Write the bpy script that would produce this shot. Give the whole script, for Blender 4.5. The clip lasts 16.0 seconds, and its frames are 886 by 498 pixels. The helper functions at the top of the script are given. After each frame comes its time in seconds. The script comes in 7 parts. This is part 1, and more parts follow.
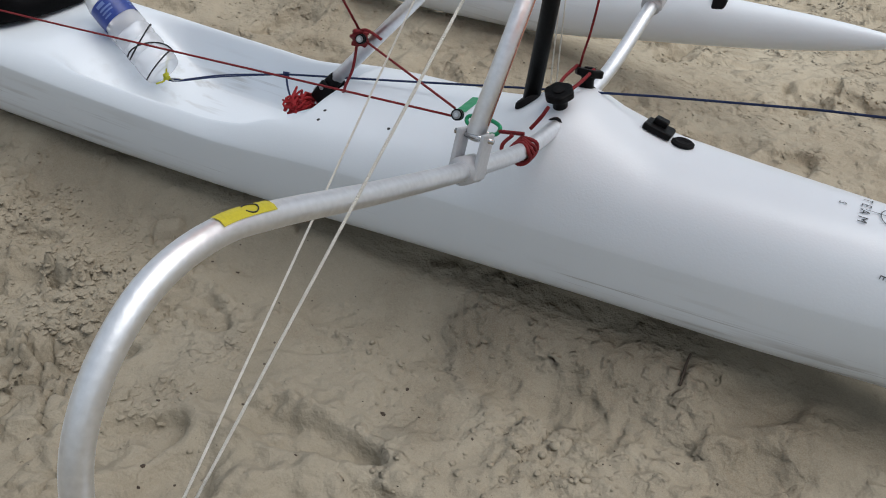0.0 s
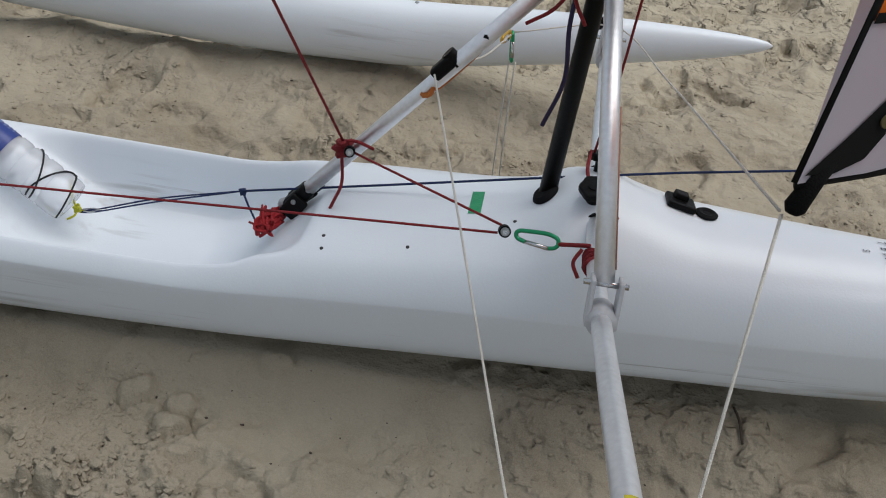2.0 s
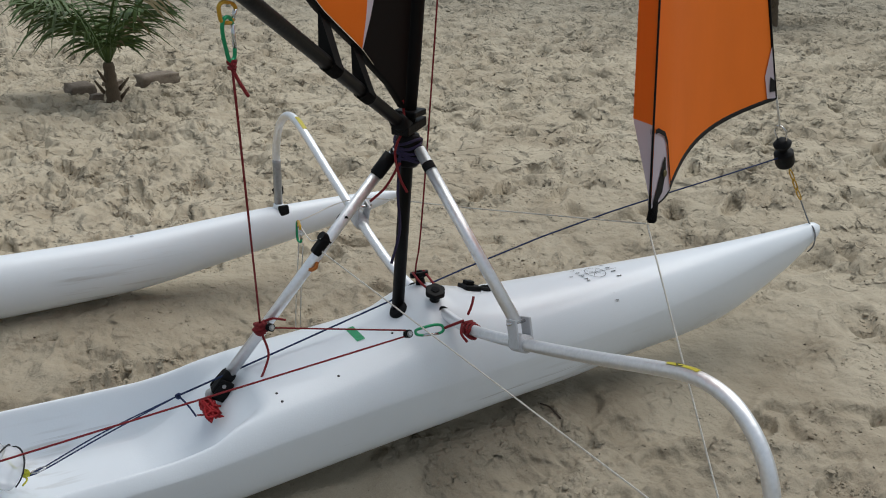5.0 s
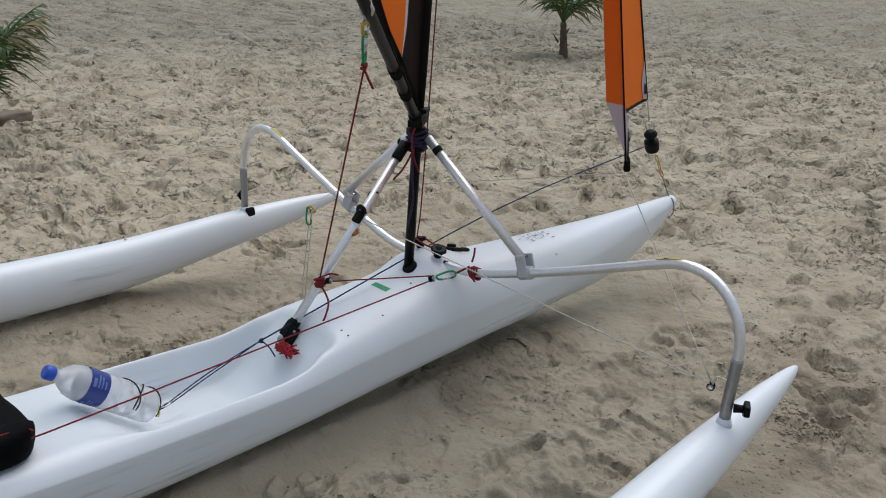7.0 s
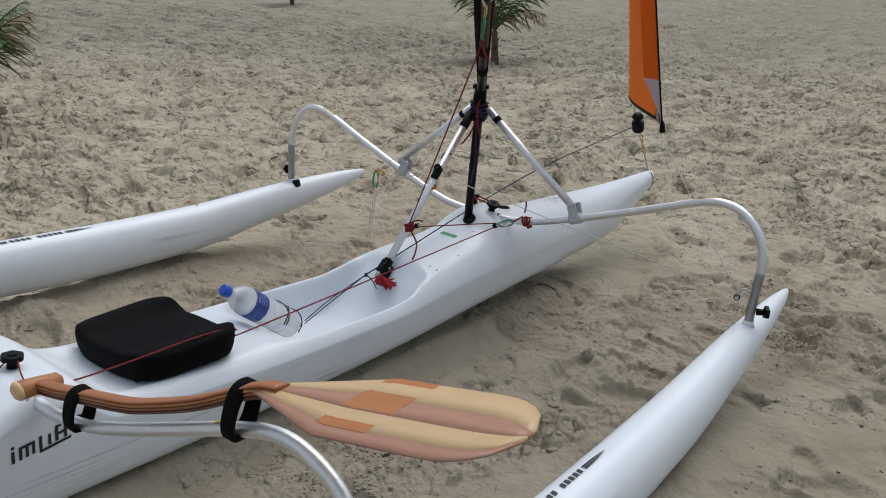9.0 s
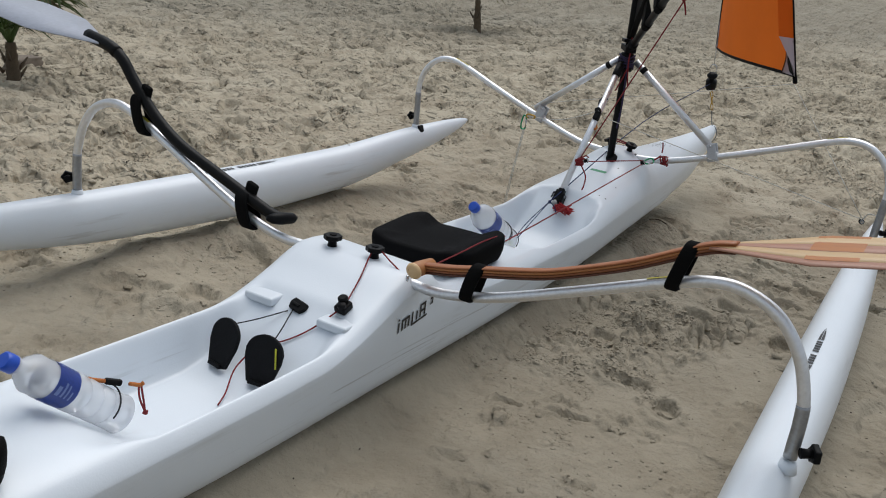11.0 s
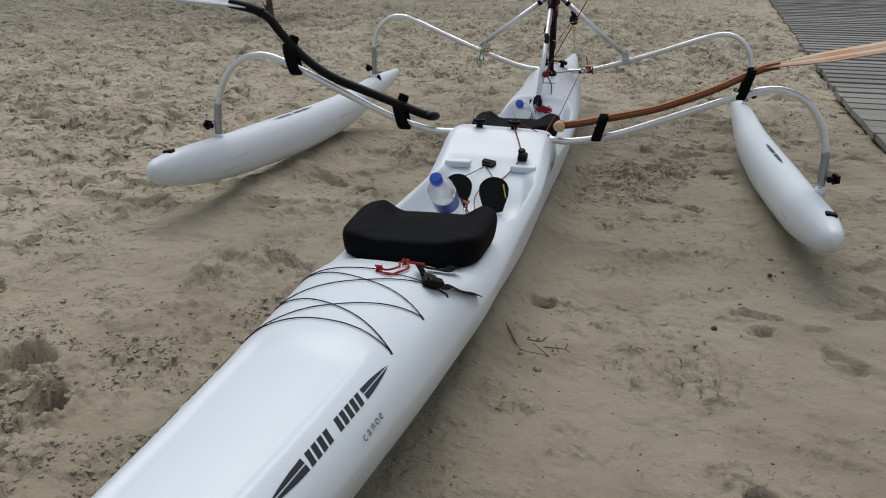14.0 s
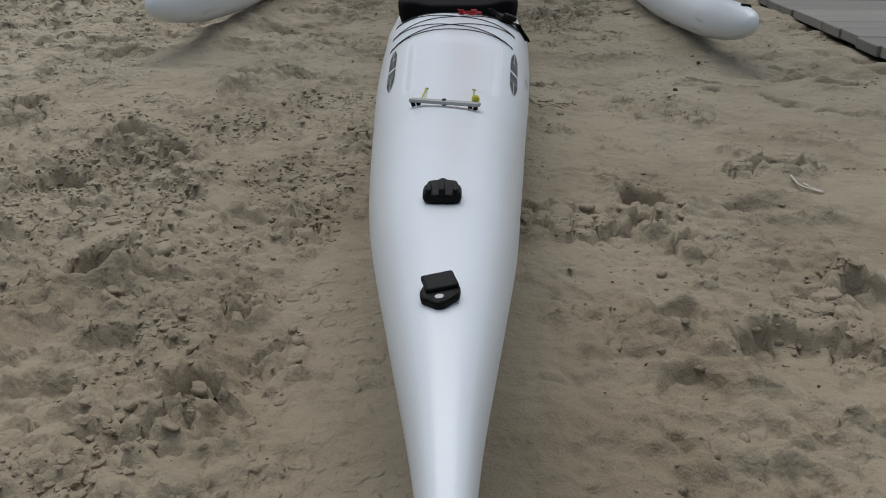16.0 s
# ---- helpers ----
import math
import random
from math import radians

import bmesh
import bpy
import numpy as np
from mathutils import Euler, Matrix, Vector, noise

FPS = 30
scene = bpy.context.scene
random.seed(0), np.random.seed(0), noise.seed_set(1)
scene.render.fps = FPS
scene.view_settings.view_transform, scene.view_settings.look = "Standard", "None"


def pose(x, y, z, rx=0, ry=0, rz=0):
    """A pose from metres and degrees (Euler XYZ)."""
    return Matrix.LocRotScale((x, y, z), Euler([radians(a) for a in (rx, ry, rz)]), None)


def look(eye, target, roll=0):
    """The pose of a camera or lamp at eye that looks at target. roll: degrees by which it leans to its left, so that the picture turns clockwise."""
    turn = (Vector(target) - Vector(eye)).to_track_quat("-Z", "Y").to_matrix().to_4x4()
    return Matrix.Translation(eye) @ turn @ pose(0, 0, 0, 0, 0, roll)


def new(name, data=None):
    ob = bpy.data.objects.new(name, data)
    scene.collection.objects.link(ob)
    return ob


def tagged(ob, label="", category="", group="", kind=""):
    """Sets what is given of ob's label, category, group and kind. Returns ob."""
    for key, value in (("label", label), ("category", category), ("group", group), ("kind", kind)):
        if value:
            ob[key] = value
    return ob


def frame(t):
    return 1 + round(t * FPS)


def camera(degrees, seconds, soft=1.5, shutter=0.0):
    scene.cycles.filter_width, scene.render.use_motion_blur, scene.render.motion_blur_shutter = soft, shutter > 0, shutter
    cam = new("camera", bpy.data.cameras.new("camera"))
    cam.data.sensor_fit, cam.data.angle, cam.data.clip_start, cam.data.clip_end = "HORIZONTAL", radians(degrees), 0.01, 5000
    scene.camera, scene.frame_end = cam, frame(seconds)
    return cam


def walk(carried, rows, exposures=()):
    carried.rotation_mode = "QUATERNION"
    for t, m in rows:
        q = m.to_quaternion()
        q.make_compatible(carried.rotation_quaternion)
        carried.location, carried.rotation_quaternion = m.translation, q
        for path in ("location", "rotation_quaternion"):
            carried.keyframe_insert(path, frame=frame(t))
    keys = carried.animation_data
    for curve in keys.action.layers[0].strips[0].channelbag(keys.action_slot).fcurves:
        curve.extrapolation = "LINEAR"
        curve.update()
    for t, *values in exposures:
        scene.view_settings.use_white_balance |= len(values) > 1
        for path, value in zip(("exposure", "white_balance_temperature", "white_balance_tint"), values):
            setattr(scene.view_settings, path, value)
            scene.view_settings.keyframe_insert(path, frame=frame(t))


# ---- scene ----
cam = camera(53.2, 16.0, 1.05)
PATH = [
    (0, (0.518, -1.327, 1.041), (-0.217, 0.152, -0.088), 4.8),
    (0.5, (0.319, -1.312, 1.095), (-0.232, 0.25, -0.026), 5.0),
    (1, (0.182, -1.309, 1.153), (-0.271, 0.266, 0.006), 4.4),
    (1.5, (0.057, -1.285, 1.16), (-0.346, 0.285, -0.01), 3.3),
    (2, (-0.036, -1.277, 1.173), (-0.192, 0.337, 0.003), 5.8),
    (2.5, (-0.173, -1.274, 1.188), (-0.076, 0.375, 0.059), 4.9),
    (3, (-0.263, -1.314, 1.218), (0.025, 0.36, 0.162), 3.4),
    (3.5, (-0.367, -1.429, 1.277), (-0.014, 0.262, 0.269), 2.0),
    (4, (-0.51, -1.526, 1.292), (-0.031, 0.196, 0.394), 2.9),
    (4.5, (-0.718, -1.615, 1.317), (0.022, 0.063, 0.519), 1.7),
    (4.7, (-0.785, -1.663, 1.319), (0.048, -0.012, 0.557), 1.6),
    (6.8, (-1.709, -1.854, 1.332), (-0.358, -0.523, 0.698), 2.5),
    (7, (-1.762, -1.87, 1.311), (-0.402, -0.546, 0.682), 2.5),
    (7.5, (-1.98, -1.847, 1.307), (-0.563, -0.583, 0.681), 3.0),
    (8, (-2.165, -1.839, 1.292), (-0.687, -0.625, 0.708), 2.2),
    (8.2, (-2.217, -1.855, 1.293), (-0.721, -0.661, 0.712), 2.4),
    (10.3, (-3.183, -1.557, 1.129), (-1.608, -0.477, 0.533), 6.3),
    (10.5, (-3.254, -1.485, 1.13), (-1.659, -0.435, 0.535), 6.5),
    (11, (-3.472, -1.29, 1.125), (-1.834, -0.328, 0.499), 6.1),
    (11.5, (-3.669, -1.077, 1.082), (-1.989, -0.195, 0.452), 5.5),
    (12, (-3.897, -0.896, 1.081), (-2.18, -0.096, 0.44), 5.2),
    (12.5, (-4.153, -0.772, 1.062), (-2.375, -0.103, 0.436), 3.4),
    (13, (-4.404, -0.708, 1.026), (-2.597, -0.12, 0.403), 3.3),
    (13.5, (-4.658, -0.645, 0.975), (-2.818, -0.145, 0.369), 3.4),
    (14, (-4.909, -0.502, 0.92), (-3.045, -0.091, 0.322), 1.0),
    (14.5, (-5.136, -0.397, 0.864), (-3.293, -0.071, 0.159), 1.3),
    (15, (-5.369, -0.246, 0.788), (-3.537, -0.02, 0.018), 2.1),
    (15.5, (-5.506, -0.05, 0.707), (-3.682, 0.089, -0.102), 2.0),
    (16, (-5.562, -0.012, 0.626), (-3.707, 0.023, -0.121), -0.1),
]
walk(cam, [(t, look(eye, target, roll)) for t, eye, target, roll in PATH],
     [(0, 0.23, 6450, 10), (1, 0.10, 6450, 10), (2.5, 0.08, 6450, 10), (4.5, 0.09, 6500, 8), (7, 0.08, 6300, 10), (8, 0.06, 6300, 10), (10.3, 0.03, 6400, 10), (11.5, 0.02, 6400, 10), (13, -0.11, 6450, 10), (14.5, -0.16, 6400, 10), (15.3, -0.24, 6400, 10), (16, -0.29, 6400, 10)])

# ---- light: a bright overcast day ----
world = bpy.data.worlds.new("overcast_sky")
scene.world = world
world.use_nodes = True
wn, wl = world.node_tree.nodes, world.node_tree.links
sky = wn.new("ShaderNodeTexSky")
sky.sky_type, sky.sun_disc = "NISHITA", False
sky.sun_elevation, sky.sun_rotation = radians(65), radians(79)
sky.dust_density, sky.air_density = 4.0, 1.5
cloud = wn.new("ShaderNodeMixRGB")
cloud.inputs["Fac"].default_value = 0.72
cloud.inputs["Color2"].default_value = (5.9, 6.55, 7.3, 1)
wl.new(sky.outputs["Color"], cloud.inputs["Color1"])
wl.new(cloud.outputs["Color"], wn["Background"].inputs["Color"])
wn["Background"].inputs["Strength"].default_value = 0.078
sun = new("sun", bpy.data.lights.new("sun", "SUN"))
sun.data.energy, sun.data.angle, sun.data.color = 2.05, radians(56), (1.0, 0.985, 0.96)
sun.matrix_world = look((0, 0, 0), (-0.46, -0.09, -1.0))

# ---- materials ----


def material(name, color, rough=0.5, metal=0.0, vary=0.15, scale=8.0, bump=0.0, bump_scale=60.0, second=None, spec=0.5, coat=0.0):
    """A Principled material whose colour wanders at two scales, with fine relief."""
    m = bpy.data.materials.new(name)
    m.use_nodes = True
    n, l = m.node_tree.nodes, m.node_tree.links
    b = n["Principled BSDF"]
    b.inputs["Roughness"].default_value, b.inputs["Metallic"].default_value = rough, metal
    b.inputs["Specular IOR Level"].default_value, b.inputs["Coat Weight"].default_value = spec, coat
    co = n.new("ShaderNodeTexCoord")
    big, small = n.new("ShaderNodeTexNoise"), n.new("ShaderNodeTexNoise")
    big.inputs["Scale"].default_value, small.inputs["Scale"].default_value = scale, scale * 9
    big.inputs["Detail"].default_value = small.inputs["Detail"].default_value = 5
    l.new(co.outputs["Object"], big.inputs["Vector"]), l.new(co.outputs["Object"], small.inputs["Vector"])
    both = n.new("ShaderNodeMath")
    both.operation, both.inputs[1].default_value = "MULTIPLY_ADD", 0.6
    l.new(big.outputs["Fac"], both.inputs[0]), l.new(small.outputs["Fac"], both.inputs[2])
    ramp = n.new("ShaderNodeMapRange")
    ramp.inputs["From Min"].default_value, ramp.inputs["From Max"].default_value = 0.5, 1.1
    l.new(both.outputs[0], ramp.inputs["Value"])
    mix = n.new("ShaderNodeMixRGB")
    dark = second or [c * (1 - vary) for c in color]
    mix.inputs["Color1"].default_value, mix.inputs["Color2"].default_value = (*dark, 1), (*color, 1)
    l.new(ramp.outputs["Result"], mix.inputs["Fac"]), l.new(mix.outputs["Color"], b.inputs["Base Color"])
    if bump:
        t, r = n.new("ShaderNodeTexNoise"), n.new("ShaderNodeBump")
        t.inputs["Scale"].default_value, t.inputs["Detail"].default_value = bump_scale, 4
        r.inputs["Strength"].default_value, r.inputs["Distance"].default_value = bump, 0.004
        l.new(co.outputs["Object"], t.inputs["Vector"]), l.new(t.outputs["Fac"], r.inputs["Height"]), l.new(r.outputs["Normal"], b.inputs["Normal"])
    return m


def sand_material():
    m = bpy.data.materials.new("beach_sand")
    m.use_nodes = True
    n, l = m.node_tree.nodes, m.node_tree.links
    b = n["Principled BSDF"]
    b.inputs["Roughness"].default_value, b.inputs["Specular IOR Level"].default_value = 0.95, 0.15
    co = n.new("ShaderNodeTexCoord")

    def tex(scale, detail, rough=0.6):
        t = n.new("ShaderNodeTexNoise")
        t.inputs["Scale"].default_value, t.inputs["Detail"].default_value, t.inputs["Roughness"].default_value = scale, detail, rough
        l.new(co.outputs["Object"], t.inputs["Vector"])
        return t

    def mixed(fac, lo, hi, c1, c2):
        r, x = n.new("ShaderNodeMapRange"), n.new("ShaderNodeMixRGB")
        r.inputs["From Min"].default_value, r.inputs["From Max"].default_value = lo, hi
        l.new(fac, r.inputs["Value"]), l.new(r.outputs["Result"], x.inputs["Fac"])
        for socket, c in (("Color1", c1), ("Color2", c2)):
            if isinstance(c, tuple):
                x.inputs[socket].default_value = (*c, 1)
            else:
                l.new(c, x.inputs[socket])
        return x.outputs["Color"]

    patches, grain, specks, lumps, swells, mottle, where = tex(0.9, 6), tex(420, 2), tex(95, 3, 0.7), tex(34, 5, 0.6), tex(9, 6, 0.6), tex(2.4, 6, 0.65), tex(3.4, 5, 0.6)
    dry = mixed(patches.outputs["Fac"], 0.35, 0.68, (0.258, 0.221, 0.163), (0.312, 0.274, 0.209))
    damp = mixed(mottle.outputs["Fac"], 0.47, 0.64, dry, (0.207, 0.173, 0.124))
    grained = n.new("ShaderNodeMixRGB")
    grained.inputs["Fac"].default_value = 0.38
    l.new(damp, grained.inputs["Color1"])
    l.new(mixed(grain.outputs["Fac"], 0.32, 0.68, damp, (0.37, 0.335, 0.265)), grained.inputs["Color2"])
    colour = mixed(specks.outputs["Fac"], 0.69, 0.77, grained.outputs["Color"], (0.085, 0.065, 0.048))
    normal = None
    # chips of crust in patches
    spread, height = n.new("ShaderNodeMapRange"), n.new("ShaderNodeMath")
    chips = n.new("ShaderNodeMapRange")
    chips.interpolation_type = "SMOOTHSTEP"
    chips.inputs["From Min"].default_value, chips.inputs["From Max"].default_value = 0.50, 0.72
    l.new(tex(44, 2, 0.45).outputs["Fac"], chips.inputs["Value"])
    spread.inputs["From Min"].default_value, spread.inputs["From Max"].default_value = 0.51, 0.60
    height.operation = "MULTIPLY"
    l.new(where.outputs["Fac"], spread.inputs["Value"]), l.new(spread.outputs["Result"], height.inputs[0]), l.new(chips.outputs["Result"], height.inputs[1])
    # the looser, more trodden sand up the beach breaks into small scarps
    place, up_x, up_y, loose = n.new("ShaderNodeSeparateXYZ"), n.new("ShaderNodeMapRange"), n.new("ShaderNodeMapRange"), n.new("ShaderNodeMath")
    l.new(co.outputs["Object"], place.inputs[0]), l.new(place.outputs["X"], up_x.inputs["Value"]), l.new(place.outputs["Y"], up_y.inputs["Value"])
    for r in (up_x, up_y):
        r.inputs["From Min"].default_value, r.inputs["From Max"].default_value = 0.8, 2.6
    up_y.inputs["From Min"].default_value, up_y.inputs["From Max"].default_value = 0.3, 2.0
    loose.operation = "MAXIMUM"
    l.new(up_x.outputs["Result"], loose.inputs[0]), l.new(up_y.outputs["Result"], loose.inputs[1])
    kicked, trodden = n.new("ShaderNodeMapRange"), n.new("ShaderNodeMath")
    kicked.inputs["From Min"].default_value, kicked.inputs["From Max"].default_value, kicked.inputs["To Min"].default_value, kicked.inputs["To Max"].default_value = 0.50, 0.60, 0.04, 0.40
    trodden.operation = "MAXIMUM"
    l.new(tex(1.9, 4, 0.6).outputs["Fac"], kicked.inputs["Value"]), l.new(kicked.outputs["Result"], trodden.inputs[0]), l.new(loose.outputs[0], trodden.inputs[1])

    def scarps(scale, lo, hi):
        edge, tall = n.new("ShaderNodeMapRange"), n.new("ShaderNodeMath")
        edge.interpolation_type, tall.operation = "SMOOTHSTEP", "MULTIPLY"
        edge.inputs["From Min"].default_value, edge.inputs["From Max"].default_value = lo, hi
        l.new(tex(scale, 3, 0.5).outputs["Fac"], edge.inputs["Value"])
        l.new(edge.outputs["Result"], tall.inputs[0]), l.new(trodden.outputs[0], tall.inputs[1])
        return tall.outputs[0]

    # dry sand up the beach is paler, the sand towards the stern damper and browner
    wet = n.new("ShaderNodeMapRange")
    wet.inputs["From Min"].default_value, wet.inputs["From Max"].default_value, wet.inputs["To Min"].default_value, wet.inputs["To Max"].default_value = -2.2, -4.6, 0.0, 0.85
    l.new(place.outputs["X"], wet.inputs["Value"])
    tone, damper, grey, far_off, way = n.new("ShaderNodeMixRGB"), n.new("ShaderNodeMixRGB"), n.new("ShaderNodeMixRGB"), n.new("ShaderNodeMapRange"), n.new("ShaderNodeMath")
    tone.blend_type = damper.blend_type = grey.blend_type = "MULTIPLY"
    # greying with distance is mixed straight into the far sand's colour
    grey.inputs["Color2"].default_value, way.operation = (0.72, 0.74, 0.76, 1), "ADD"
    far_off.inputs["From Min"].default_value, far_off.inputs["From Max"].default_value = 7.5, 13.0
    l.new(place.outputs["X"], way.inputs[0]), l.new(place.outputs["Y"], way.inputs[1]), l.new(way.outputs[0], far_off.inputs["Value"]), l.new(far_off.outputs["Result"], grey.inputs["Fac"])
    tone.inputs["Color2"].default_value, damper.inputs["Color2"].default_value = (1.42, 1.42, 1.42, 1), (1.04, 1.00, 0.95, 1)
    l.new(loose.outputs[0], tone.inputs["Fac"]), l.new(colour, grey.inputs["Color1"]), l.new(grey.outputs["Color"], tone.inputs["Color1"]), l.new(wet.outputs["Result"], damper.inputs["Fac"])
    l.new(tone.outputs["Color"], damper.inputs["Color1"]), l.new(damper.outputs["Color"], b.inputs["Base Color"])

    for t, strength, distance in ((swells.outputs["Fac"], 0.7, 0.016), (scarps(4.0, 0.46, 0.60), 1.0, 0.028), (scarps(11.0, 0.48, 0.62), 1.0, 0.012), (lumps.outputs["Fac"], 1.0, 0.010), (height.outputs[0], 0.8, 0.0045), (grain.outputs["Fac"], 0.4, 0.0006)):
        r = n.new("ShaderNodeBump")
        r.inputs["Strength"].default_value, r.inputs["Distance"].default_value = strength, distance
        l.new(t, r.inputs["Height"])
        if normal:
            l.new(normal, r.inputs["Normal"])
        normal = r.outputs["Normal"]
    l.new(normal, b.inputs["Normal"])
    return m


def hull_material():
    """Rotomoulded white polyethylene: faint orange peel, yellowish grime and long grey scuffs low on the sides."""
    m = bpy.data.materials.new("white_polyethylene")
    m.use_nodes = True
    n, l = m.node_tree.nodes, m.node_tree.links
    b = n["Principled BSDF"]
    b.inputs["Roughness"].default_value, b.inputs["Specular IOR Level"].default_value = 0.29, 0.5
    co, mp = n.new("ShaderNodeTexCoord"), n.new("ShaderNodeMapping")
    mp.inputs["Scale"].default_value = (2.2, 18, 34)
    l.new(co.outputs["Object"], mp.inputs["Vector"])
    streak, where, dirt, peel = (n.new("ShaderNodeTexNoise") for _ in range(4))
    for t, s, d in ((streak, 1.6, 6), (where, 2.4, 3), (dirt, 7.0, 6), (peel, 260, 2)):
        t.inputs["Scale"].default_value, t.inputs["Detail"].default_value = s, d
    l.new(mp.outputs["Vector"], streak.inputs["Vector"])
    for t in (where, dirt, peel):
        l.new(co.outputs["Object"], t.inputs["Vector"])
    sep = n.new("ShaderNodeSeparateXYZ")
    l.new(co.outputs["Object"], sep.inputs[0])
    low = n.new("ShaderNodeMapRange")
    low.inputs["From Min"].default_value, low.inputs["From Max"].default_value = 0.26, 0.17
    l.new(sep.outputs["Z"], low.inputs["Value"])
    scuff = n.new("ShaderNodeMapRange")
    scuff.inputs["From Min"].default_value, scuff.inputs["From Max"].default_value, scuff.inputs["To Max"].default_value = 0.54, 0.70, 0.5
    l.new(streak.outputs["Fac"], scuff.inputs["Value"])
    a, c = n.new("ShaderNodeMath"), n.new("ShaderNodeMath")
    a.operation = c.operation = "MULTIPLY"
    l.new(scuff.outputs["Result"], a.inputs[0]), l.new(low.outputs["Result"], a.inputs[1])
    patch = n.new("ShaderNodeMapRange")
    patch.inputs["From Min"].default_value, patch.inputs["From Max"].default_value = 0.5, 0.62
    l.new(where.outputs["Fac"], patch.inputs["Value"])
    l.new(a.outputs[0], c.inputs[0]), l.new(patch.outputs["Result"], c.inputs[1])
    base = n.new("ShaderNodeMixRGB")
    base.inputs["Color1"].default_value, base.inputs["Color2"].default_value = (0.675, 0.718, 0.762, 1), (0.725, 0.770, 0.815, 1)
    l.new(dirt.outputs["Fac"], base.inputs["Fac"])
    mark = n.new("ShaderNodeMixRGB")
    mark.inputs["Color2"].default_value = (0.30, 0.285, 0.255, 1)
    l.new(c.outputs[0], mark.inputs["Fac"]), l.new(base.outputs["Color"], mark.inputs["Color1"])
    # long hairline scrapes halfway up the side
    long_map, scrape, where2 = n.new("ShaderNodeMapping"), n.new("ShaderNodeTexNoise"), n.new("ShaderNodeTexNoise")
    long_map.inputs["Scale"].default_value = (1.6, 4, 130)
    scrape.inputs["Scale"].default_value, scrape.inputs["Detail"].default_value, scrape.inputs["Roughness"].default_value = 1.0, 5, 0.6
    where2.inputs["Scale"].default_value, where2.inputs["Detail"].default_value = 3.6, 2
    l.new(co.outputs["Object"], long_map.inputs["Vector"]), l.new(long_map.outputs["Vector"], scrape.inputs["Vector"]), l.new(co.outputs["Object"], where2.inputs["Vector"])
    sides, facing = n.new("ShaderNodeMath"), n.new("ShaderNodeSeparateXYZ")
    sides.operation = "ABSOLUTE"
    l.new(sep.outputs["Y"], sides.inputs[0]), l.new(co.outputs["Normal"], facing.inputs[0])
    share = None
    for socket, values in ((scrape.outputs["Fac"], (0.575, 0.64, 0.0, 0.55)), (sides.outputs[0], (0.30, 0.28, 0.0, 1.0)), (facing.outputs["Z"], (0.35, 0.15, 0.0, 1.0)), (where2.outputs["Fac"], (0.47, 0.56, 0.0, 1.0)), (sep.outputs["Z"], (0.215, 0.19, 0.0, 1.0)), (sep.outputs["Z"], (0.11, 0.14, 0.0, 1.0))):
        r = n.new("ShaderNodeMapRange")
        for key, v in zip(("From Min", "From Max", "To Min", "To Max"), values):
            r.inputs[key].default_value = v
        l.new(socket, r.inputs["Value"])
        if share is None:
            share = r.outputs["Result"]
        else:
            q = n.new("ShaderNodeMath")
            q.operation = "MULTIPLY"
            l.new(share, q.inputs[0]), l.new(r.outputs["Result"], q.inputs[1])
            share = q.outputs[0]
    line = n.new("ShaderNodeMixRGB")
    line.inputs["Color2"].default_value = (0.25, 0.245, 0.235, 1)
    l.new(share, line.inputs["Fac"]), l.new(mark.outputs["Color"], line.inputs["Color1"]), l.new(line.outputs["Color"], b.inputs["Base Color"])
    bump = n.new("ShaderNodeBump")
    bump.inputs["Strength"].default_value, bump.inputs["Distance"].default_value = 0.12, 0.002
    l.new(peel.outputs["Fac"], bump.inputs["Height"]), l.new(bump.outputs["Normal"], b.inputs["Normal"])
    return m


def clear_material():
    """Thin clear plastic: see-through, with gloss that grows at the edges."""
    m = bpy.data.materials.new("clear_plastic")
    m.use_nodes = True
    n, l = m.node_tree.nodes, m.node_tree.links
    see, gloss, milk, f = n.new("ShaderNodeBsdfTransparent"), n.new("ShaderNodeBsdfGlossy"), n.new("ShaderNodeBsdfDiffuse"), n.new("ShaderNodeFresnel")
    see.inputs["Color"].default_value, gloss.inputs["Roughness"].default_value = (0.985, 0.99, 1.0, 1), 0.06
    milk.inputs["Color"].default_value = (0.95, 0.97, 1.0, 1)
    f.inputs["IOR"].default_value = 1.5
    a, c = n.new("ShaderNodeMixShader"), n.new("ShaderNodeMixShader")
    a.inputs[0].default_value = 0.38
    l.new(see.outputs[0], a.inputs[1]), l.new(milk.outputs[0], a.inputs[2])
    half = n.new("ShaderNodeMath")
    half.operation, half.inputs[1].default_value = "MULTIPLY", 0.75
    l.new(f.outputs[0], half.inputs[0])
    l.new(half.outputs[0], c.inputs[0]), l.new(a.outputs[0], c.inputs[1]), l.new(gloss.outputs[0], c.inputs[2])
    l.new(c.outputs[0], n["Material Output"].inputs["Surface"])
    return m


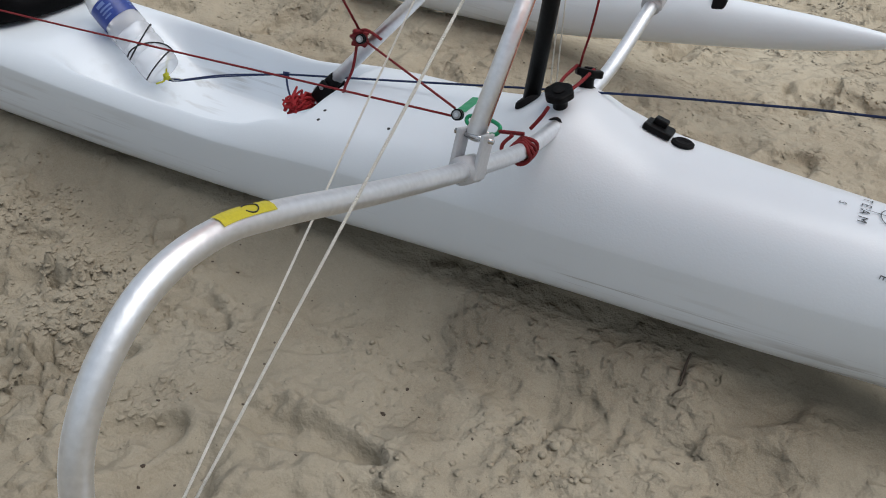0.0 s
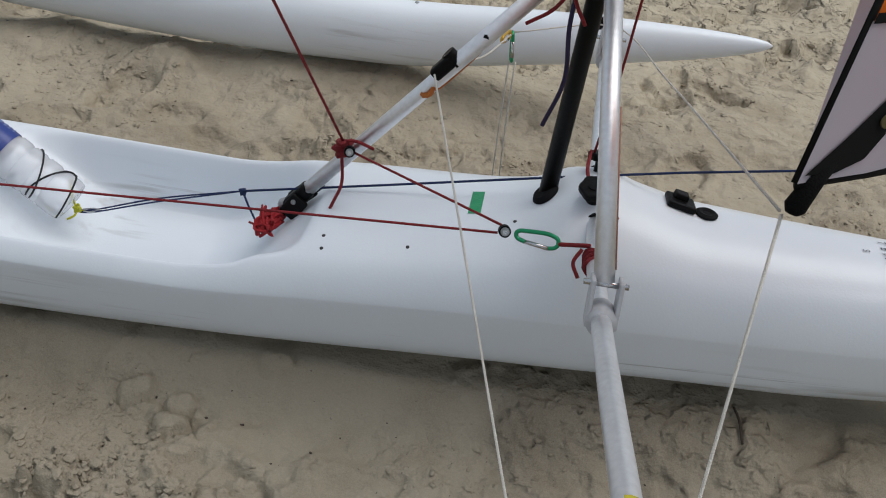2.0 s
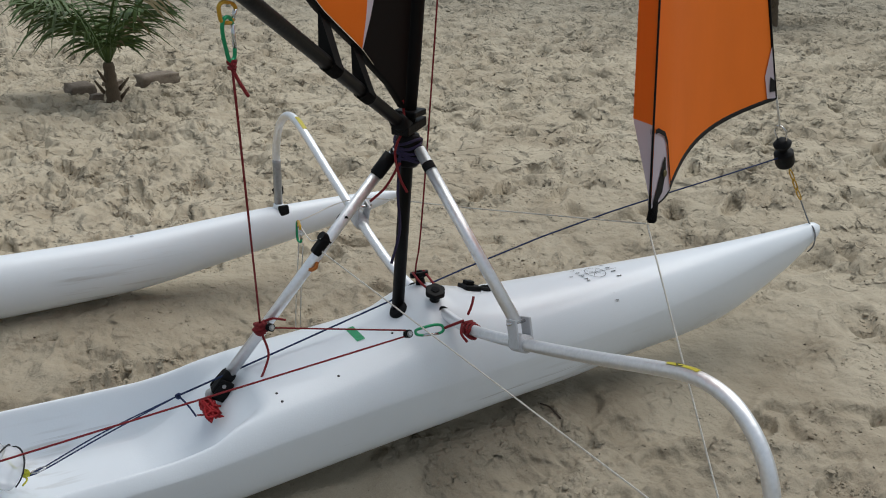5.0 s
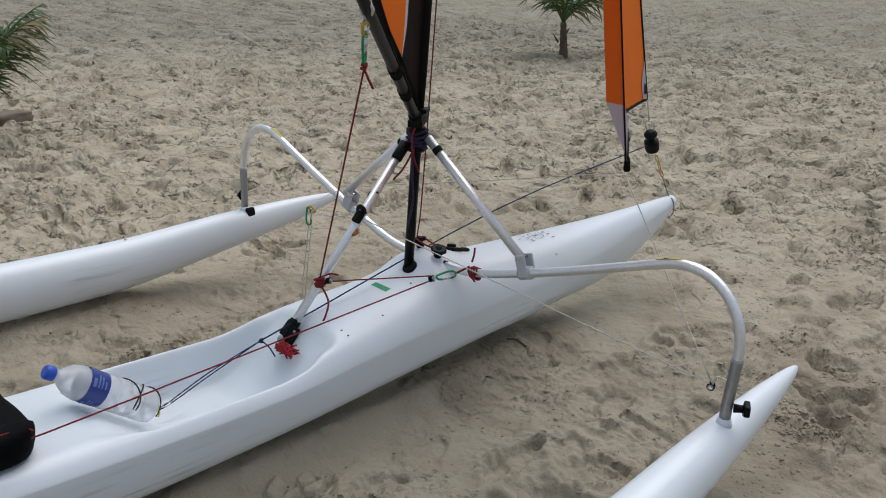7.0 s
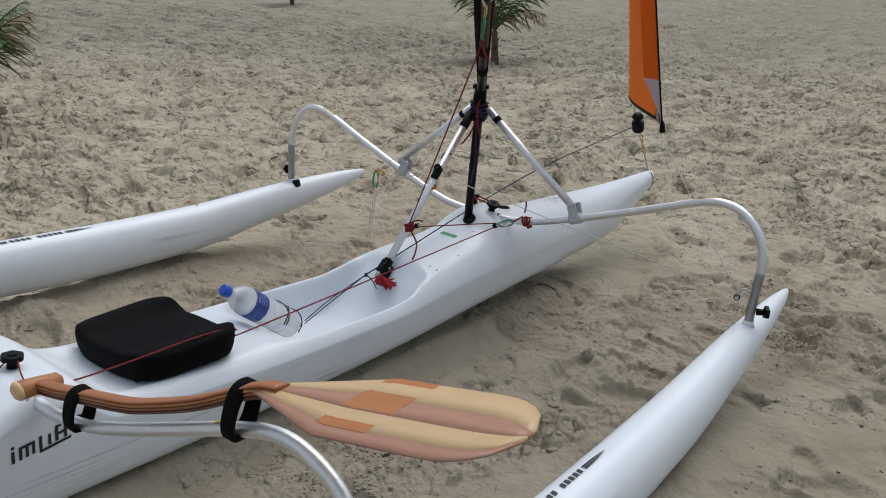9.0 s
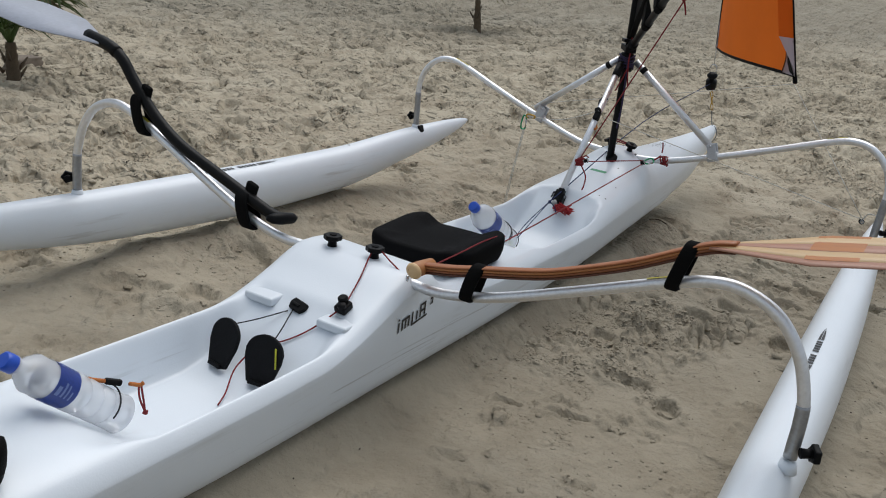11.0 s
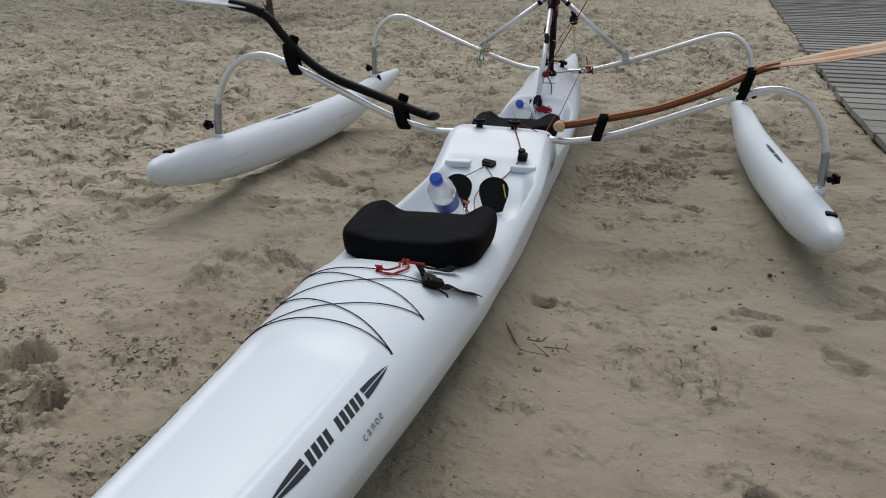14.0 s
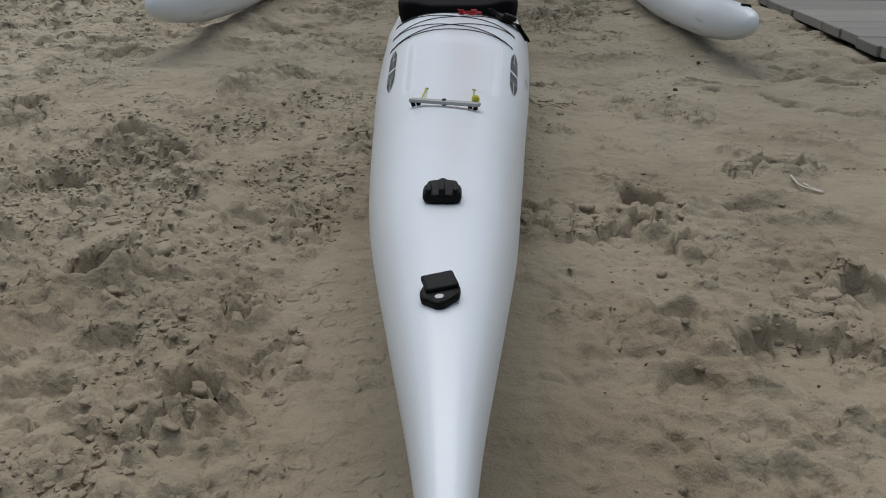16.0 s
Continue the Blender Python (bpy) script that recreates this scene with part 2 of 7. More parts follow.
def cloth_material(name, color, through_light=0.35):
    m = bpy.data.materials.new(name)
    m.use_nodes = True
    n, l = m.node_tree.nodes, m.node_tree.links
    b, t, x = n["Principled BSDF"], n.new("ShaderNodeBsdfTranslucent"), n.new("ShaderNodeMixShader")
    co, w, mix = n.new("ShaderNodeTexCoord"), n.new("ShaderNodeTexNoise"), n.new("ShaderNodeMixRGB")
    w.inputs["Scale"].default_value, w.inputs["Detail"].default_value = 5, 5
    mix.inputs["Color1"].default_value, mix.inputs["Color2"].default_value = (*[c * 0.82 for c in color], 1), (*color, 1)
    l.new(co.outputs["Object"], w.inputs["Vector"]), l.new(w.outputs["Fac"], mix.inputs["Fac"])
    l.new(mix.outputs["Color"], b.inputs["Base Color"]), l.new(mix.outputs["Color"], t.inputs["Color"])
    b.inputs["Roughness"].default_value, b.inputs["Specular IOR Level"].default_value = 0.7, 0.12
    x.inputs[0].default_value = through_light
    bump = n.new("ShaderNodeBump")
    bump.inputs["Strength"].default_value, bump.inputs["Distance"].default_value = 0.3, 0.01
    l.new(w.outputs["Fac"], bump.inputs["Height"]), l.new(bump.outputs["Normal"], b.inputs["Normal"])
    l.new(b.outputs[0], x.inputs[1]), l.new(t.outputs[0], x.inputs[2]), l.new(x.outputs[0], n["Material Output"].inputs["Surface"])
    return m


SAND = sand_material()
WHITE = hull_material()
CLEAR = clear_material()
ORANGE = cloth_material("orange_sailcloth", (0.82, 0.18, 0.02))
PALE = cloth_material("pale_lilac_sailcloth", (0.62, 0.56, 0.62))
DARKCLOTH = cloth_material("black_sailcloth", (0.006, 0.006, 0.006), 0.02)
ALU = material("worn_aluminium", (0.86, 0.87, 0.89), 0.47, 1.0, 0.15, 14, 0.15, 90)
DULL = material("dull_aluminium", (0.40, 0.41, 0.42), 0.42, 0.85, 0.25, 14, 0.15, 90)
STEEL = material("stainless_steel", (0.6, 0.6, 0.6), 0.22, 1.0)
BLACK = material("black_plastic", (0.006, 0.006, 0.0065), 0.45, 0, 0.3, 30, 0.2, 140, spec=0.1)
RUBBER = material("black_rubber", (0.008, 0.008, 0.009), 0.8, 0, 0.3, 30, 0.3, 120, spec=0.15)
NEOPRENE = material("black_neoprene", (0.004, 0.004, 0.0045), 0.75, 0, 0.35, 12, 0.25, 420, spec=0.06)
CARBON = material("black_carbon_tube", (0.005, 0.005, 0.005), 0.42, 0, 0.3, 20, 0.1, 160, spec=0.14)
WEBBING = material("black_webbing", (0.005, 0.005, 0.005), 0.9, 0, 0.3, 60, 0.6, 600, spec=0.1)
RED = material("red_rope", (0.30, 0.014, 0.020), 0.8, 0, 0.5, 90, 0.9, 700)
BRIGHTRED = material("bright_red_rope", (0.46, 0.012, 0.018), 0.8, 0, 0.4, 90, 0.9, 700)
BLUE = material("dark_blue_rope", (0.010, 0.030, 0.115), 0.8, 0, 0.4, 90, 0.9, 700)
STRING = material("off_white_rope", (0.78, 0.75, 0.68), 0.85, 0, 0.25, 90, 0.9, 800)
BUNGEE = material("black_bungee", (0.012, 0.012, 0.013), 0.8, 0, 0.3, 90, 0.5, 900)
GREYCORD = material("grey_cord", (0.22, 0.23, 0.24), 0.8, 0, 0.3, 90, 0.5, 900)
YELLOWCORD = material("yellow_cord", (0.55, 0.55, 0.03), 0.75, 0, 0.3, 90, 0.6, 800)
PURPLE = material("purple_cord", (0.025, 0.016, 0.06), 0.8, 0, 0.3, 90, 0.6, 800)
ORANGECORD = material("orange_cord", (0.55, 0.17, 0.03), 0.75, 0, 0.3, 90, 0.6, 800)
GREEN = material("green_anodised_metal", (0.02, 0.30, 0.13), 0.3, 0.5, 0.2, 40)
GOLD = material("gold_anodised_metal", (0.55, 0.33, 0.04), 0.3, 0.6, 0.2, 40)
DULLBRASS = material("dull_brass", (0.16, 0.13, 0.06), 0.5, 0.6, 0.3, 40)
GREENTAPE = material("green_tape", (0.02, 0.33, 0.13), 0.35, 0, 0.3, 60, 0.3, 90)
YELLOWTAPE = material("yellow_tape", (0.46, 0.40, 0.02), 0.5, 0, 0.25, 40, 0.4, 70)
NAVY = material("navy_foam", (0.008, 0.010, 0.022), 0.7, 0, 0.3, 60, 0.4, 300, spec=0.2)
COPPER = material("copper_residue", (0.42, 0.2, 0.13), 0.6, 0, 0.4, 40, 0.5, 90)
CAPBLUE = material("blue_bottle_cap", (0.015, 0.08, 0.5), 0.4, 0, 0.1, 20)
LABEL = material("blue_bottle_label", (0.02, 0.05, 0.27), 0.35, 0, 0.3, 18)
PRINT = material("pale_label_print", (0.14, 0.20, 0.44), 0.4, 0, 0.1, 18)
INK = material("black_print", (0.015, 0.015, 0.018), 0.4, 0, 0.4, 50)
PALEBAR = material("pale_plastic", (0.33, 0.34, 0.34), 0.4, 0, 0.15, 30)
GREYFRP = material("grey_fibreglass", (0.52, 0.53, 0.55), 0.4, 0, 0.15, 20, 0.2, 120)
BLADEGREY = material("pale_grey_carbon_blade", (0.42, 0.44, 0.5), 0.3, 0, 0.2, 10)
TRUNK = material("palm_trunk_bark", (0.13, 0.095, 0.06), 0.95, 0, 0.5, 20, 1.0, 40)
LEAF = material("palm_leaflet", (0.068, 0.122, 0.024), 0.6, 0, 0.55, 3)
DRYLEAF = material("dry_palm_leaf", (0.22, 0.17, 0.08), 0.8, 0, 0.4, 3)
ROCK = material("brown_block_stone", (0.22, 0.18, 0.14), 0.95, 0, 0.45, 9, 0.9, 30)
TWIG = material("dark_twig", (0.07, 0.05, 0.035), 0.9, 0, 0.4, 40, 0.6, 200)
STRAW = material("bleached_straw", (0.6, 0.56, 0.47), 0.8, 0, 0.3, 40)


def wood_material(name, color, second, stretch=(60, 3, 60), bump=0.3):
    m = bpy.data.materials.new(name)
    m.use_nodes = True
    n, l = m.node_tree.nodes, m.node_tree.links
    b = n["Principled BSDF"]
    co, mp, t, mix, info = n.new("ShaderNodeTexCoord"), n.new("ShaderNodeMapping"), n.new("ShaderNodeTexNoise"), n.new("ShaderNodeMixRGB"), n.new("ShaderNodeObjectInfo")
    mp.inputs["Scale"].default_value = stretch
    t.inputs["Scale"].default_value, t.inputs["Detail"].default_value = 1.0, 7
    mix.inputs["Color1"].default_value, mix.inputs["Color2"].default_value = (*second, 1), (*color, 1)
    tone = n.new("ShaderNodeHueSaturation")
    r = n.new("ShaderNodeMapRange")
    r.inputs["To Min"].default_value, r.inputs["To Max"].default_value = 0.8, 1.15
    l.new(info.outputs["Random"], r.inputs["Value"]), l.new(r.outputs["Result"], tone.inputs["Value"])
    l.new(co.outputs["Object"], mp.inputs["Vector"]), l.new(mp.outputs["Vector"], t.inputs["Vector"])
    l.new(t.outputs["Fac"], mix.inputs["Fac"]), l.new(mix.outputs["Color"], tone.inputs["Color"]), l.new(tone.outputs["Color"], b.inputs["Base Color"])
    bp = n.new("ShaderNodeBump")
    bp.inputs["Strength"].default_value, bp.inputs["Distance"].default_value = bump, 0.004
    l.new(t.outputs["Fac"], bp.inputs["Height"]), l.new(bp.outputs["Normal"], b.inputs["Normal"])
    b.inputs["Roughness"].default_value = 0.45 if bump < 0.3 else 0.9
    return m


DECKWOOD = wood_material("weathered_grey_plank", (0.265, 0.26, 0.24), (0.175, 0.165, 0.145), (50, 2.5, 50), 0.6)
WOODRED = wood_material("varnished_red_wood", (0.36, 0.13, 0.045), (0.22, 0.07, 0.025), (90, 6, 90), 0.05)
WOODPALE = wood_material("varnished_pale_wood", (0.62, 0.44, 0.24), (0.52, 0.34, 0.17), (90, 6, 90), 0.05)
WOODPINK = wood_material("varnished_pink_wood", (0.40, 0.21, 0.14), (0.30, 0.14, 0.09), (90, 6, 90), 0.05)
WOODBROWN = wood_material("varnished_dark_brown_wood", (0.12, 0.040, 0.018), (0.07, 0.022, 0.010), (90, 6, 90), 0.05)
WOODAMBER = wood_material("varnished_orange_wood", (0.46, 0.20, 0.065), (0.36, 0.13, 0.04), (90, 6, 90), 0.05)
WOODDARK = wood_material("varnished_amber_wood", (0.40, 0.15, 0.03), (0.27, 0.09, 0.02), (90, 6, 90), 0.05)

# ---- building helpers ----
PLACE = {}


def thing(name, m=None, label="", category="", group="", kind=""):
    ob = new(name)
    ob.empty_display_size = 0.05
    ob.matrix_basis = PLACE[ob] = m or Matrix()
    return tagged(ob, label, category, group, kind)


def mesh(verts, faces, smooth=True):
    me = bpy.data.meshes.new("m")
    me.from_pydata([tuple(v) for v in verts], [], faces)
    if smooth:
        me.polygons.foreach_set("use_smooth", [True] * len(me.polygons))
    me.update()
    return me


def joined(*meshes):
    verts, faces, smooth = [], [], []
    for me in meshes:
        k = len(verts)
        verts += [tuple(v.co) for v in me.vertices]
        faces += [[k + i for i in p.vertices] for p in me.polygons]
        smooth += [p.use_smooth for p in me.polygons]
    out = mesh(verts, faces, False)
    out.polygons.foreach_set("use_smooth", smooth)
    return out


def moved(me, m):
    me.transform(m)
    return me


def part(name, me, mat, parent=None, label="", local=False, tags=None):
    """One mesh object. Its points are in the world, or with local in its parent's own axes."""
    me.name = name
    ob = new(name, me)
    me.materials.clear()
    me.materials.append(mat)
    if parent is not None:
        ob.parent = parent
        if local:
            PLACE[ob] = PLACE[parent].copy()
        else:
            ob.matrix_parent_inverse = PLACE[parent].inverted()
            PLACE[ob] = Matrix()
    else:
        PLACE[ob] = Matrix()
    if label:
        ob["label"] = label
    if tags:
        tagged(ob, *tags)
    return ob


def bezier(points, per=8):
    """A smooth line through the points."""
    p = [Vector(q) for q in points]
    if len(p) < 3:
        return [p[0].lerp(p[-1], i / per) for i in range(per + 1)]
    e = [p[0] * 2 - p[1], *p, p[-1] * 2 - p[-2]]
    out = []
    for i in range(1, len(e) - 2):
        a, b, c, d = e[i - 1 : i + 3]
        for k in range(per):
            t = k / per
            out.append(0.5 * (2 * b + (c - a) * t + (2 * a - 5 * b + 4 * c - d) * t * t + (3 * b - a - 3 * c + d) * t**3))
    return out + [p[-1]]


def tube(points, radius, sides=10, flat=1.0, caps=True, up=None):
    """A round (or flattened) tube along the points; radius may be a list."""
    p = [Vector(q) for q in points]
    rs = list(radius) if hasattr(radius, "__len__") else [radius] * len(p)
    verts, faces = [], []
    side = None
    for i, q in enumerate(p):
        d = (p[min(i + 1, len(p) - 1)] - p[max(i - 1, 0)]).normalized()
        if up is not None:
            side = Vector(up).cross(d).normalized()
        elif side is None:
            side = d.orthogonal().normalized()
        else:
            side = (side - d * side.dot(d)).normalized()
        o = d.cross(side)
        for k in range(sides):
            a = 2 * math.pi * k / sides
            verts.append(q + (side * math.cos(a) + o * math.sin(a) * flat) * rs[i])
    for i in range(len(p) - 1):
        for k in range(sides):
            a, b = i * sides + k, i * sides + (k + 1) % sides
            faces.append((a, b, b + sides, a + sides))
    if caps:
        faces.append(tuple(range(sides))[::-1])
        faces.append(tuple(range(len(verts) - sides, len(verts))))
    return mesh(verts, faces)


def turned(profile, sides=24, m=None):
    """A body of revolution round z from (radius, height) pairs."""
    verts, faces = [], []
    for r, z in profile:
        verts += [(r * math.cos(2 * math.pi * k / sides), r * math.sin(2 * math.pi * k / sides), z) for k in range(sides)]
    for i in range(len(profile) - 1):
        for k in range(sides):
            a, b = i * sides + k, i * sides + (k + 1) % sides
            faces.append((a, b, b + sides, a + sides))
    faces.append(tuple(range(sides))[::-1])
    faces.append(tuple(range(len(verts) - sides, len(verts))))
    me = mesh(verts, faces)
    out = moved(me, m) if m is not None else me
    out.set_sharp_from_angle(angle=radians(44))
    return out


def block(size, m=None, bevel=0.003, segments=2):
    bm = bmesh.new()
    bmesh.ops.create_cube(bm, size=1.0, matrix=Matrix.Diagonal((*size, 1)))
    if bevel:
        bmesh.ops.bevel(bm, geom=bm.edges[:], offset=bevel, segments=segments, affect="EDGES", profile=0.5)
    me = bpy.data.meshes.new("m")
    bm.to_mesh(me)
    bm.free()
    return moved(me, m) if m is not None else me


def slab(outline, depth, m=None, bevel=0.0):
    """A flat plate with the outline given in x and y, from z = 0 up to depth."""
    bm = bmesh.new()
    f = bm.faces.new([bm.verts.new((x, y, 0)) for x, y in outline])
    r = bmesh.ops.extrude_face_region(bm, geom=[f])
    bmesh.ops.translate(bm, vec=(0, 0, depth), verts=[v for v in r["geom"] if isinstance(v, bmesh.types.BMVert)])
    bmesh.ops.recalc_face_normals(bm, faces=bm.faces[:])
    if bevel:
        bmesh.ops.bevel(bm, geom=bm.edges[:], offset=bevel, segments=2, affect="EDGES", profile=0.5)
    me = bpy.data.meshes.new("m")
    bm.to_mesh(me)
    bm.free()
    return moved(me, m) if m is not None else me


def along(a, b, roll=0.0):
    """The pose at a whose z axis points to b."""
    d = Vector(b) - Vector(a)
    return Matrix.Translation(a) @ d.to_track_quat("Z", "Y").to_matrix().to_4x4() @ Matrix.Rotation(roll, 4, "Z")


def spline(x, knots):
    """Smooth values at x through (position, value) knots, without overshoot."""
    k = np.array(sorted(knots), float)
    xs, ys = k[:, 0], k[:, 1]
    h, s = np.diff(xs), np.diff(ys) / np.diff(xs)
    d = np.r_[s[0], np.where(s[:-1] * s[1:] > 0, 2 * s[:-1] * s[1:] / (s[:-1] + s[1:] + 1e-12), 0), s[-1]]
    x = np.clip(np.asarray(x, float), xs[0], xs[-1])
    i = np.clip(np.searchsorted(xs, x) - 1, 0, len(h) - 1)
    t = (x - xs[i]) / h[i]
    return ys[i] * (1 + 2 * t) * (1 - t) ** 2 + d[i] * h[i] * t * (1 - t) ** 2 + ys[i + 1] * t * t * (3 - 2 * t) - d[i + 1] * h[i] * t * t * (1 - t)


def step(a, b, x):
    t = np.clip((np.asarray(x, float) - a) / (b - a), 0, 1)
    return t * t * (3 - 2 * t)


LATTICE = np.random.RandomState(5).rand(256, 256)


def grain2(x, y):
    """Smooth random values in 0 to 1 over the plane, one wave a unit."""
    xi, yi = np.floor(x).astype(int), np.floor(y).astype(int)
    u, v = x - xi, y - yi
    u, v = u * u * (3 - 2 * u), v * v * (3 - 2 * v)
    a, b = LATTICE[xi % 256, yi % 256], LATTICE[(xi + 1) % 256, yi % 256]
    c, d = LATTICE[xi % 256, (yi + 1) % 256], LATTICE[(xi + 1) % 256, (yi + 1) % 256]
    return (a * (1 - u) + b * u) * (1 - v) + (c * (1 - u) + d * u) * v


def fractal(x, y, scale, octaves=4, gain=0.5):
    out, amp, total = 0, 1.0, 0.0
    for o in range(octaves):
        f = 2.03**o / scale
        out, total, amp = out + amp * (grain2(x * f + 17.3 * o, y * f - 9.1 * o) - 0.5), total + amp, amp * gain
    return out / total


def cells(x, y, size, seed=0):
    """Scattered cells: distance to the nearest seed and to the border, in cell widths, and the cell's own random number."""
    u, v = x / size, y / size
    iu, iv = np.floor(u).astype(int), np.floor(v).astype(int)
    first, second, own = np.full(u.shape, 9.0), np.full(u.shape, 9.0), np.zeros(u.shape)
    for du in (-1, 0, 1):
        for dv in (-1, 0, 1):
            p, q = (iu + du + seed * 37) % 256, (iv + dv + seed * 91) % 256
            d = np.hypot(iu + du + 0.15 + 0.7 * LATTICE[p, q] - u, iv + dv + 0.15 + 0.7 * LATTICE[q, (p + 77) % 256] - v)
            nearer = d < first
            second = np.where(nearer, first, np.minimum(second, d))
            own = np.where(nearer, LATTICE[(p + 131) % 256, q], own)
            first = np.where(nearer, d, first)
    return first, second - first, own

# ---- the beach ----
# height of the canoe's keel line, by x
KEEL = [(-5.24, 0.27), (-5.18, 0.2), (-5.0, 0.12), (-4.7, 0.06), (-4.3, 0.025), (-4.0, 0.012), (-3.5, 0.000), (-3.1, 0.018), (-2.8, 0.044), (-2.5, 0.051), (-2.0, 0.048), (-1.5, 0.049), (-1.0, 0.060), (-0.5, 0.081), (0.0, 0.108), (0.3, 0.117), (0.6, 0.114),
        (0.9, 0.102), (1.1, 0.116), (1.2, 0.143), (1.33, 0.2), (1.41, 0.24), (1.49, 0.295), (1.535, 0.335), (1.555, 0.365)]
FEET = []
_r = random.Random(11)
for _ in range(6800):
    fx, fy = _r.uniform(-7.5, 14), _r.uniform(-4.5, 13)
    near = abs(fy) < 0.33 and -5.4 < fx < 1.6
    calm = -0.55 < fy < -0.1 and -3.4 < fx < 0.9 or -0.98 < fy < -0.5 and -3.4 < fx < -1.3
    firm = -4.7 < fx < -2.5 and -1.3 < fy < -0.1
    wild = fx > 1.7 or fy > 1.6
    if near or (firm and _r.random() < 0.85) or (calm and _r.random() < 0.80) or (not wild and _r.random() < 0.35) or (abs(abs(fy) - 1.07) < 0.12 and -2.3 < fx < 0.5):
        continue
    FEET.append((fx, fy, _r.gauss(0.5, 0.9) + (math.pi if _r.random() < 0.3 else 0), _r.uniform(0.08, 0.15), _r.uniform(0.040, 0.070), _r.uniform(0.022, 0.060) if wild else _r.uniform(0.012, 0.038) * (0.6 if calm else 1.0)))
# the sand between the hull and the starboard float is firmer and less trodden
FEET = [f for k, f in enumerate(FEET) if k % 5 == 0 or not (-2.7 < f[0] < -0.95 and -1.0 < f[1] < -0.15)]
FEET += [(_r.gauss(1.05, 0.5), _r.gauss(-1.0, 0.35), _r.uniform(0, 6.28), _r.uniform(0.06, 0.12), _r.uniform(0.04, 0.06), _r.uniform(0.025, 0.045)) for _ in range(34)]
# prints beside the starboard float and the bow
FEET += [(-0.76, -0.52, 0.3, 0.11, 0.05, 0.026), (-0.50, -0.62, 0.9, 0.10, 0.05, 0.030), (-0.45, -0.39, -0.2, 0.10, 0.045, 0.020), (-0.92, -0.42, 0.5, 0.11, 0.05, 0.024), (-0.20, -0.55, 0.2, 0.11, 0.045, 0.020), (0.06, -0.63, 0.6, 0.10, 0.045, 0.018), (-0.66, -0.70, 0.1, 0.12, 0.05, 0.032), (0.32, -0.50, 0.8, 0.10, 0.045, 0.016), (-0.22, -0.36, 0.4, 0.09, 0.04, 0.014)]
# deep prints that stand out round the stern
FEET = [f for f in FEET if not (f[0] < -2.9 and f[1] > 0.2 and f[1] < 1.4)]
FEET += [(-3.74, -0.42, 0.1, 0.11, 0.060, 0.055), (-3.43, -0.79, 0.2, 0.09, 0.050, 0.070), (-4.32, -0.36, 0.3, 0.055, 0.045, 0.024), (-4.54, -0.33, 0.2, 0.06, 0.05, 0.022), (-4.44, -0.52, 0.9, 0.12, 0.10, 0.045)]
FEET += [(-2.440, -0.865, -1.45, 0.075, 0.026, 0.040), (-2.430, -0.855, -1.45, 0.045, 0.014, 0.026), (-2.555, -0.868, -0.6, 0.050, 0.034, 0.022), (-2.535, -0.88, -1.3, 0.032, 0.014, 0.022), (-2.475, -1.025, -0.9, 0.045, 0.024, 0.024), (-2.70, -1.06, -1.0, 0.06, 0.04, 0.016), (-2.49, -0.272, 0.3, 0.045, 0.045, 0.026), (-2.470, -0.262, -1.2, 0.035, 0.018, 0.026), (-2.545, -0.202, 0.2, 0.022, 0.018, 0.018), (-2.42, -0.330, -1.3, 0.030, 0.014, 0.016), (-2.51, -0.330, -1.4, 0.030, 0.012, 0.014), (-2.73, -0.238, -1.4, 0.022, 0.010, 0.012), (-2.72, -0.38, 0.4, 0.070, 0.035, 0.010), (-2.167, -0.40, -1.35, 0.075, 0.014, 0.020), (-1.465, -0.545, -1.3, 0.060, 0.018, 0.024), (-1.51, -0.393, -1.2, 0.040, 0.020, 0.024), (-1.26, -0.750, -1.2, 0.035, 0.024, 0.036), (-0.79, -0.565, -1.2, 0.060, 0.022, 0.028), (-2.0, -0.62, -1.2, 0.045, 0.014, 0.016), (-1.85, -0.42, -1.5, 0.040, 0.014, 0.018), (-1.75, -0.70, -1.2, 0.05, 0.016, 0.020)]
FEET += [(-3.26, 0.87, 0.5, 0.09, 0.075, 0.085), (-3.62, 0.92, 0.4, 0.10, 0.07, 0.055), (-3.42, 0.70, 0.3, 0.09, 0.05, 0.060), (-4.15, 0.61, 0.4, 0.075, 0.065, 0.072), (-4.44, 0.51, 0.2, 0.085, 0.075, 0.026), (-4.55, 0.345, 0.1, 0.07, 0.05, 0.068), (-4.60, 0.55, 0.0, 0.12, 0.09, 0.026), (-2.85, 1.33, 0.5, 0.10, 0.07, 0.065), (-3.90, 1.02, 0.6, 0.11, 0.07, 0.030), (-3.05, 0.55, 0.2, 0.08, 0.045, 0.018), (-3.95, 0.40, 0.5, 0.07, 0.05, 0.014), (-4.05, 0.86, 0.3, 0.10, 0.06, 0.024)]
FEET += [(-0.66, 0.62, 0.2, 0.10, 0.06, 0.03), (-2.86, -0.20, 0.1, 0.08, 0.05, 0.012), (0.75, -1.05, 0.4, 0.12, 0.07, 0.03), (-1.24, -0.74, 0.2, 0.07, 0.04, 0.03)]
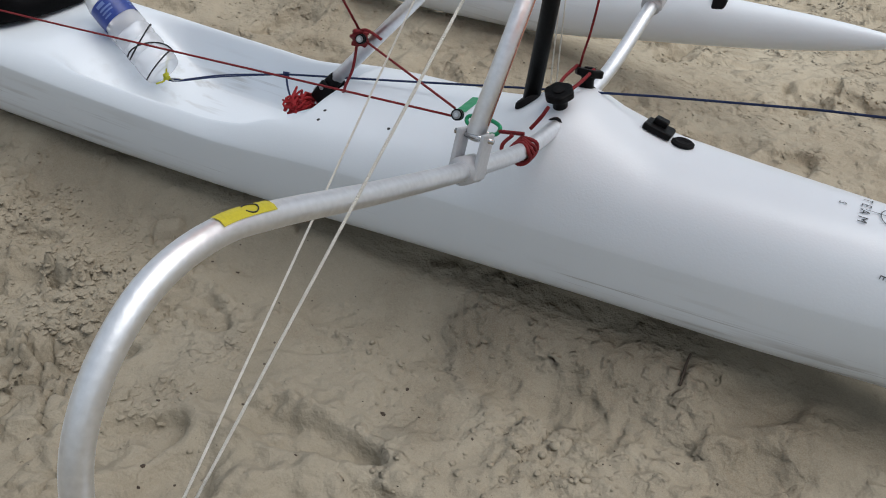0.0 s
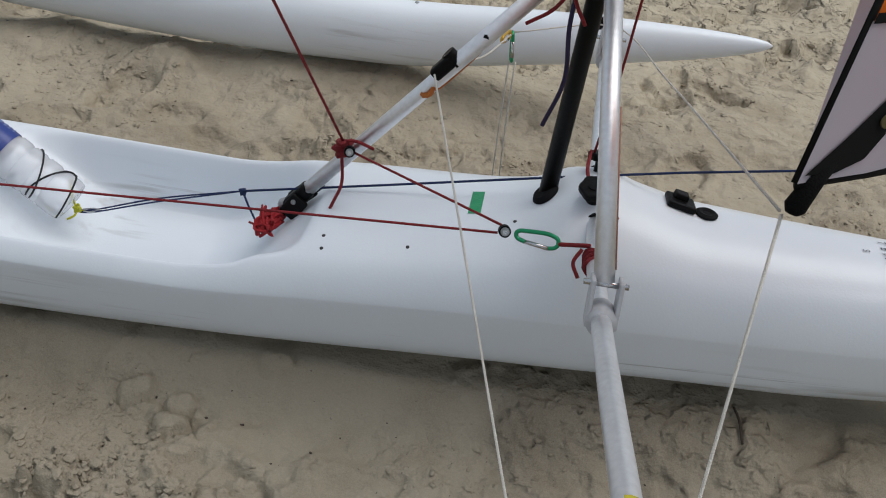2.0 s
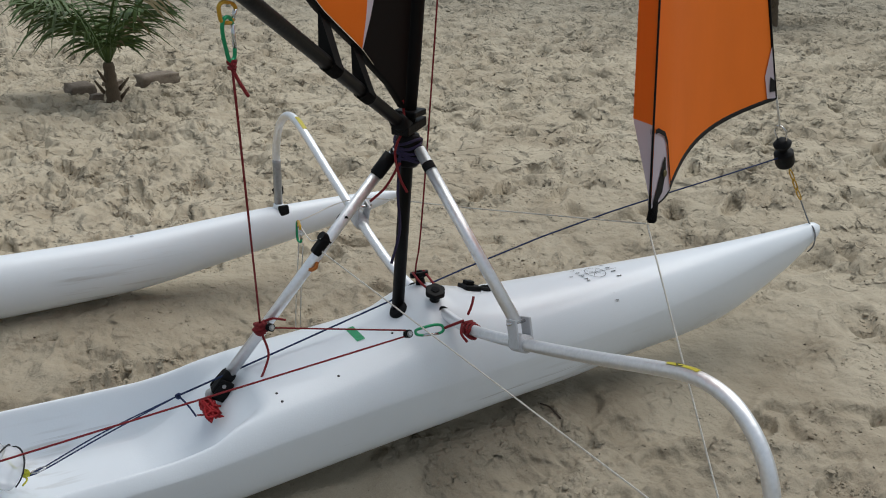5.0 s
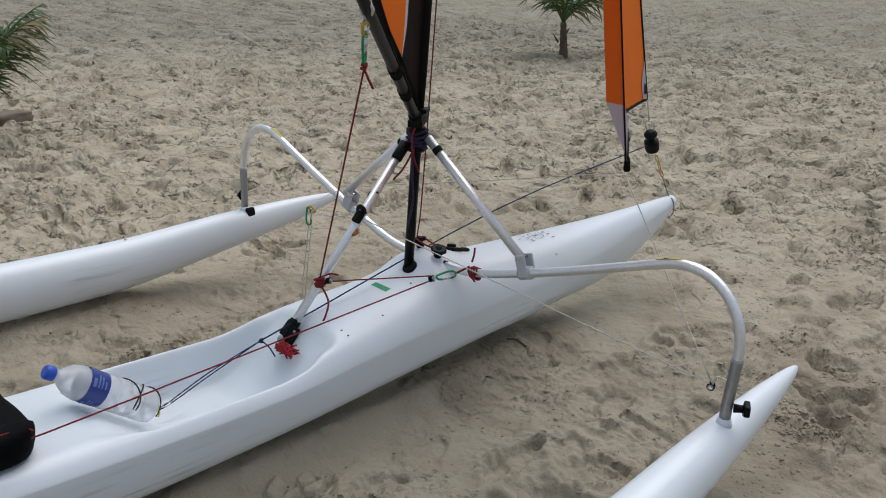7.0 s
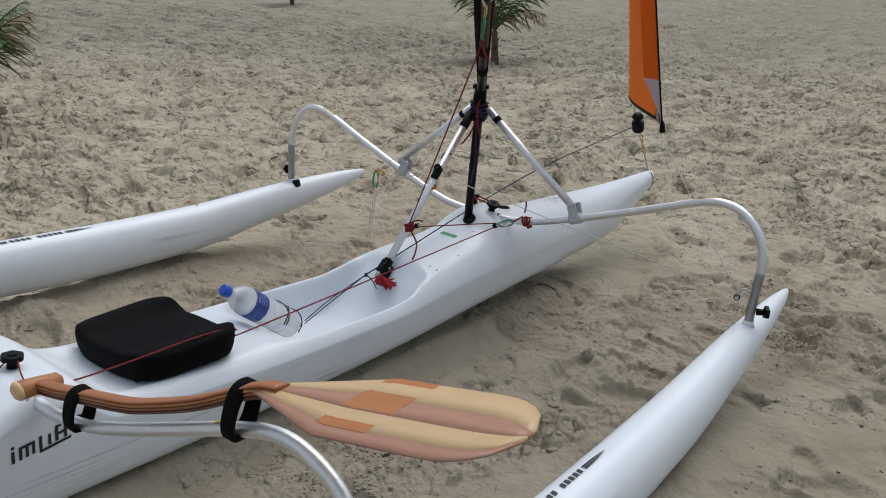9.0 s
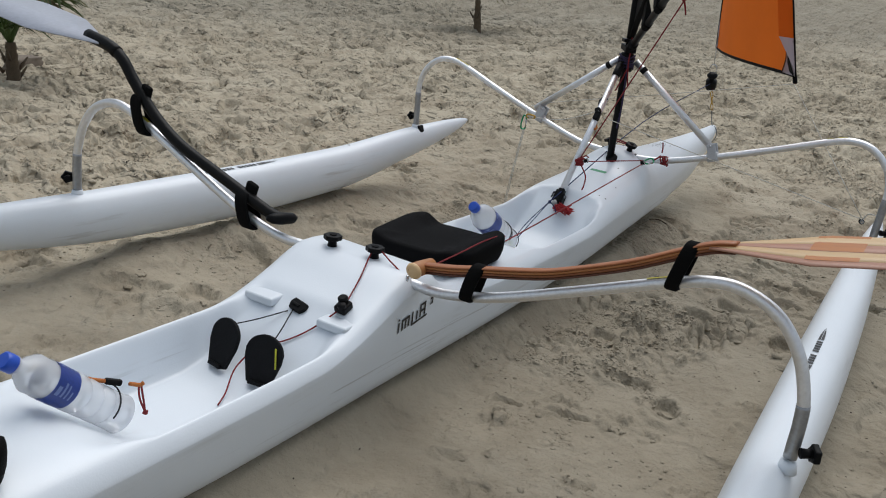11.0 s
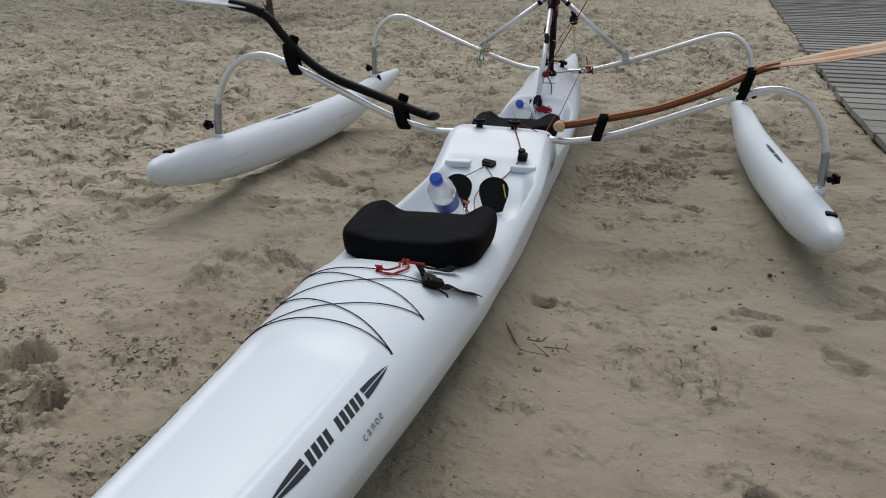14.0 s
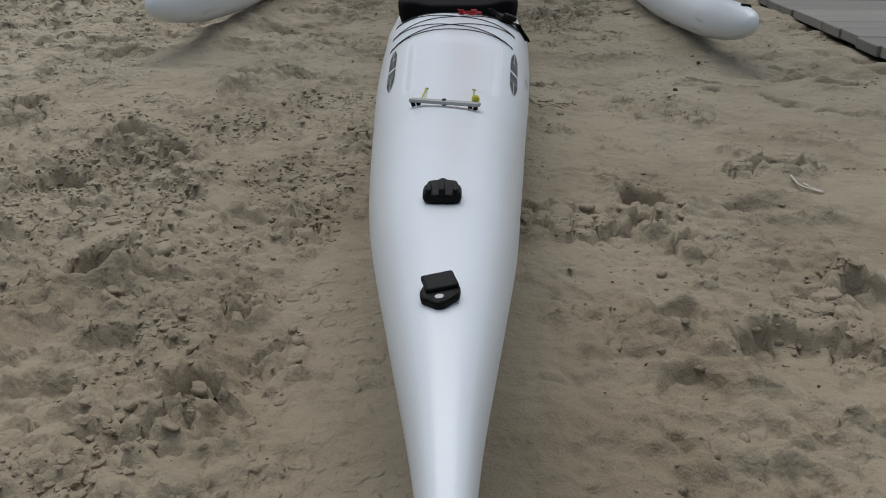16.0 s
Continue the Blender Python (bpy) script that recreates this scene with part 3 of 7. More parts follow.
# where trodden damp sand has cracked into clods: x, y, radius
CLODS = [(-3.88, -0.25, 0.105), (-3.94, -0.36, 0.06), (-3.95, -0.13, 0.05), (-4.24, -0.60, 0.075), (-4.33, -0.50, 0.05), (-3.50, -0.70, 0.055), (-3.47, -0.88, 0.045), (-4.20, 0.55, 0.06), (-4.63, 0.33, 0.06), (-4.66, 0.43, 0.05)]
CLODS += [(-3.36, 0.80, 0.08), (-3.55, 0.84, 0.06), (-3.68, 0.76, 0.08), (-3.50, 0.66, 0.05), (-3.28, 0.27, 0.08), (-3.40, 0.24, 0.05), (-2.92, 1.34, 0.12), (-3.75, 0.60, 0.06), (-4.70, 0.62, 0.05)]
CLODS += [(-4.05, -0.45, 0.06), (-3.78, -0.18, 0.05), (-4.30, 0.34, 0.06), (-4.42, 0.24, 0.05), (-3.98, 0.30, 0.06), (-3.85, 0.74, 0.07), (-4.40, -0.62, 0.07), (-4.15, -0.68, 0.06)]
CLODS += [(-0.60, -0.66, 0.10), (-0.48, -0.74, 0.08), (-0.47, -0.46, 0.05), (-0.70, -0.45, 0.06), (-0.42, -0.15, 0.035), (-0.57, -0.28, 0.05), (-0.66, -0.24, 0.04), (-0.53, 0.70, 0.06), (-1.60, -0.40, 0.04), (0.72, -0.98, 0.08)]


def print_shape(x, y, foot):
    """One footprint: a pressed hollow with a steep toe and a sloping heel, and a low broken rim."""
    fx, fy, turn, a, b, deep = foot
    c, s = math.cos(turn), math.sin(turn)
    wob = fractal(x, y, 0.07, 3)
    u, v = ((x - fx) * c + (y - fy) * s) / a, (-(x - fx) * s + (y - fy) * c) / b
    r = np.sqrt(u**2 + (v * (1 + 0.22 * u)) ** 2) * (1 + 0.40 * wob)
    pit = deep * (0.75 + 0.35 * np.clip(u, -1, 1)) * step(1.02, 0.72 + 0.18 * np.clip(u, -1, 1), r)
    heap = np.exp(-(((r - 1.25) / 0.24) ** 2)) * (0.45 + 0.55 * step(0.3, -0.5, u))
    return -pit + 0.26 * deep * heap, heap * min(1.0, deep / 0.03)


def finished_height(x, y, z, heap):
    """Soft swells, patches of broken crust and clods over the pressed footprints."""
    calm = np.exp(-(((y + 0.55) / 0.45) ** 2)) * step(-3.6, -2.8, x) * step(2.4, 1.2, x) * (0.25 + 0.65 * step(-0.6, -1.4, x))
    far = np.maximum(step(1.6, 3.0, x), step(1.6, 3.0, y))
    xw, yw = x + 0.03 * fractal(x + 3, y, 0.10, 3), y + 0.03 * fractal(x, y + 9, 0.10, 3)
    port = step(-2.7, -3.3, x) * step(0.15, 0.3, y)
    z = z + (0.055 * fractal(x, y, 1.1, 3) + (0.040 + 0.045 * port) * fractal(x + 40, y, 0.28, 3)) * (1 - 0.60 * calm)
    # broken crust: flat plates with low scarps, of two sizes
    n1 = fractal(xw + 5, yw - 3, 0.42, 4, 0.55)
    z = z + (0.007 + 0.016 * far) * (1 - 0.55 * calm) * (step(-0.022, 0.014, n1) + 0.6 * step(0.11, 0.14, n1))
    n2 = fractal(xw + 16, yw * 1.2 - 3, 0.15, 4, 0.55)
    z = z + (0.004 + 0.012 * far) * (1 - 0.45 * calm) * step(-0.04, 0.025, n2)
    # crumbled patches: rounded nodules with gaps between them
    torn = step(0.02, 0.13, fractal(xw - 20, yw + 7, 0.40, 4)) * (1 - 0.6 * calm)
    local = np.exp(-(((x + 0.62) / 0.5) ** 2 + ((y + 0.44) / 0.24) ** 2)) * step(-0.05, 0.15, fractal(x + 2, y, 0.22, 3))
    bow = np.exp(-(((x - 1.1) / 0.7) ** 2 + ((y + 1.0) / 0.45) ** 2)) * step(-0.2, 0.05, fractal(x + 7, y, 0.3, 3))
    middle = np.exp(-(((x + 0.15) / 0.8) ** 2 + ((y - 0.62) / 0.26) ** 2)) * step(-0.12, 0.08, fractal(x + 12, y, 0.26, 3))
    fore = np.exp(-(((x - 1.2) / 0.8) ** 2 + ((y - 0.6) / 0.5) ** 2)) * step(-0.15, 0.08, fractal(x + 22, y, 0.3, 3))
    local = np.maximum(np.maximum(local, 1.2 * bow), np.maximum(middle, fore))
    rough = np.clip(np.maximum(torn, 0.4 * local) * (0.7 + 0.3 * far + 0.55 * port) + 0.35 * heap, 0, 1)
    for size, rise, seed in ((0.055, 0.018, 0), (0.030, 0.016, 3)):
        near, gap, own = cells(xw, yw, size, seed)
        z = z + rough * (0.3 + 0.7 * own) * rise * np.maximum(0, 1 - (near / 0.62) ** 2)
    # thin crust broken into small plates, some lifted
    shore = np.exp(-(((x + 1.0) / 0.75) ** 2 + ((y + 0.52) / 0.30) ** 2))
    plates = step(0.02, 0.10, np.maximum(np.maximum(local, shore), np.maximum(0.45 * step(1.4, 0.9, np.abs(y)), 0.95 * port * step(1.6, 1.2, y))) * (0.35 + fractal(x - 4, y + 15, 0.17, 4)) - 0.16)
    xp, yp = x + 0.020 * fractal(x + 8, y, 0.045, 2), y + 0.020 * fractal(x, y - 8, 0.045, 2)
    near, gap, own = cells(xp, yp * 1.15, 0.047, 17)
    z = z + plates * (0.012 * own**2 * step(0.0, 0.18, gap) - 0.006 * step(0.18, 0.0, gap))
    near, gap, own = cells(xp * 1.1 - yp * 0.3, yp + xp * 0.2, 0.024, 23)
    z = z + plates * (0.013 * own**3 * step(0.0, 0.20, gap) - 0.004 * step(0.25, 0.0, near) * (own < 0.3))
    # small kicked hollows between the prints
    near, gap, own = cells(xw * 0.8 + yw * 0.3, yw, 0.17, 9)
    z = z - (0.25 + 0.75 * far) * (1 - 0.7 * calm) * step(0.40, 0.60, own) * 0.034 * step(0.44, 0.22, near)
    # cracked clods: lifted plates with open cracks round them
    mass = np.zeros(x.shape)
    for cx, cy, size in CLODS:
        mass = np.maximum(mass, np.exp(-((x - cx) ** 2 + (y - cy) ** 2) / size**2))
    slab_at = step(0.30, 0.55, mass + 0.35 * fractal(x - 7, y + 4, 0.085, 3))
    xs, ys = x + 0.016 * fractal(x + 1, y, 0.05, 2), y + 0.016 * fractal(x, y + 6, 0.05, 2)
    near, gap, own = cells(xs * 0.9 + ys * 0.35, ys * 1.25 - xs * 0.3, 0.058, 13)
    z = z + slab_at * ((0.013 + 0.024 * own) * step(0.0, 0.18, gap) - 0.014 - 0.008 * near**2)
    z = z + 0.004 * fractal(x, y, 0.05, 2)
    z = z + 0.05 * np.maximum(np.sqrt((x - 1.5) ** 2 + 1) + (x - 1.5) - 0.3, 0) * 0.5
    # below the boardwalk the sand lies lower and flat
    boards = step(-1.90, -2.00, y + 0.060 * (x - 1.8)) * step(-2.9, -2.7, x) * step(-4.6, -4.4, y)
    slope = 0.05 * np.maximum(np.sqrt((x - 1.5) ** 2 + 1) + (x - 1.5) - 0.3, 0) * 0.5
    z = z + boards * (slope - 0.03 - z)
    # the boat lies on a low ridge of pressed sand
    under = step(-5.3, -4.6, x) * step(1.5, 0.8, x)
    z = z * (1 - 0.85 * np.exp(-((y / 0.17) ** 2)) * under)
    for side in (1, -1):
        z = z + (0.074 if side > 0 else 0.030) * np.exp(-(((y - side * 1.07) / (0.17 if side > 0 else 0.09)) ** 2)) * step(-2.1, -1.4, x) * step(0.1, -0.6, x)
    bed = np.clip(spline(x, KEEL), -0.01, 0.065) * step(-4.5, -4.0, x) * step(0.5, 0.1, x)
    return z + (bed + 0.004) * np.exp(-((y / 0.055) ** 2)) * under + 0.064 * step(0.27, 0.14, np.abs(y)) * step(-3.6, -2.6, x) * step(1.1, 0.3, x)


def sand_height(x, y):
    x, y = np.asarray(x, float), np.asarray(y, float)
    z, heap = np.zeros(x.shape), np.zeros(x.shape)
    for foot in FEET:
        near = (np.abs(x - foot[0]) < 0.35) & (np.abs(y - foot[1]) < 0.35)
        if near.any():
            dz, dh = print_shape(x[near], y[near], foot)
            z[near] += dz
            heap[near] = np.maximum(heap[near], dh)
    return finished_height(x, y, z, heap)


def lines(lo, hi, fine, coarse, hold, far_lo, far_hi):
    """Grid lines: fine from lo to hi, widening to coarse and held there up to hold, then out to the horizon."""
    mid = list(np.arange(lo, hi + fine / 2, fine))
    a, d, left = lo, fine, []
    while a > far_lo:
        d *= 1.09
        a -= d
        left.append(a)
    a, d, right = hi, fine, []
    while a < far_hi:
        d = min(d * 1.05, coarse) if a < hold else d * 1.1
        a += d
        right.append(a)
    return np.array(left[::-1] + mid + right)


def beach():
    xs, ys = lines(-3.3, 1.2, 0.0100, 0.019, 8.5, -5.0, 600), lines(-1.3, 1.6, 0.0088, 0.019, 6.5, -150, 600)
    # finer where the walk passes closest
    xs = np.r_[xs[xs < -1.5], np.arange(-1.5, 0.5, 0.0055), xs[xs > 0.503]]
    ys = np.r_[ys[ys < -0.95], np.arange(-0.95, -0.15, 0.0055), ys[ys > -0.147]]
    stern = np.arange(-5.0, -3.3, 0.0060)
    a, d, aft = -5.0, 0.006, []
    while a > -150:
        d *= 1.09
        a -= d
        aft.append(a)
    xs = np.r_[aft[::-1], stern, xs[xs >= -3.3]]
    gx, gy = np.meshgrid(xs, ys, indexing="ij")
    z, heap = np.zeros(gx.shape), np.zeros(gx.shape)
    for foot in FEET:
        i, j = np.searchsorted(xs, (foot[0] - 0.35, foot[0] + 0.35)), np.searchsorted(ys, (foot[1] - 0.35, foot[1] + 0.35))
        w = np.s_[i[0] : i[1], j[0] : j[1]]
        dz, dh = print_shape(gx[w], gy[w], foot)
        z[w] += dz
        heap[w] = np.maximum(heap[w], dh)
    z = finished_height(gx, gy, z, heap)
    v = np.stack([gx.ravel(), gy.ravel(), z.ravel()], 1).astype(np.float32)
    nx, ny = len(xs), len(ys)
    i = np.arange(nx * ny).reshape(nx, ny)
    q = np.stack([i[:-1, :-1], i[1:, :-1], i[1:, 1:], i[:-1, 1:]], -1).reshape(-1, 4).astype(np.int32)
    me = bpy.data.meshes.new("ground")
    me.vertices.add(len(v)), me.loops.add(q.size), me.polygons.add(len(q))
    me.vertices.foreach_set("co", v.ravel()), me.loops.foreach_set("vertex_index", q.ravel())
    me.polygons.foreach_set("loop_start", np.arange(0, q.size, 4, dtype=np.int32))
    me.polygons.foreach_set("use_smooth", np.ones(len(q), bool))
    me.update()
    me.validate()
    return me


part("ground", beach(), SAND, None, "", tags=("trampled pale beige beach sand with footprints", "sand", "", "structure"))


def ground_at(x, y):
    return float(sand_height(np.array([x]), np.array([y]))[0])


# ---- the canoe's hull ----
HEEL = Matrix.Rotation(radians(1.5), 4, "X")
BEAM = [(-5.24, 0.002), (-5.2, 0.010), (-5.07, 0.025), (-4.89, 0.051), (-4.7, 0.077), (-4.55, 0.092), (-4.34, 0.110), (-4.16, 0.124), (-3.76, 0.156), (-3.3, 0.184), (-2.9, 0.200), (-2.3, 0.200), (-2.0, 0.198), (-1.73, 0.196),
        (-1.4, 0.197), (-1.0, 0.199), (-0.5, 0.191), (0.0, 0.171), (0.4, 0.142), (0.8, 0.104), (1.2, 0.060), (1.45, 0.034), (1.53, 0.022), (1.555, 0.001)]
SHEER = [(-5.24, 0.282), (-5.07, 0.284), (-4.9, 0.281), (-4.7, 0.274), (-4.5, 0.264), (-4.3, 0.254), (-3.6, 0.245), (-3.0, 0.25), (-2.3, 0.252), (-2.08, 0.256), (-1.96, 0.282), (-1.85, 0.318), (-1.76, 0.350), (-1.70, 0.354), (-1.62, 0.318), (-1.55, 0.276), (-1.0, 0.254), (-0.6, 0.252),
         (-0.3, 0.272), (0.0, 0.285), (0.5, 0.287), (1.0, 0.305), (1.4, 0.34), (1.555, 0.368)]
CROWN = [(-5.24, 0.29), (-5.1, 0.312), (-4.9, 0.331), (-4.7, 0.343), (-4.55, 0.346), (-4.34, 0.344), (-4.0, 0.340), (-3.6, 0.345), (-3.3, 0.345), (-3.05, 0.30), (-2.7, 0.286), (-2.3, 0.281), (-2.05, 0.279),
         (-1.99, 0.283), (-1.93, 0.300), (-1.85, 0.332), (-1.78, 0.364), (-1.74, 0.377), (-1.66, 0.374), (-1.56, 0.31), (-1.45, 0.292), (-1.0, 0.281), (-0.6, 0.279), (-0.42, 0.318), (-0.34, 0.333), (-0.11, 0.36), (-0.02, 0.384), (0.05, 0.432),
         (0.10, 0.442), (0.16, 0.42), (0.27, 0.392), (0.5, 0.384), (1.0, 0.378), (1.4, 0.383), (1.52, 0.386), (1.555, 0.372)]
POWER = [(-5.24, 2.8), (-4.4, 3.0), (-3.6, 2.4), (-3.2, 3.2), (-2.0, 4.0), (-1.86, 8.0), (-1.7, 9.0), (-1.5, 4.0), (-0.6, 4.0), (-0.3, 3.0), (0.0, 2.4), (0.1, 2.0), (0.3, 2.4), (1.555, 2.0)]
# floor of the two footwells and the seat shelves, along the middle
FLOOR = [(-3.22, 0.40), (-3.12, 0.295), (-3.06, 0.283), (-2.66, 0.285), (-2.62, 0.276), (-2.46, 0.172), (-2.38, 0.150), (-2.2, 0.150), (-2.12, 0.165), (-2.02, 0.232), (-1.96, 0.272), (-1.91, 0.306), (-1.87, 0.36)]
FLOOR1 = [(-1.60, 0.42), (-1.53, 0.285), (-1.5, 0.276), (-1.08, 0.278), (-1.03, 0.268), (-0.87, 0.164), (-0.79, 0.142), (-0.62, 0.142), (-0.55, 0.165), (-0.44, 0.262), (-0.38, 0.32), (-0.34, 0.42)]


# how full and how round the sections are below the gunwale
FULL = [(-5.24, 1.3), (-4.3, 1.45), (-3.4, 1.8), (-2.6, 2.2), (-1.0, 2.2), (0.0, 2.0), (1.0, 2.2), (1.555, 2.4)]
ROUND = [(-5.24, 1.0), (-4.0, 0.98), (-3.0, 0.85), (-2.4, 0.72), (-1.0, 0.75), (-0.3, 0.95), (0.6, 1.0), (1.0, 0.75), (1.555, 0.6)]
DRIFT = [(-5.24, 0.0), (-4.9, 0.006), (-4.5, 0.012), (-3.8, 0.008), (-3.0, 0.0), (1.555, 0.0)]


# the edge between side and deck without the two humps
SIDE = [k for k in SHEER if not -2.1 < k[0] < -1.5] + [(-2.0, 0.253), (-1.5, 0.254)]
SIDE.sort()


def lip(x):
    """How far the rounded edge of the deck drops towards the side."""
    return 0.020 * step(-4.2, -3.2, x) * step(1.4, 0.9, x)


def side_y(x, z):
    b, k, s = spline(x, BEAM), spline(x, KEEL), spline(x, SIDE) - lip(x)
    u = np.clip((s - z) / np.maximum(s - k, 1e-4), 0, 1)
    soft = np.maximum(1 - u ** spline(x, FULL), 0) ** spline(x, ROUND)
    slab_sided = np.maximum(1 - 0.20 * u - 0.80 * u**7, 0) ** 0.5
    w = step(-3.4, -2.3, x) * (1 - step(0.4, 1.15, x))
    return b * (w * slab_sided + (1 - w) * soft)


def top_z(x, y):
    x, y = np.broadcast_arrays(np.asarray(x, float), np.asarray(y, float))
    b, s, c, p = spline(x, BEAM), spline(x, SHEER), spline(x, CROWN), spline(x, POWER)
    deck = s + (c - s) * np.maximum(1 - (np.abs(y) / np.maximum(b, 1e-4)) ** p, 0) ** 0.62
    deck = deck - 0.010 * step(-4.19, -4.13, x + 0.9 * y * y) * step(-3.60, -3.70, x) * step(0.62, 0.50, np.abs(y) / np.maximum(b, 1e-4))
    for knots in (FLOOR, FLOOR1):
        f = np.minimum(spline(x, knots), deck)
        inside = (x > knots[0][0]) & (x < knots[-1][0])
        shelf = step(0.20, 0.262, f)
        width = b - 0.022 - 0.012 * shelf
        wall = step(0.0, 0.045, width - np.abs(y))
        deck = np.where(inside, deck + (f - deck) * wall, deck)
    return deck - lip(x) * np.clip((np.abs(y) - (b - 0.042)) / 0.042, 0, 1) ** 2.2


def loft_hull():
    xs = np.unique(np.round(np.r_[np.linspace(-5.24, -5.0, 14), np.arange(-5.0, -4.25, 0.04), np.arange(-4.25, -3.3, 0.02), np.arange(-3.3, 0.4, 0.0125), np.arange(0.4, 1.4, 0.03), np.linspace(1.4, 1.555, 18)], 4))
    low, high = 22, 40
    rings = []
    for x in xs:
        b, k, s = (float(spline(x, q)) for q in (BEAM, KEEL, SHEER))
        s -= float(lip(x))
        zs = k + (s - k) * np.linspace(0, 1, low) ** 1.8
        right = [(x, -float(side_y(x, z)), float(z)) for z in zs[:-1]]
        ys = b * np.sin(np.linspace(math.pi / 2, 0, high)) ** 0.9
        tops = top_z(np.full(high, x), ys)
        right += [(x, -float(y), float(z)) for y, z in zip(ys, tops)]
        left = [(x, -y, z) for _, y, z in right[-2:0:-1]]
        shift = float(spline(x, DRIFT))
        rings.append([(a, b + shift, c) for a, b, c in right + left])
    n = len(rings[0])
    verts = [v for r in rings for v in r]
    faces = []
    for i in range(len(rings) - 1):
        for j in range(n):
            a, b = i * n + j, i * n + (j + 1) % n
            faces.append((a, a + n, b + n, b))
    faces += [tuple(range(n)), tuple(range(len(verts) - n, len(verts)))[::-1]]
    return mesh(verts, faces)


canoe = thing("outrigger_canoe", HEEL, "white two-seat plastic outrigger sailing canoe lying on sand", "canoe")
hull = part("hull", loft_hull(), WHITE, canoe, "glossy white moulded hull with grey scuffs", local=True)


def on_deck(x, y, lift=0.0):
    """A point on the top of the hull, in the world, and its normal."""
    z = float(top_z(x, y)) + lift
    return HEEL @ Vector((x, y, z))


def deck_pose(x, y, lift=0.0, turn=0.0):
    e = 0.012
    p, q, r = (Vector((a, b, float(top_z(a, b)))) for a, b in ((x, y), (x + e, y), (x, y + e)))
    nrm = (q - p).cross(r - p).normalized()
    fore = (q - p).normalized()
    frame3 = Matrix((fore, nrm.cross(fore), nrm)).transposed().to_4x4()
    return HEEL @ Matrix.Translation(p + nrm * lift + Vector((0, float(spline(x, DRIFT)), 0))) @ frame3 @ Matrix.Rotation(radians(turn), 4, "Z")


# ---- cross beams ----
BEAM_X = {"front": 0.085, "rear": -1.73}
FRONT = [(0.0, 0.40), (0.07, 0.408), (0.20, 0.424), (0.40, 0.486), (0.62, 0.566), (0.78, 0.628), (0.86, 0.652), (0.93, 0.648), (0.985, 0.614), (1.022, 0.562), (1.038, 0.50), (1.037, 0.43), (1.033, 0.34)]
REAR = [(0.0, 0.335), (0.15, 0.352), (0.25, 0.352), (0.36, 0.374), (0.46, 0.408), (0.62, 0.474), (0.80, 0.550), (0.90, 0.582), (0.97, 0.578), (1.035, 0.546), (1.085, 0.482), (1.112, 0.405), (1.118, 0.35), (1.118, 0.27)]
R_BEAM = 0.0130


def beam_line(x, prof, side):
    return [HEEL @ Vector(q) for q in bezier([(x, side * y, z) for y, z in prof], 7)]


def star_knob(parent, where, toward, size=0.022):
    """A black star-grip screw: lobed head on a short stem."""
    m = along(where, toward)
    lobes = []
    for k in range(15):
        a = 2 * math.pi * k / 15
        rr = size * (1.0 + 0.16 * math.cos(5 * a))
        lobes.append((rr * math.cos(a), rr * math.sin(a)))
    me = joined(slab(lobes, size * 0.75, m @ Matrix.Translation((0, 0, 0.022)), 0.003), turned([(0.011, 0), (0.009, 0.025)], 10, m))
    return part("knob", me, BLACK, parent, "black star-shaped tightening knob")


def cross_beam(x, prof, side):
    pts = beam_line(x, prof, side)
    if x > -1:
        pts.append(pts[-1] + Vector((0, 0, -0.045)))
    arm = part("cross_beam", tube(pts, R_BEAM, 16), ALU, canoe, "bent aluminium tube arching out to a float")
    # the last, duller sleeve that goes down into the float
    n = len(pts)
    part("sleeve", tube(pts[int(n * 0.86):], R_BEAM + 0.0010, 16), DULL, arm, "grey lower sleeve of the arm")
    # yellow tape where the bend begins
    ys = [abs(p.y) for p in pts]
    y0, y1 = ((0.81, 0.876) if side < 0 else (0.77, 0.835)) if x > -1 else (0.775, 0.82)
    high = ys.index(max(y for y, p in zip(ys, pts) if p.z > 0.5))
    at = lambda y: Vector([float(np.interp(y, ys[: high + 1], [p[k] for p in pts[: high + 1]])) for k in range(3)])
    spots = [at(y0 + (y1 - y0) * k / 6) for k in range(7)]
    strip = tube(spots, R_BEAM + 0.0012, 16, caps=False, up=(1, 0, 0))
    keep = [tuple(q.vertices) for q in strip.polygons if q.normal.z > 0.70 and q.normal.x > -0.40]
    tape = part("tape", mesh([v.co[:] for v in strip.vertices], keep), YELLOWTAPE, arm, "worn yellow tape patch")
    if x > -1 and side < 0:
        run, c = (spots[6] - spots[0]).normalized(), (spots[2] + spots[3]) * 0.5
        over = run.cross(Vector((1, 0, 0))).normalized() * -1
        if over.z < 0:
            over = -over
        ring = []
        for k in range(15):
            w = 0.4 + 5.2 * k / 14
            dx = 0.0062 * math.sin(w)
            ring.append(c + run * (0.009 * math.cos(w)) + Vector((1, 0, 0)) * (0.002 + dx) + over * (math.sqrt((R_BEAM + 0.0014) ** 2 - (0.002 + dx) ** 2)))
        part("pen_mark", tube(ring, 0.0007, 5), INK, tape, "dark pen ring")
    return arm


arms = {(w, s): cross_beam(BEAM_X[w], p, s) for w, p in (("front", FRONT), ("rear", REAR)) for s in (1, -1)}
for side in (1, -1):
    # dark rings where the front arm leaves the moulded hump
    p = [HEEL @ Vector((0.085, side * y, z)) for y, z in ((0.066, 0.4075), (0.078, 0.409))]
    part("gasket", tube(p, R_BEAM + 0.003, 16), RUBBER, hull, "black rubber ring")

# ---- floats ----


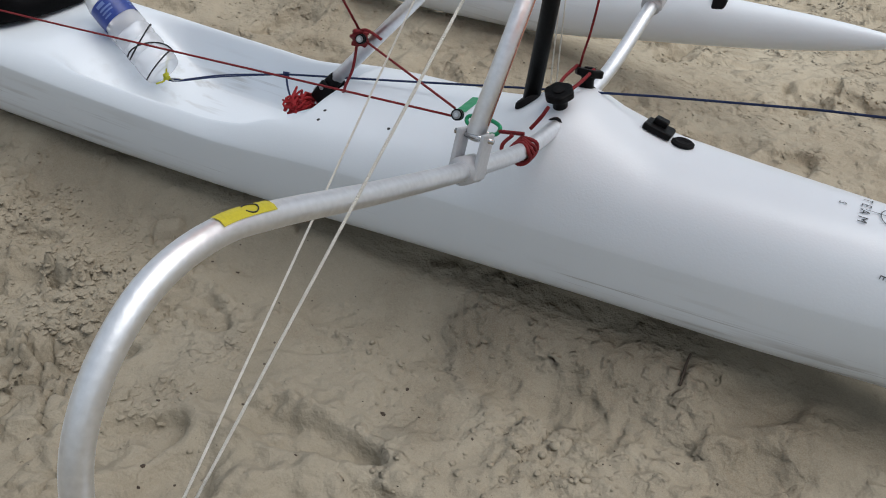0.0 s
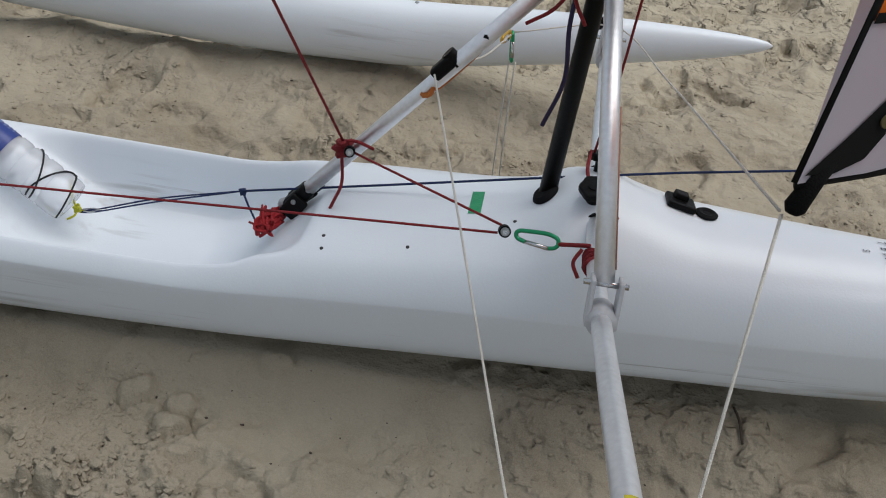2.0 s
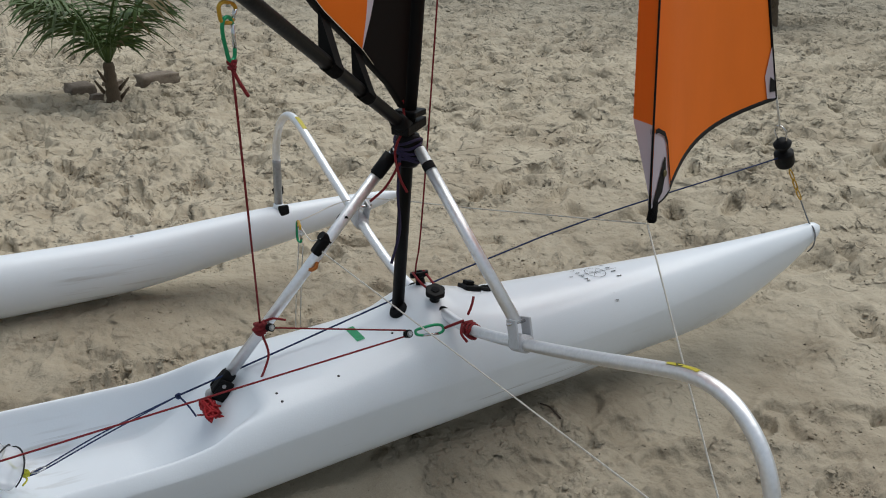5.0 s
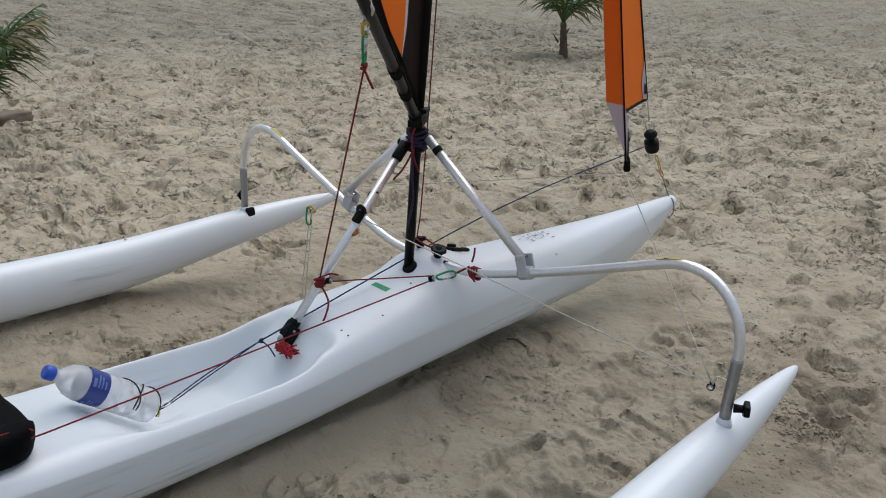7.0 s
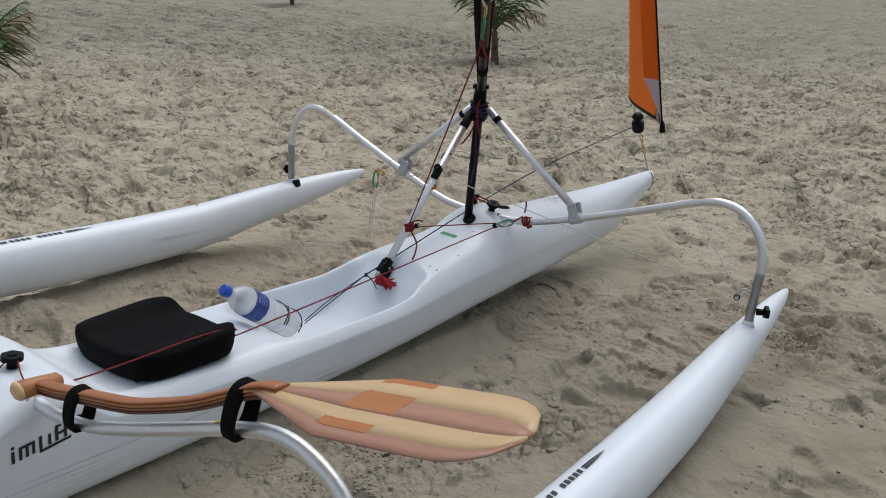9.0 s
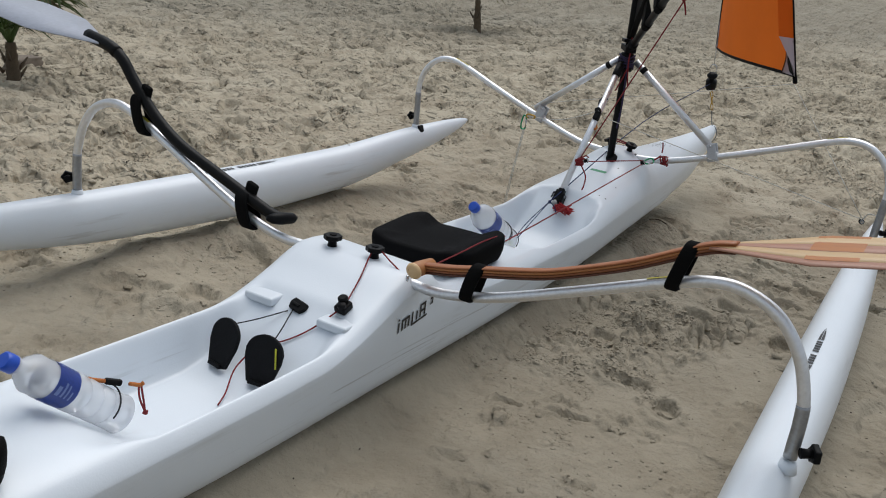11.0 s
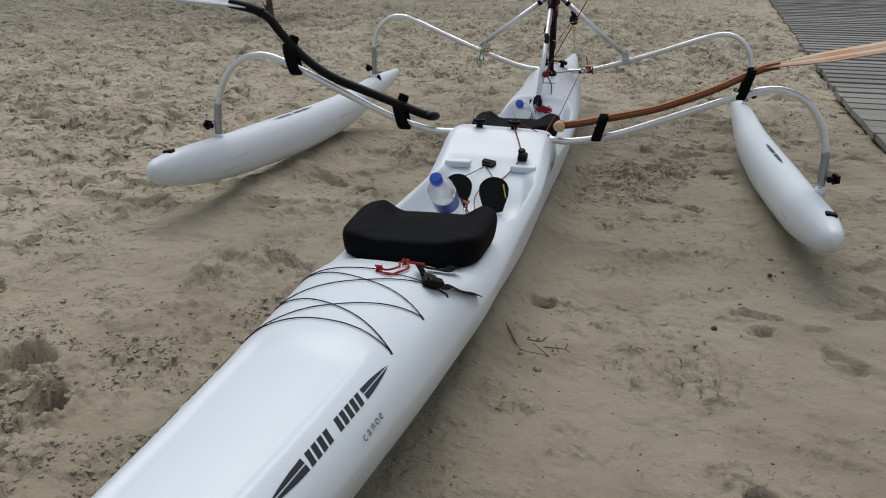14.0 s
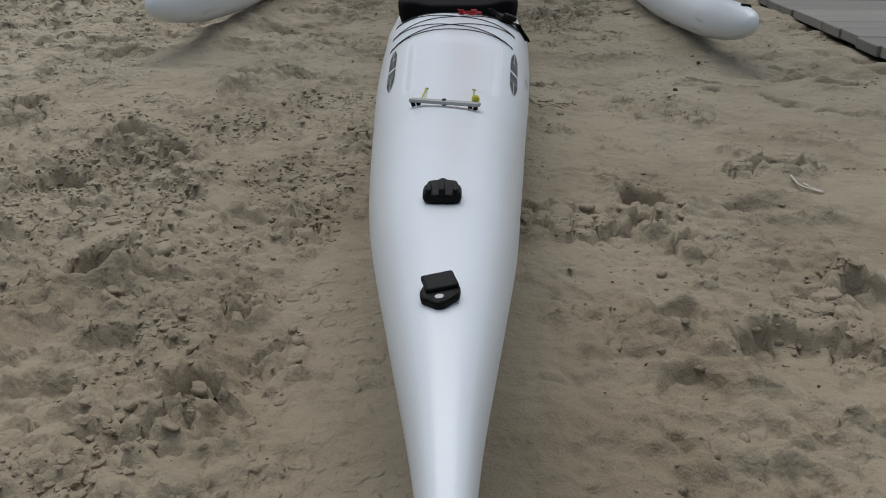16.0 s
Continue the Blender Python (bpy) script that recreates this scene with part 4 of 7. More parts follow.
def middle_y(x, side):
    """How far the float's middle line lies from the hull: toed out slightly aft."""
    return 1.034 + (0.085 - x) * 0.046 if side > 0 else 1.026 + (0.085 - x) * 0.033 - 0.009 * max(0.0, -x - 1.0) ** 2


def float_body(side):
    """A banana-shaped float: taper to a pointed bow and a blunt, upturned stern."""
    length = [(-2.215, 0.002), (-2.205, 0.028), (-2.16, 0.052), (-2.0, 0.080), (-1.6, 0.101), (-1.0, 0.110), (-0.5, 0.104), (0.0, 0.080), (0.3, 0.053), (0.47, 0.028), (0.53, 0.012), (0.545, 0.001)]
    middle = [(-2.215, 0.213), (-2.0, 0.188), (-1.6, 0.161), (-1.0, 0.153), (-0.5, 0.166), (0.0, 0.227), (0.3, 0.266), (0.53, 0.300), (0.545, 0.303)]
    xs = np.r_[np.linspace(-2.215, -2.14, 10), np.linspace(-2.11, 0.4, 60), np.linspace(0.42, 0.545, 14)]
    verts, faces, n = [], [], 28
    for x in xs:
        r, z = 0.93 * float(spline(x, length)), float(spline(x, middle)) - (0.009 if side < 0 else 0.004)
        cy = side * middle_y(x, side)
        for k in range(n):
            a = 2 * math.pi * k / n
            c, s = math.cos(a), math.sin(a)
            verts.append((x, cy + 0.76 * r * math.copysign(abs(c) ** 0.9, c), z + r * (1.05 if s > 0 else 0.86) * math.copysign(abs(s) ** 0.95, s)))
    for i in range(len(xs) - 1):
        for k in range(n):
            a, b = i * n + k, i * n + (k + 1) % n
            faces.append((a, b, b + n, a + n))
    faces += [tuple(range(n))[::-1], tuple(range(len(verts) - n, len(verts)))]
    return mesh(verts, faces), lambda x: (side * middle_y(x, side), float(spline(x, middle)) - (0.009 if side < 0 else 0.004), 0.93 * float(spline(x, length)))


def outrigger_float(side):
    f = thing("outrigger_float", HEEL, "white plastic outrigger float with black plugs", "float", "floats beside the canoe")
    me, at = float_body(side)
    body = part("body", me, WHITE, f, "glossy white float body", local=True)
    for x, prof in ((BEAM_X["front"], FRONT), (BEAM_X["rear"], REAR)):
        cy, cz, r = at(x)
        foot = HEEL @ Vector((x, side * prof[-1][0], cz + r * 0.9))
        top = HEEL @ Vector((x, side * prof[-1][0], cz + r * 1.05 + 0.012))
        part("socket", tube([foot, top], [0.021, 0.0160], 18), WHITE, f, "moulded white socket collar")
        out = HEEL @ Vector((x - (0.02 if x < -1 else 0.0), side * prof[-1][0] + 0.018 * (1 if side > 0 else -1), cz + r * 1.05 + 0.045))
        out2 = out + Vector((0.03, 0.045 * side, 0.0))
        star_knob(f, out, out2, 0.019)
    for x, a in ((0.095, 120), (-2.075, 82))[0 if side > 0 else 1 :]:
        cy, cz, r = at(x)
        a = radians(a)
        p = Vector((x, cy + side * 0.76 * r * math.cos(a), cz + r * 1.05 * math.sin(a)))
        d = Vector((0, side * math.cos(a), math.sin(a)))
        q = HEEL @ p
        wide, tall = 0.036, 0.034
        if x > 0:
            d, wide, tall = Vector((0, -0.94, 0.34)), 0.036, 0.040
        m = along(q - d * 0.002, q + d)
        part("plug", block((wide, tall, 0.018), m, 0.005), BLACK, f, "black rubber drain plug")
    if side > 0:
        cy, cz, r = at(-0.40)
        part("rivet", turned([(0.006, 0), (0.006, 0.002), (0.003, 0.003)], 10, HEEL @ Matrix.Translation((-0.40, cy, cz + r * 1.045))), DULL, f)
    # printed mark: two leaf tips and plain bars between them
    def spot(s, t):
        cx, cy, cz, r = s, *at(s)
        a = math.pi / 2 + side * t
        return HEEL @ Vector((cx, cy + (0.76 * r + 0.0015) * math.copysign(abs(math.cos(a)) ** 0.9, math.cos(a)), cz + (r * 1.05 + 0.0015) * abs(math.sin(a)) ** 0.95))

    tilt = -0.14
    marks = logo_shapes(0.42)
    base = -1.06
    for poly in marks:
        part("printed_mark", mesh([spot(base + u, -tilt + v * 6) for u, v in poly], [tuple(range(len(poly)))], False), INK, body)
    return f


def logo_shapes(span, height=0.030):
    """Plain shapes of the maker's emblem: leaf tips at both ends and a row of bars, as closed outlines in (u, v)."""
    shapes = []
    tip = span * 0.255
    for e in (1, -1):
        for h in (1, -1):
            shapes.append([(e * (span / 2 - tip * (1 - q)), h * height * 0.5 * (0.10 + 0.90 * (1 - q**1.7)) if q < 1 else 0) for q in (0, 0.3, 0.6, 0.85, 1)]
                          + [(e * (span / 2 - tip * (1 - q)), h * height * 0.05) for q in (0.9, 0.5, 0)])
    inner = span - 2 * tip - 0.016
    n, x = 10, -inner / 2
    w = inner / n
    for k in range(n):
        if k != 4:
            lean = height * 0.16
            shapes.append([(x + w * 0.10 - lean / 2, -height * 0.5), (x + w * 0.80 - lean / 2, -height * 0.5), (x + w * 0.80 + lean / 2, height * 0.5), (x + w * 0.10 + lean / 2, height * 0.5)])
        x += w
    return shapes


for side in (1, -1):
    outrigger_float(side)

# ---- fittings on the hull ----


def drape(polys, put, name, mat, parent, label=""):
    verts, faces = [], []
    for poly in polys:
        k = len(verts)
        verts += [put(*uv) for uv in poly]
        faces.append(tuple(range(k, k + len(poly))))
    return part(name, mesh(verts, faces, False), mat, parent, label)


def deck_spot(x, y, lift=0.0012):
    return on_deck(x, y, lift) + Vector((0, float(spline(x, DRIFT)), 0))


def side_spot(x, z, side=-1, lift=0.0015):
    return HEEL @ Vector((x, side * (float(side_y(x, z)) + lift), z))


def screw(where, m=None):
    return part("screw", turned([(0.0032, 0), (0.0032, 0.001), (0.0015, 0.002)], 10, m), INK, hull, "small dark screw head")


for x, y in ((-0.344, -0.134), (-0.347, -0.109), (-0.205, -0.117), (-0.04, -0.055), (-0.043, 0.15)):
    screw(None, deck_pose(x, y, -0.0005))

# star knobs that clamp the cross beams, on the two humps
for x, y in ((0.088, 0.042), (0.078, -0.045), (-1.728, 0.080), (-1.712, -0.045)):
    p = deck_pose(x, y, -0.004)
    lobes = [((0.024 + 0.0015 * math.cos(6 * a)) * math.cos(a), (0.024 + 0.0015 * math.cos(6 * a)) * math.sin(a)) for a in np.linspace(0, 2 * math.pi, 24, endpoint=False)]
    k = part("clamp_knob", joined(turned([(0.013, 0), (0.011, 0.018), (0.016, 0.024)], 14, p), slab(lobes, 0.013, p @ Matrix.Translation((0, 0, 0.022)), 0.003)), BLACK, hull, "black round clamp knob")
    part("cap", turned([(0.010, 0.0), (0.010, 0.002), (0.006, 0.003)], 12, p @ Matrix.Translation((0, 0, 0.035))), RUBBER, k)

# deck fitting and its round plug on the foredeck
p = deck_pose(0.226, 0.031, 0.0)
base = part("deck_fitting", block((0.050, 0.045, 0.012), p @ Matrix.Translation((0, 0, 0.005)), 0.004), BLACK, hull, "black square deck fitting")
part("latch", block((0.024, 0.022, 0.012), p @ Matrix.Translation((-0.002, 0.006, 0.015)), 0.003), BLACK, base)
part("drain_plug", turned([(0.019, 0), (0.019, 0.004), (0.014, 0.007), (0.008, 0.005), (0.007, 0.004)], 22, deck_pose(0.272, 0.024, 0.0)), RUBBER, hull, "round black drain plug")
drape([[(-0.120, -0.032), (-0.099, -0.032), (-0.099, 0.036), (-0.120, 0.036)]], deck_spot, "green_tape", GREENTAPE, hull, "short strip of shiny green tape")

# rear deck: moulded ledges, cleats and foot pedals
for y in (0.118, -0.128):
    part("ledge", block((0.076, 0.088, 0.022), Matrix.Translation(on_deck(-1.930, y * 0.93, -0.006)), 0.006, 3), WHITE, hull, "moulded white ledge")
p = deck_pose(-1.935, 0.004, 0.0, 80)
c = part("cleat", slab([(-0.022, -0.014), (0.022, -0.014), (0.026, 0.0), (0.018, 0.016), (-0.018, 0.016), (-0.026, 0.0)], 0.010, p, 0.002), BLACK, hull, "low black fairlead cleat")
part("jaw", block((0.026, 0.008, 0.007), p @ Matrix.Translation((0.006, 0.002, 0.010)), 0.002), BLACK, c)
p = deck_pose(-1.905, -0.108, 0.0)
c = part("cleat", block((0.036, 0.032, 0.020), p @ Matrix.Translation((0, 0, 0.009)), 0.004), BLACK, hull, "black cam cleat on a base")
part("jaw", turned([(0.012, 0), (0.013, 0.012), (0.009, 0.016)], 12, p @ Matrix.Translation((0.008, 0.004, 0.018))), BLACK, c)
part("jaw", turned([(0.010, 0), (0.011, 0.010), (0.007, 0.013)], 12, p @ Matrix.Translation((-0.010, -0.005, 0.016))), BLACK, c)


def pedal(y, turn):
    """A black foot pedal: a plate with a rounded head, standing on a hinge strip."""
    outline = [(-0.031, 0), (0.031, 0), (0.048, 0.055)] + [(0.049 * math.cos(a), 0.072 + 0.042 * math.sin(a)) for a in np.linspace(0.1, math.pi - 0.1, 11)] + [(-0.048, 0.055)]
    foot = HEEL @ Vector((-2.125, y, float(top_z(-2.125, y)) + 0.008))
    m = Matrix.Translation(foot) @ Matrix.Rotation(radians(-90 + turn), 4, "Z") @ Matrix.Rotation(radians(72), 4, "X")
    p = part("foot_pedal", slab(outline, 0.010, m @ Matrix.Translation((0, 0, -0.005)), 0.002), RUBBER, hull, "black foot pedal with a rounded head")
    part("hinge", block((0.044, 0.010, 0.018), m @ Matrix.Translation((0, 0.002, 0.004)), 0.002), BLACK, p)
    return m


ped = [pedal(0.078, -10), pedal(-0.050, 8)]
y0 = ped[1] @ Vector((0.040, 0.045, 0.0075))
part("yellow_stripe", tube([y0, ped[1] @ Vector((0.030, 0.090, 0.0075))], 0.0022, 6), YELLOWCORD, hull, "short yellow cord on a pedal")

# stern: tie bar, rudder bracket and rudder lock
bar = part("tie_bar", block((0.012, 0.106, 0.006), deck_pose(-4.319, 0.0065, 0.006) @ Matrix.Rotation(radians(-17), 4, "Z"), 0.0028), PALEBAR, hull, "pale plastic tie bar")
for y in (0.050, 0.043, 0.007, -0.030, -0.037):
    part("bolt", turned([(0.0033, -0.005), (0.0033, 0.0035), (0.002, 0.0045)], 10, deck_pose(-4.319 + 0.31 * (y - 0.0065), y, 0.0065)), BLACK, bar, "small dark bolt head")


def rounded(half_x, half_y, power, n=28):
    out = []
    for k in range(n):
        c, s = math.cos(2 * math.pi * k / n), math.sin(2 * math.pi * k / n)
        out.append((half_x * math.copysign(abs(c) ** power, c), half_y * math.copysign(abs(s) ** power, s)))
    return out


p = deck_pose(-4.722, 0.004, -0.001)
b = part("rudder_bracket", slab(rounded(0.018, 0.0195, 0.55), 0.012, p, 0.004), BLACK, hull, "black moulded rudder bracket")
part("front_arm", slab([(-0.006, -0.0175), (0.010, -0.0150), (0.0135, -0.005), (0.0185, -0.003), (0.0185, 0.003), (0.0135, 0.005), (0.010, 0.0150), (-0.006, 0.0175)], 0.008, p @ Matrix.Translation((0.017, 0, 0.003)), 0.003), BLACK, b, "peaked black front arm")
part("rib", block((0.022, 0.006, 0.008), p @ Matrix.Translation((-0.008, 0, 0.014)), 0.002), BLACK, b)
for y in (-0.0135, 0.0135):
    part("rib", block((0.018, 0.006, 0.006), p @ Matrix.Translation((-0.006, y, 0.013)), 0.002), BLACK, b)
p = deck_pose(-4.926, 0.005, -0.001)
b = part("rudder_lock", slab([(-0.021, -0.003), (-0.021, 0.003), (-0.010, 0.015), (0.0, 0.0165), (0.018, 0.0118), (0.021, 0.003), (0.021, -0.011), (0.003, -0.0165), (-0.008, -0.0155)], 0.008, p, 0.0025), BLACK, hull, "black moulded rudder lock with an eyelet")
part("flap", block((0.026, 0.027, 0.006), p @ Matrix.Translation((0.010, 0, 0.0085)) @ Matrix.Rotation(radians(13), 4, "Z"), 0.002), BLACK, b)
part("eyelet", turned([(0.0032, 0), (0.0036, 0.0015), (0.0018, 0.0020)], 12, p @ Matrix.Translation((-0.012, 0, 0.0070))), GREYFRP, b, "bright steel eyelet")
for y in (0.037, -0.037):
    a, c = deck_spot(-4.182, y, 0.002), deck_spot(-4.311 + 0.31 * (y - 0.0065), y + 0.003, 0.009)
    part("tie_cord", tube(bezier([a, a.lerp(c, 0.5) + Vector((0, 0, 0.001)), c], 5), 0.0011, 7), YELLOWCORD, hull, "thin yellow tie cord")
    screw(None, deck_pose(-4.182, y, 0.0))
part("cord_knot", turned([(0.003, 0), (0.006, 0.003), (0.005, 0.008), (0.002, 0.010)], 9, deck_pose(-4.318, -0.036, 0.009)), YELLOWCORD, hull, "yellow knot")

# printing on the hull: leaf emblems on the aft deck, an emblem on both sides, a compass rose on the foredeck
for side in (-1, 1):
    for poly in logo_shapes(0.43, 0.034):
        def aft(u, v, side=side):
            x = -3.845 + u
            return deck_spot(x, side * (0.118 + 0.055 * u) + v * 0.42, 0.0015)
        drape([poly], aft, "printed_mark", INK, hull)
    bars = [(-0.082, -0.075, -0.014, 0.008), (-0.082, -0.075, 0.012, 0.017), (-0.066, -0.059, -0.014, 0.010), (-0.052, -0.045, -0.014, 0.010), (-0.038, -0.031, -0.014, 0.010), (-0.066, -0.031, 0.005, 0.010),
            (-0.022, -0.015, -0.016, 0.012), (-0.022, 0.050, -0.019, -0.014), (-0.002, 0.005, -0.012, 0.008), (0.014, 0.021, -0.012, 0.016), (0.014, 0.040, 0.012, 0.017), (0.034, 0.041, -0.012, 0.016), (0.014, 0.040, -0.002, 0.003),
            (0.060, 0.074, 0.000, 0.004), (0.060, 0.074, 0.012, 0.016), (0.069, 0.074, 0.004, 0.014)]
    for u0, u1, v0, v1 in bars:
        drape([[(u0, v0), (u1, v0), (u1, v1), (u0, v1)]], lambda u, v, side=side: side_spot(-1.72 + 0.98 * u, 0.272 + 1.25 * v + 0.14 * u, side, 0.002), "printed_mark", INK, hull)


def lettering(text, size, m, parent, name="lettering", mat=INK):
    curve = bpy.data.curves.new("t", "FONT")
    curve.body, curve.size, curve.align_x, curve.align_y = text, size, "CENTER", "CENTER"
    ob = bpy.data.objects.new("t", curve)
    me = bpy.data.meshes.new_from_object(ob)
    bpy.data.objects.remove(ob)
    me.transform(m)
    return part(name, me, mat, parent)


for c in range(5):
    at = deck_pose(-3.735 - 0.017 * c, -0.148 + 0.0008 * c, 0.0022)
    lettering("eonac"[c], 0.022, at @ Matrix.Rotation(radians(0), 4, "Z"), hull)
rose = (0.615, 0.0)
for a, long in ((0, 0.075), (90, 0.085), (180, 0.06), (270, 0.085)):
    c, s = math.cos(radians(a)), math.sin(radians(a))
    drape([[(0.0, -0.0012), (long, -0.0004), (long, 0.0004), (0.0, 0.0012)]], lambda u, v, c=c, s=s: deck_spot(rose[0] + u * c - v * s, rose[1] + u * s + v * c, 0.002), "compass_ray", INK, hull)
for a in range(45, 360, 90):
    c, s = math.cos(radians(a)), math.sin(radians(a))
    drape([[(0.006, -0.0008), (0.04, 0.0), (0.006, 0.0008)]], lambda u, v, c=c, s=s: deck_spot(rose[0] + u * c - v * s, rose[1] + u * s + v * c, 0.002), "compass_ray", INK, hull)
ring = [(0.030 * math.cos(a), 0.030 * math.sin(a)) for a in np.linspace(0, 2 * math.pi, 25)]
drape([[r0, r1, (r1[0] * 0.95, r1[1] * 0.95), (r0[0] * 0.95, r0[1] * 0.95)] for r0, r1 in zip(ring, ring[1:])], lambda u, v: deck_spot(rose[0] + u, rose[1] + v, 0.002), "compass_ring", INK, hull)
for k, ch in enumerate("TEAM"):
    lettering(ch, 0.021, deck_pose(rose[0] - 0.052, 0.034 - 0.021 * k, 0.002) @ Matrix.Rotation(radians(-90), 4, "Z"), hull)
lettering("E", 0.016, deck_pose(rose[0], -0.098, 0.002) @ Matrix.Rotation(radians(-90), 4, "Z"), hull)
lettering("S", 0.016, deck_pose(rose[0] - 0.085, 0.0, 0.002) @ Matrix.Rotation(radians(-90), 4, "Z"), hull)
for k in range(4):
    drape([[(0.0, -0.002), (0.016, -0.002), (0.016, 0.002), (0.0, 0.002)]], lambda u, v, k=k: deck_spot(rose[0] + 0.045 + u, 0.036 - 0.025 * k + v, 0.002), "printed_mark", INK, hull)

# ---- mast, struts and boom ----
MAST0, MAST1 = Vector((0.004, -0.005, 0.375)), Vector((0.16, 0.035, 2.9))
rig = thing("sail_rig", Matrix.Translation(MAST0), "black mast with aluminium struts, boom and an orange and black sail", "mast")


def mast_at(z):
    return MAST0.lerp(MAST1, (z - MAST0.z) / (MAST1.z - MAST0.z))


mast = part("mast", tube([mast_at(0.36), mast_at(0.80), mast_at(0.86)], 0.0148, 20), CARBON, rig, "round black mast tube")
part("mast_sleeve", tube([mast_at(z) for z in (0.86, 1.0, 1.4, 2.0, 2.88)], [0.017, 0.021, 0.022, 0.021, 0.017], 20, 0.8), DARKCLOTH, rig, "black sail sleeve round the mast")
part("mast_foot", turned([(0.024, 0), (0.024, 0.004), (0.019, 0.010)], 20, deck_pose(0.004, -0.002, 0.0)), RUBBER, mast)
joint = part("mast_joint", tube([mast_at(0.755), mast_at(0.762), mast_at(0.822), mast_at(0.83)], [0.024, 0.028, 0.028, 0.024], 18), BLACK, rig, "black clamp joint on the mast")
turn = Matrix.Rotation(math.atan2(-0.35, -0.52), 4, "Z")
part("plate", block((0.092, 0.044, 0.022), Matrix.Translation(mast_at(0.848)) @ turn @ Matrix.Rotation(radians(6), 4, "Y"), 0.003), BLACK, joint)
part("plate", block((0.056, 0.056, 0.014), Matrix.Translation(mast_at(0.878)) @ turn, 0.003), BLACK, joint)
part("bolt", tube([mast_at(0.79) + Vector((0.01, -0.05, 0)), mast_at(0.79) + Vector((0.012, 0.05, 0))], 0.005, 8), STEEL, joint, "steel cross bolt")
part("bolt", turned([(0.009, 0), (0.010, 0.006), (0.006, 0.008)], 10, along(mast_at(0.79) + Vector((0.024, -0.018, -0.005)), mast_at(0.79) + Vector((0.1, -0.03, -0.005)))), STEEL, joint)


def strut(a, b, clamp_side):
    a, b = Vector(a), Vector(b)
    s = part("strut", tube([a, b], 0.0132, 16), ALU, rig, "round aluminium strut with a rust-brown streak")
    d = (b - a).normalized()
    part("band", tube([b - d * 0.060, b - d * 0.040], 0.0142, 16, caps=False), RUBBER, s)
    part("tape_residue", tube([a + d * 0.02 + Vector((0.0128, 0, 0.001)), a + d * 0.24 + Vector((0.0129, 0, 0.001))], 0.0028, 6, 0.4), COPPER, s, "copper-coloured adhesive streak")
    # a grey cheek clamp round the cross beam
    below = HEEL @ Vector((0.085, clamp_side * 0.392, 0.484))
    axis = (Vector(FRONT[4][::-1] + (0,)) * 0 + (HEEL @ Vector((0, clamp_side * 0.22, 0.08)))).normalized()
    m = Matrix.Translation(below) @ axis.to_track_quat("Y", "Z").to_matrix().to_4x4()
    c = part("clamp", joined(tube([below - axis * 0.022, below + axis * 0.018], 0.0195, 18), block((0.006, 0.034, 0.062), m @ Matrix.Translation((0.0175, 0, 0.022)), 0.002), block((0.006, 0.034, 0.062), m @ Matrix.Translation((-0.0175, 0, 0.022)), 0.002)), GREYFRP, s, "grey cheek clamp")
    part("pin", tube([m @ Vector((-0.027, 0, 0.045)), m @ Vector((0.029, 0, 0.045))], 0.0038, 8), STEEL, c, "steel pin")
    return s


top = mast_at(0.80)
strut((0.082, -0.386, 0.512), top + Vector((0.010, -0.036, 0.0)), -1)
strut((0.085, 0.402, 0.532), top + Vector((0.006, 0.034, 0.0)), 1)
BR0, BR1 = Vector((-0.430, 0.010, 0.300)), Vector((-0.022, 0.008, 0.768))
brace = part("brace", tube([BR0, BR1], 0.0128, 16), ALU, rig, "slanting aluminium brace aft of the mast")
d = (BR1 - BR0).normalized()
fork = along(BR0, BR1)
clamp = part("end_fitting", block((0.026, 0.028, 0.062), fork @ Matrix.Translation((0, 0, 0.006)), 0.006), BLACK, brace, "black plastic clamp at the brace foot")
for s in (-1, 1):
    part("cheek", block((0.009, 0.034, 0.050), fork @ Matrix.Translation((0.0165 * s, -0.004, -0.002 + 0.006 * s)) @ Matrix.Rotation(radians(5 * s), 4, "X"), 0.005), BLACK, clamp, "rounded black cheek of the clamp")
    part("screw", turned([(0.0045, 0), (0.0045, 0.003), (0.002, 0.004)], 10, fork @ Matrix.Translation((0.0208 * s, 0.004, 0.004)) @ Matrix.Rotation(radians(90 * s), 4, "Y")), DULL, clamp, "steel screw head")
part("end_fitting", tube([BR1 - d * 0.040, BR1 - d * 0.034, BR1 + d * 0.02], [0.014, 0.0165, 0.0165], 14), BLACK, brace, "black plastic end fitting")
part("ball_end", turned([(0.003, -0.012), (0.008, -0.008), (0.0105, -0.002), (0.0105, 0.002), (0.008, 0.008), (0.005, 0.012)], 14, fork @ Matrix.Translation((0.004, 0.008, -0.031))), PALEBAR, brace, "pale round ball end")
part("foot", block((0.085, 0.030, 0.022), along(BR0 + Vector((0.03, 0.0, -0.03)), BR0 + Vector((0.09, 0.0, 0.035))) @ Matrix.Rotation(radians(90), 4, "Y"), 0.006), RUBBER, brace, "black rubber foot")

BOOM0, BOOM1 = mast_at(0.848) + Vector((-0.015, -0.012, 0)), Vector((-1.05, -0.76, 1.60))
bd = (BOOM1 - BOOM0).normalized()
boom = part("boom", tube([BOOM0, BOOM1], 0.0138, 16), CARBON, rig, "black boom tube rising aft")
part("end_fitting", tube([BOOM0 - bd * 0.005, BOOM0 + bd * 0.05], 0.019, 14), BLACK, boom)


def boom_at(s):
    return BOOM0 + bd * s


# ---- mainsail: panels between the mast and the boom ----
up = (MAST1 - MAST0).normalized()
out = Vector((bd.x, bd.y, 0)).normalized()


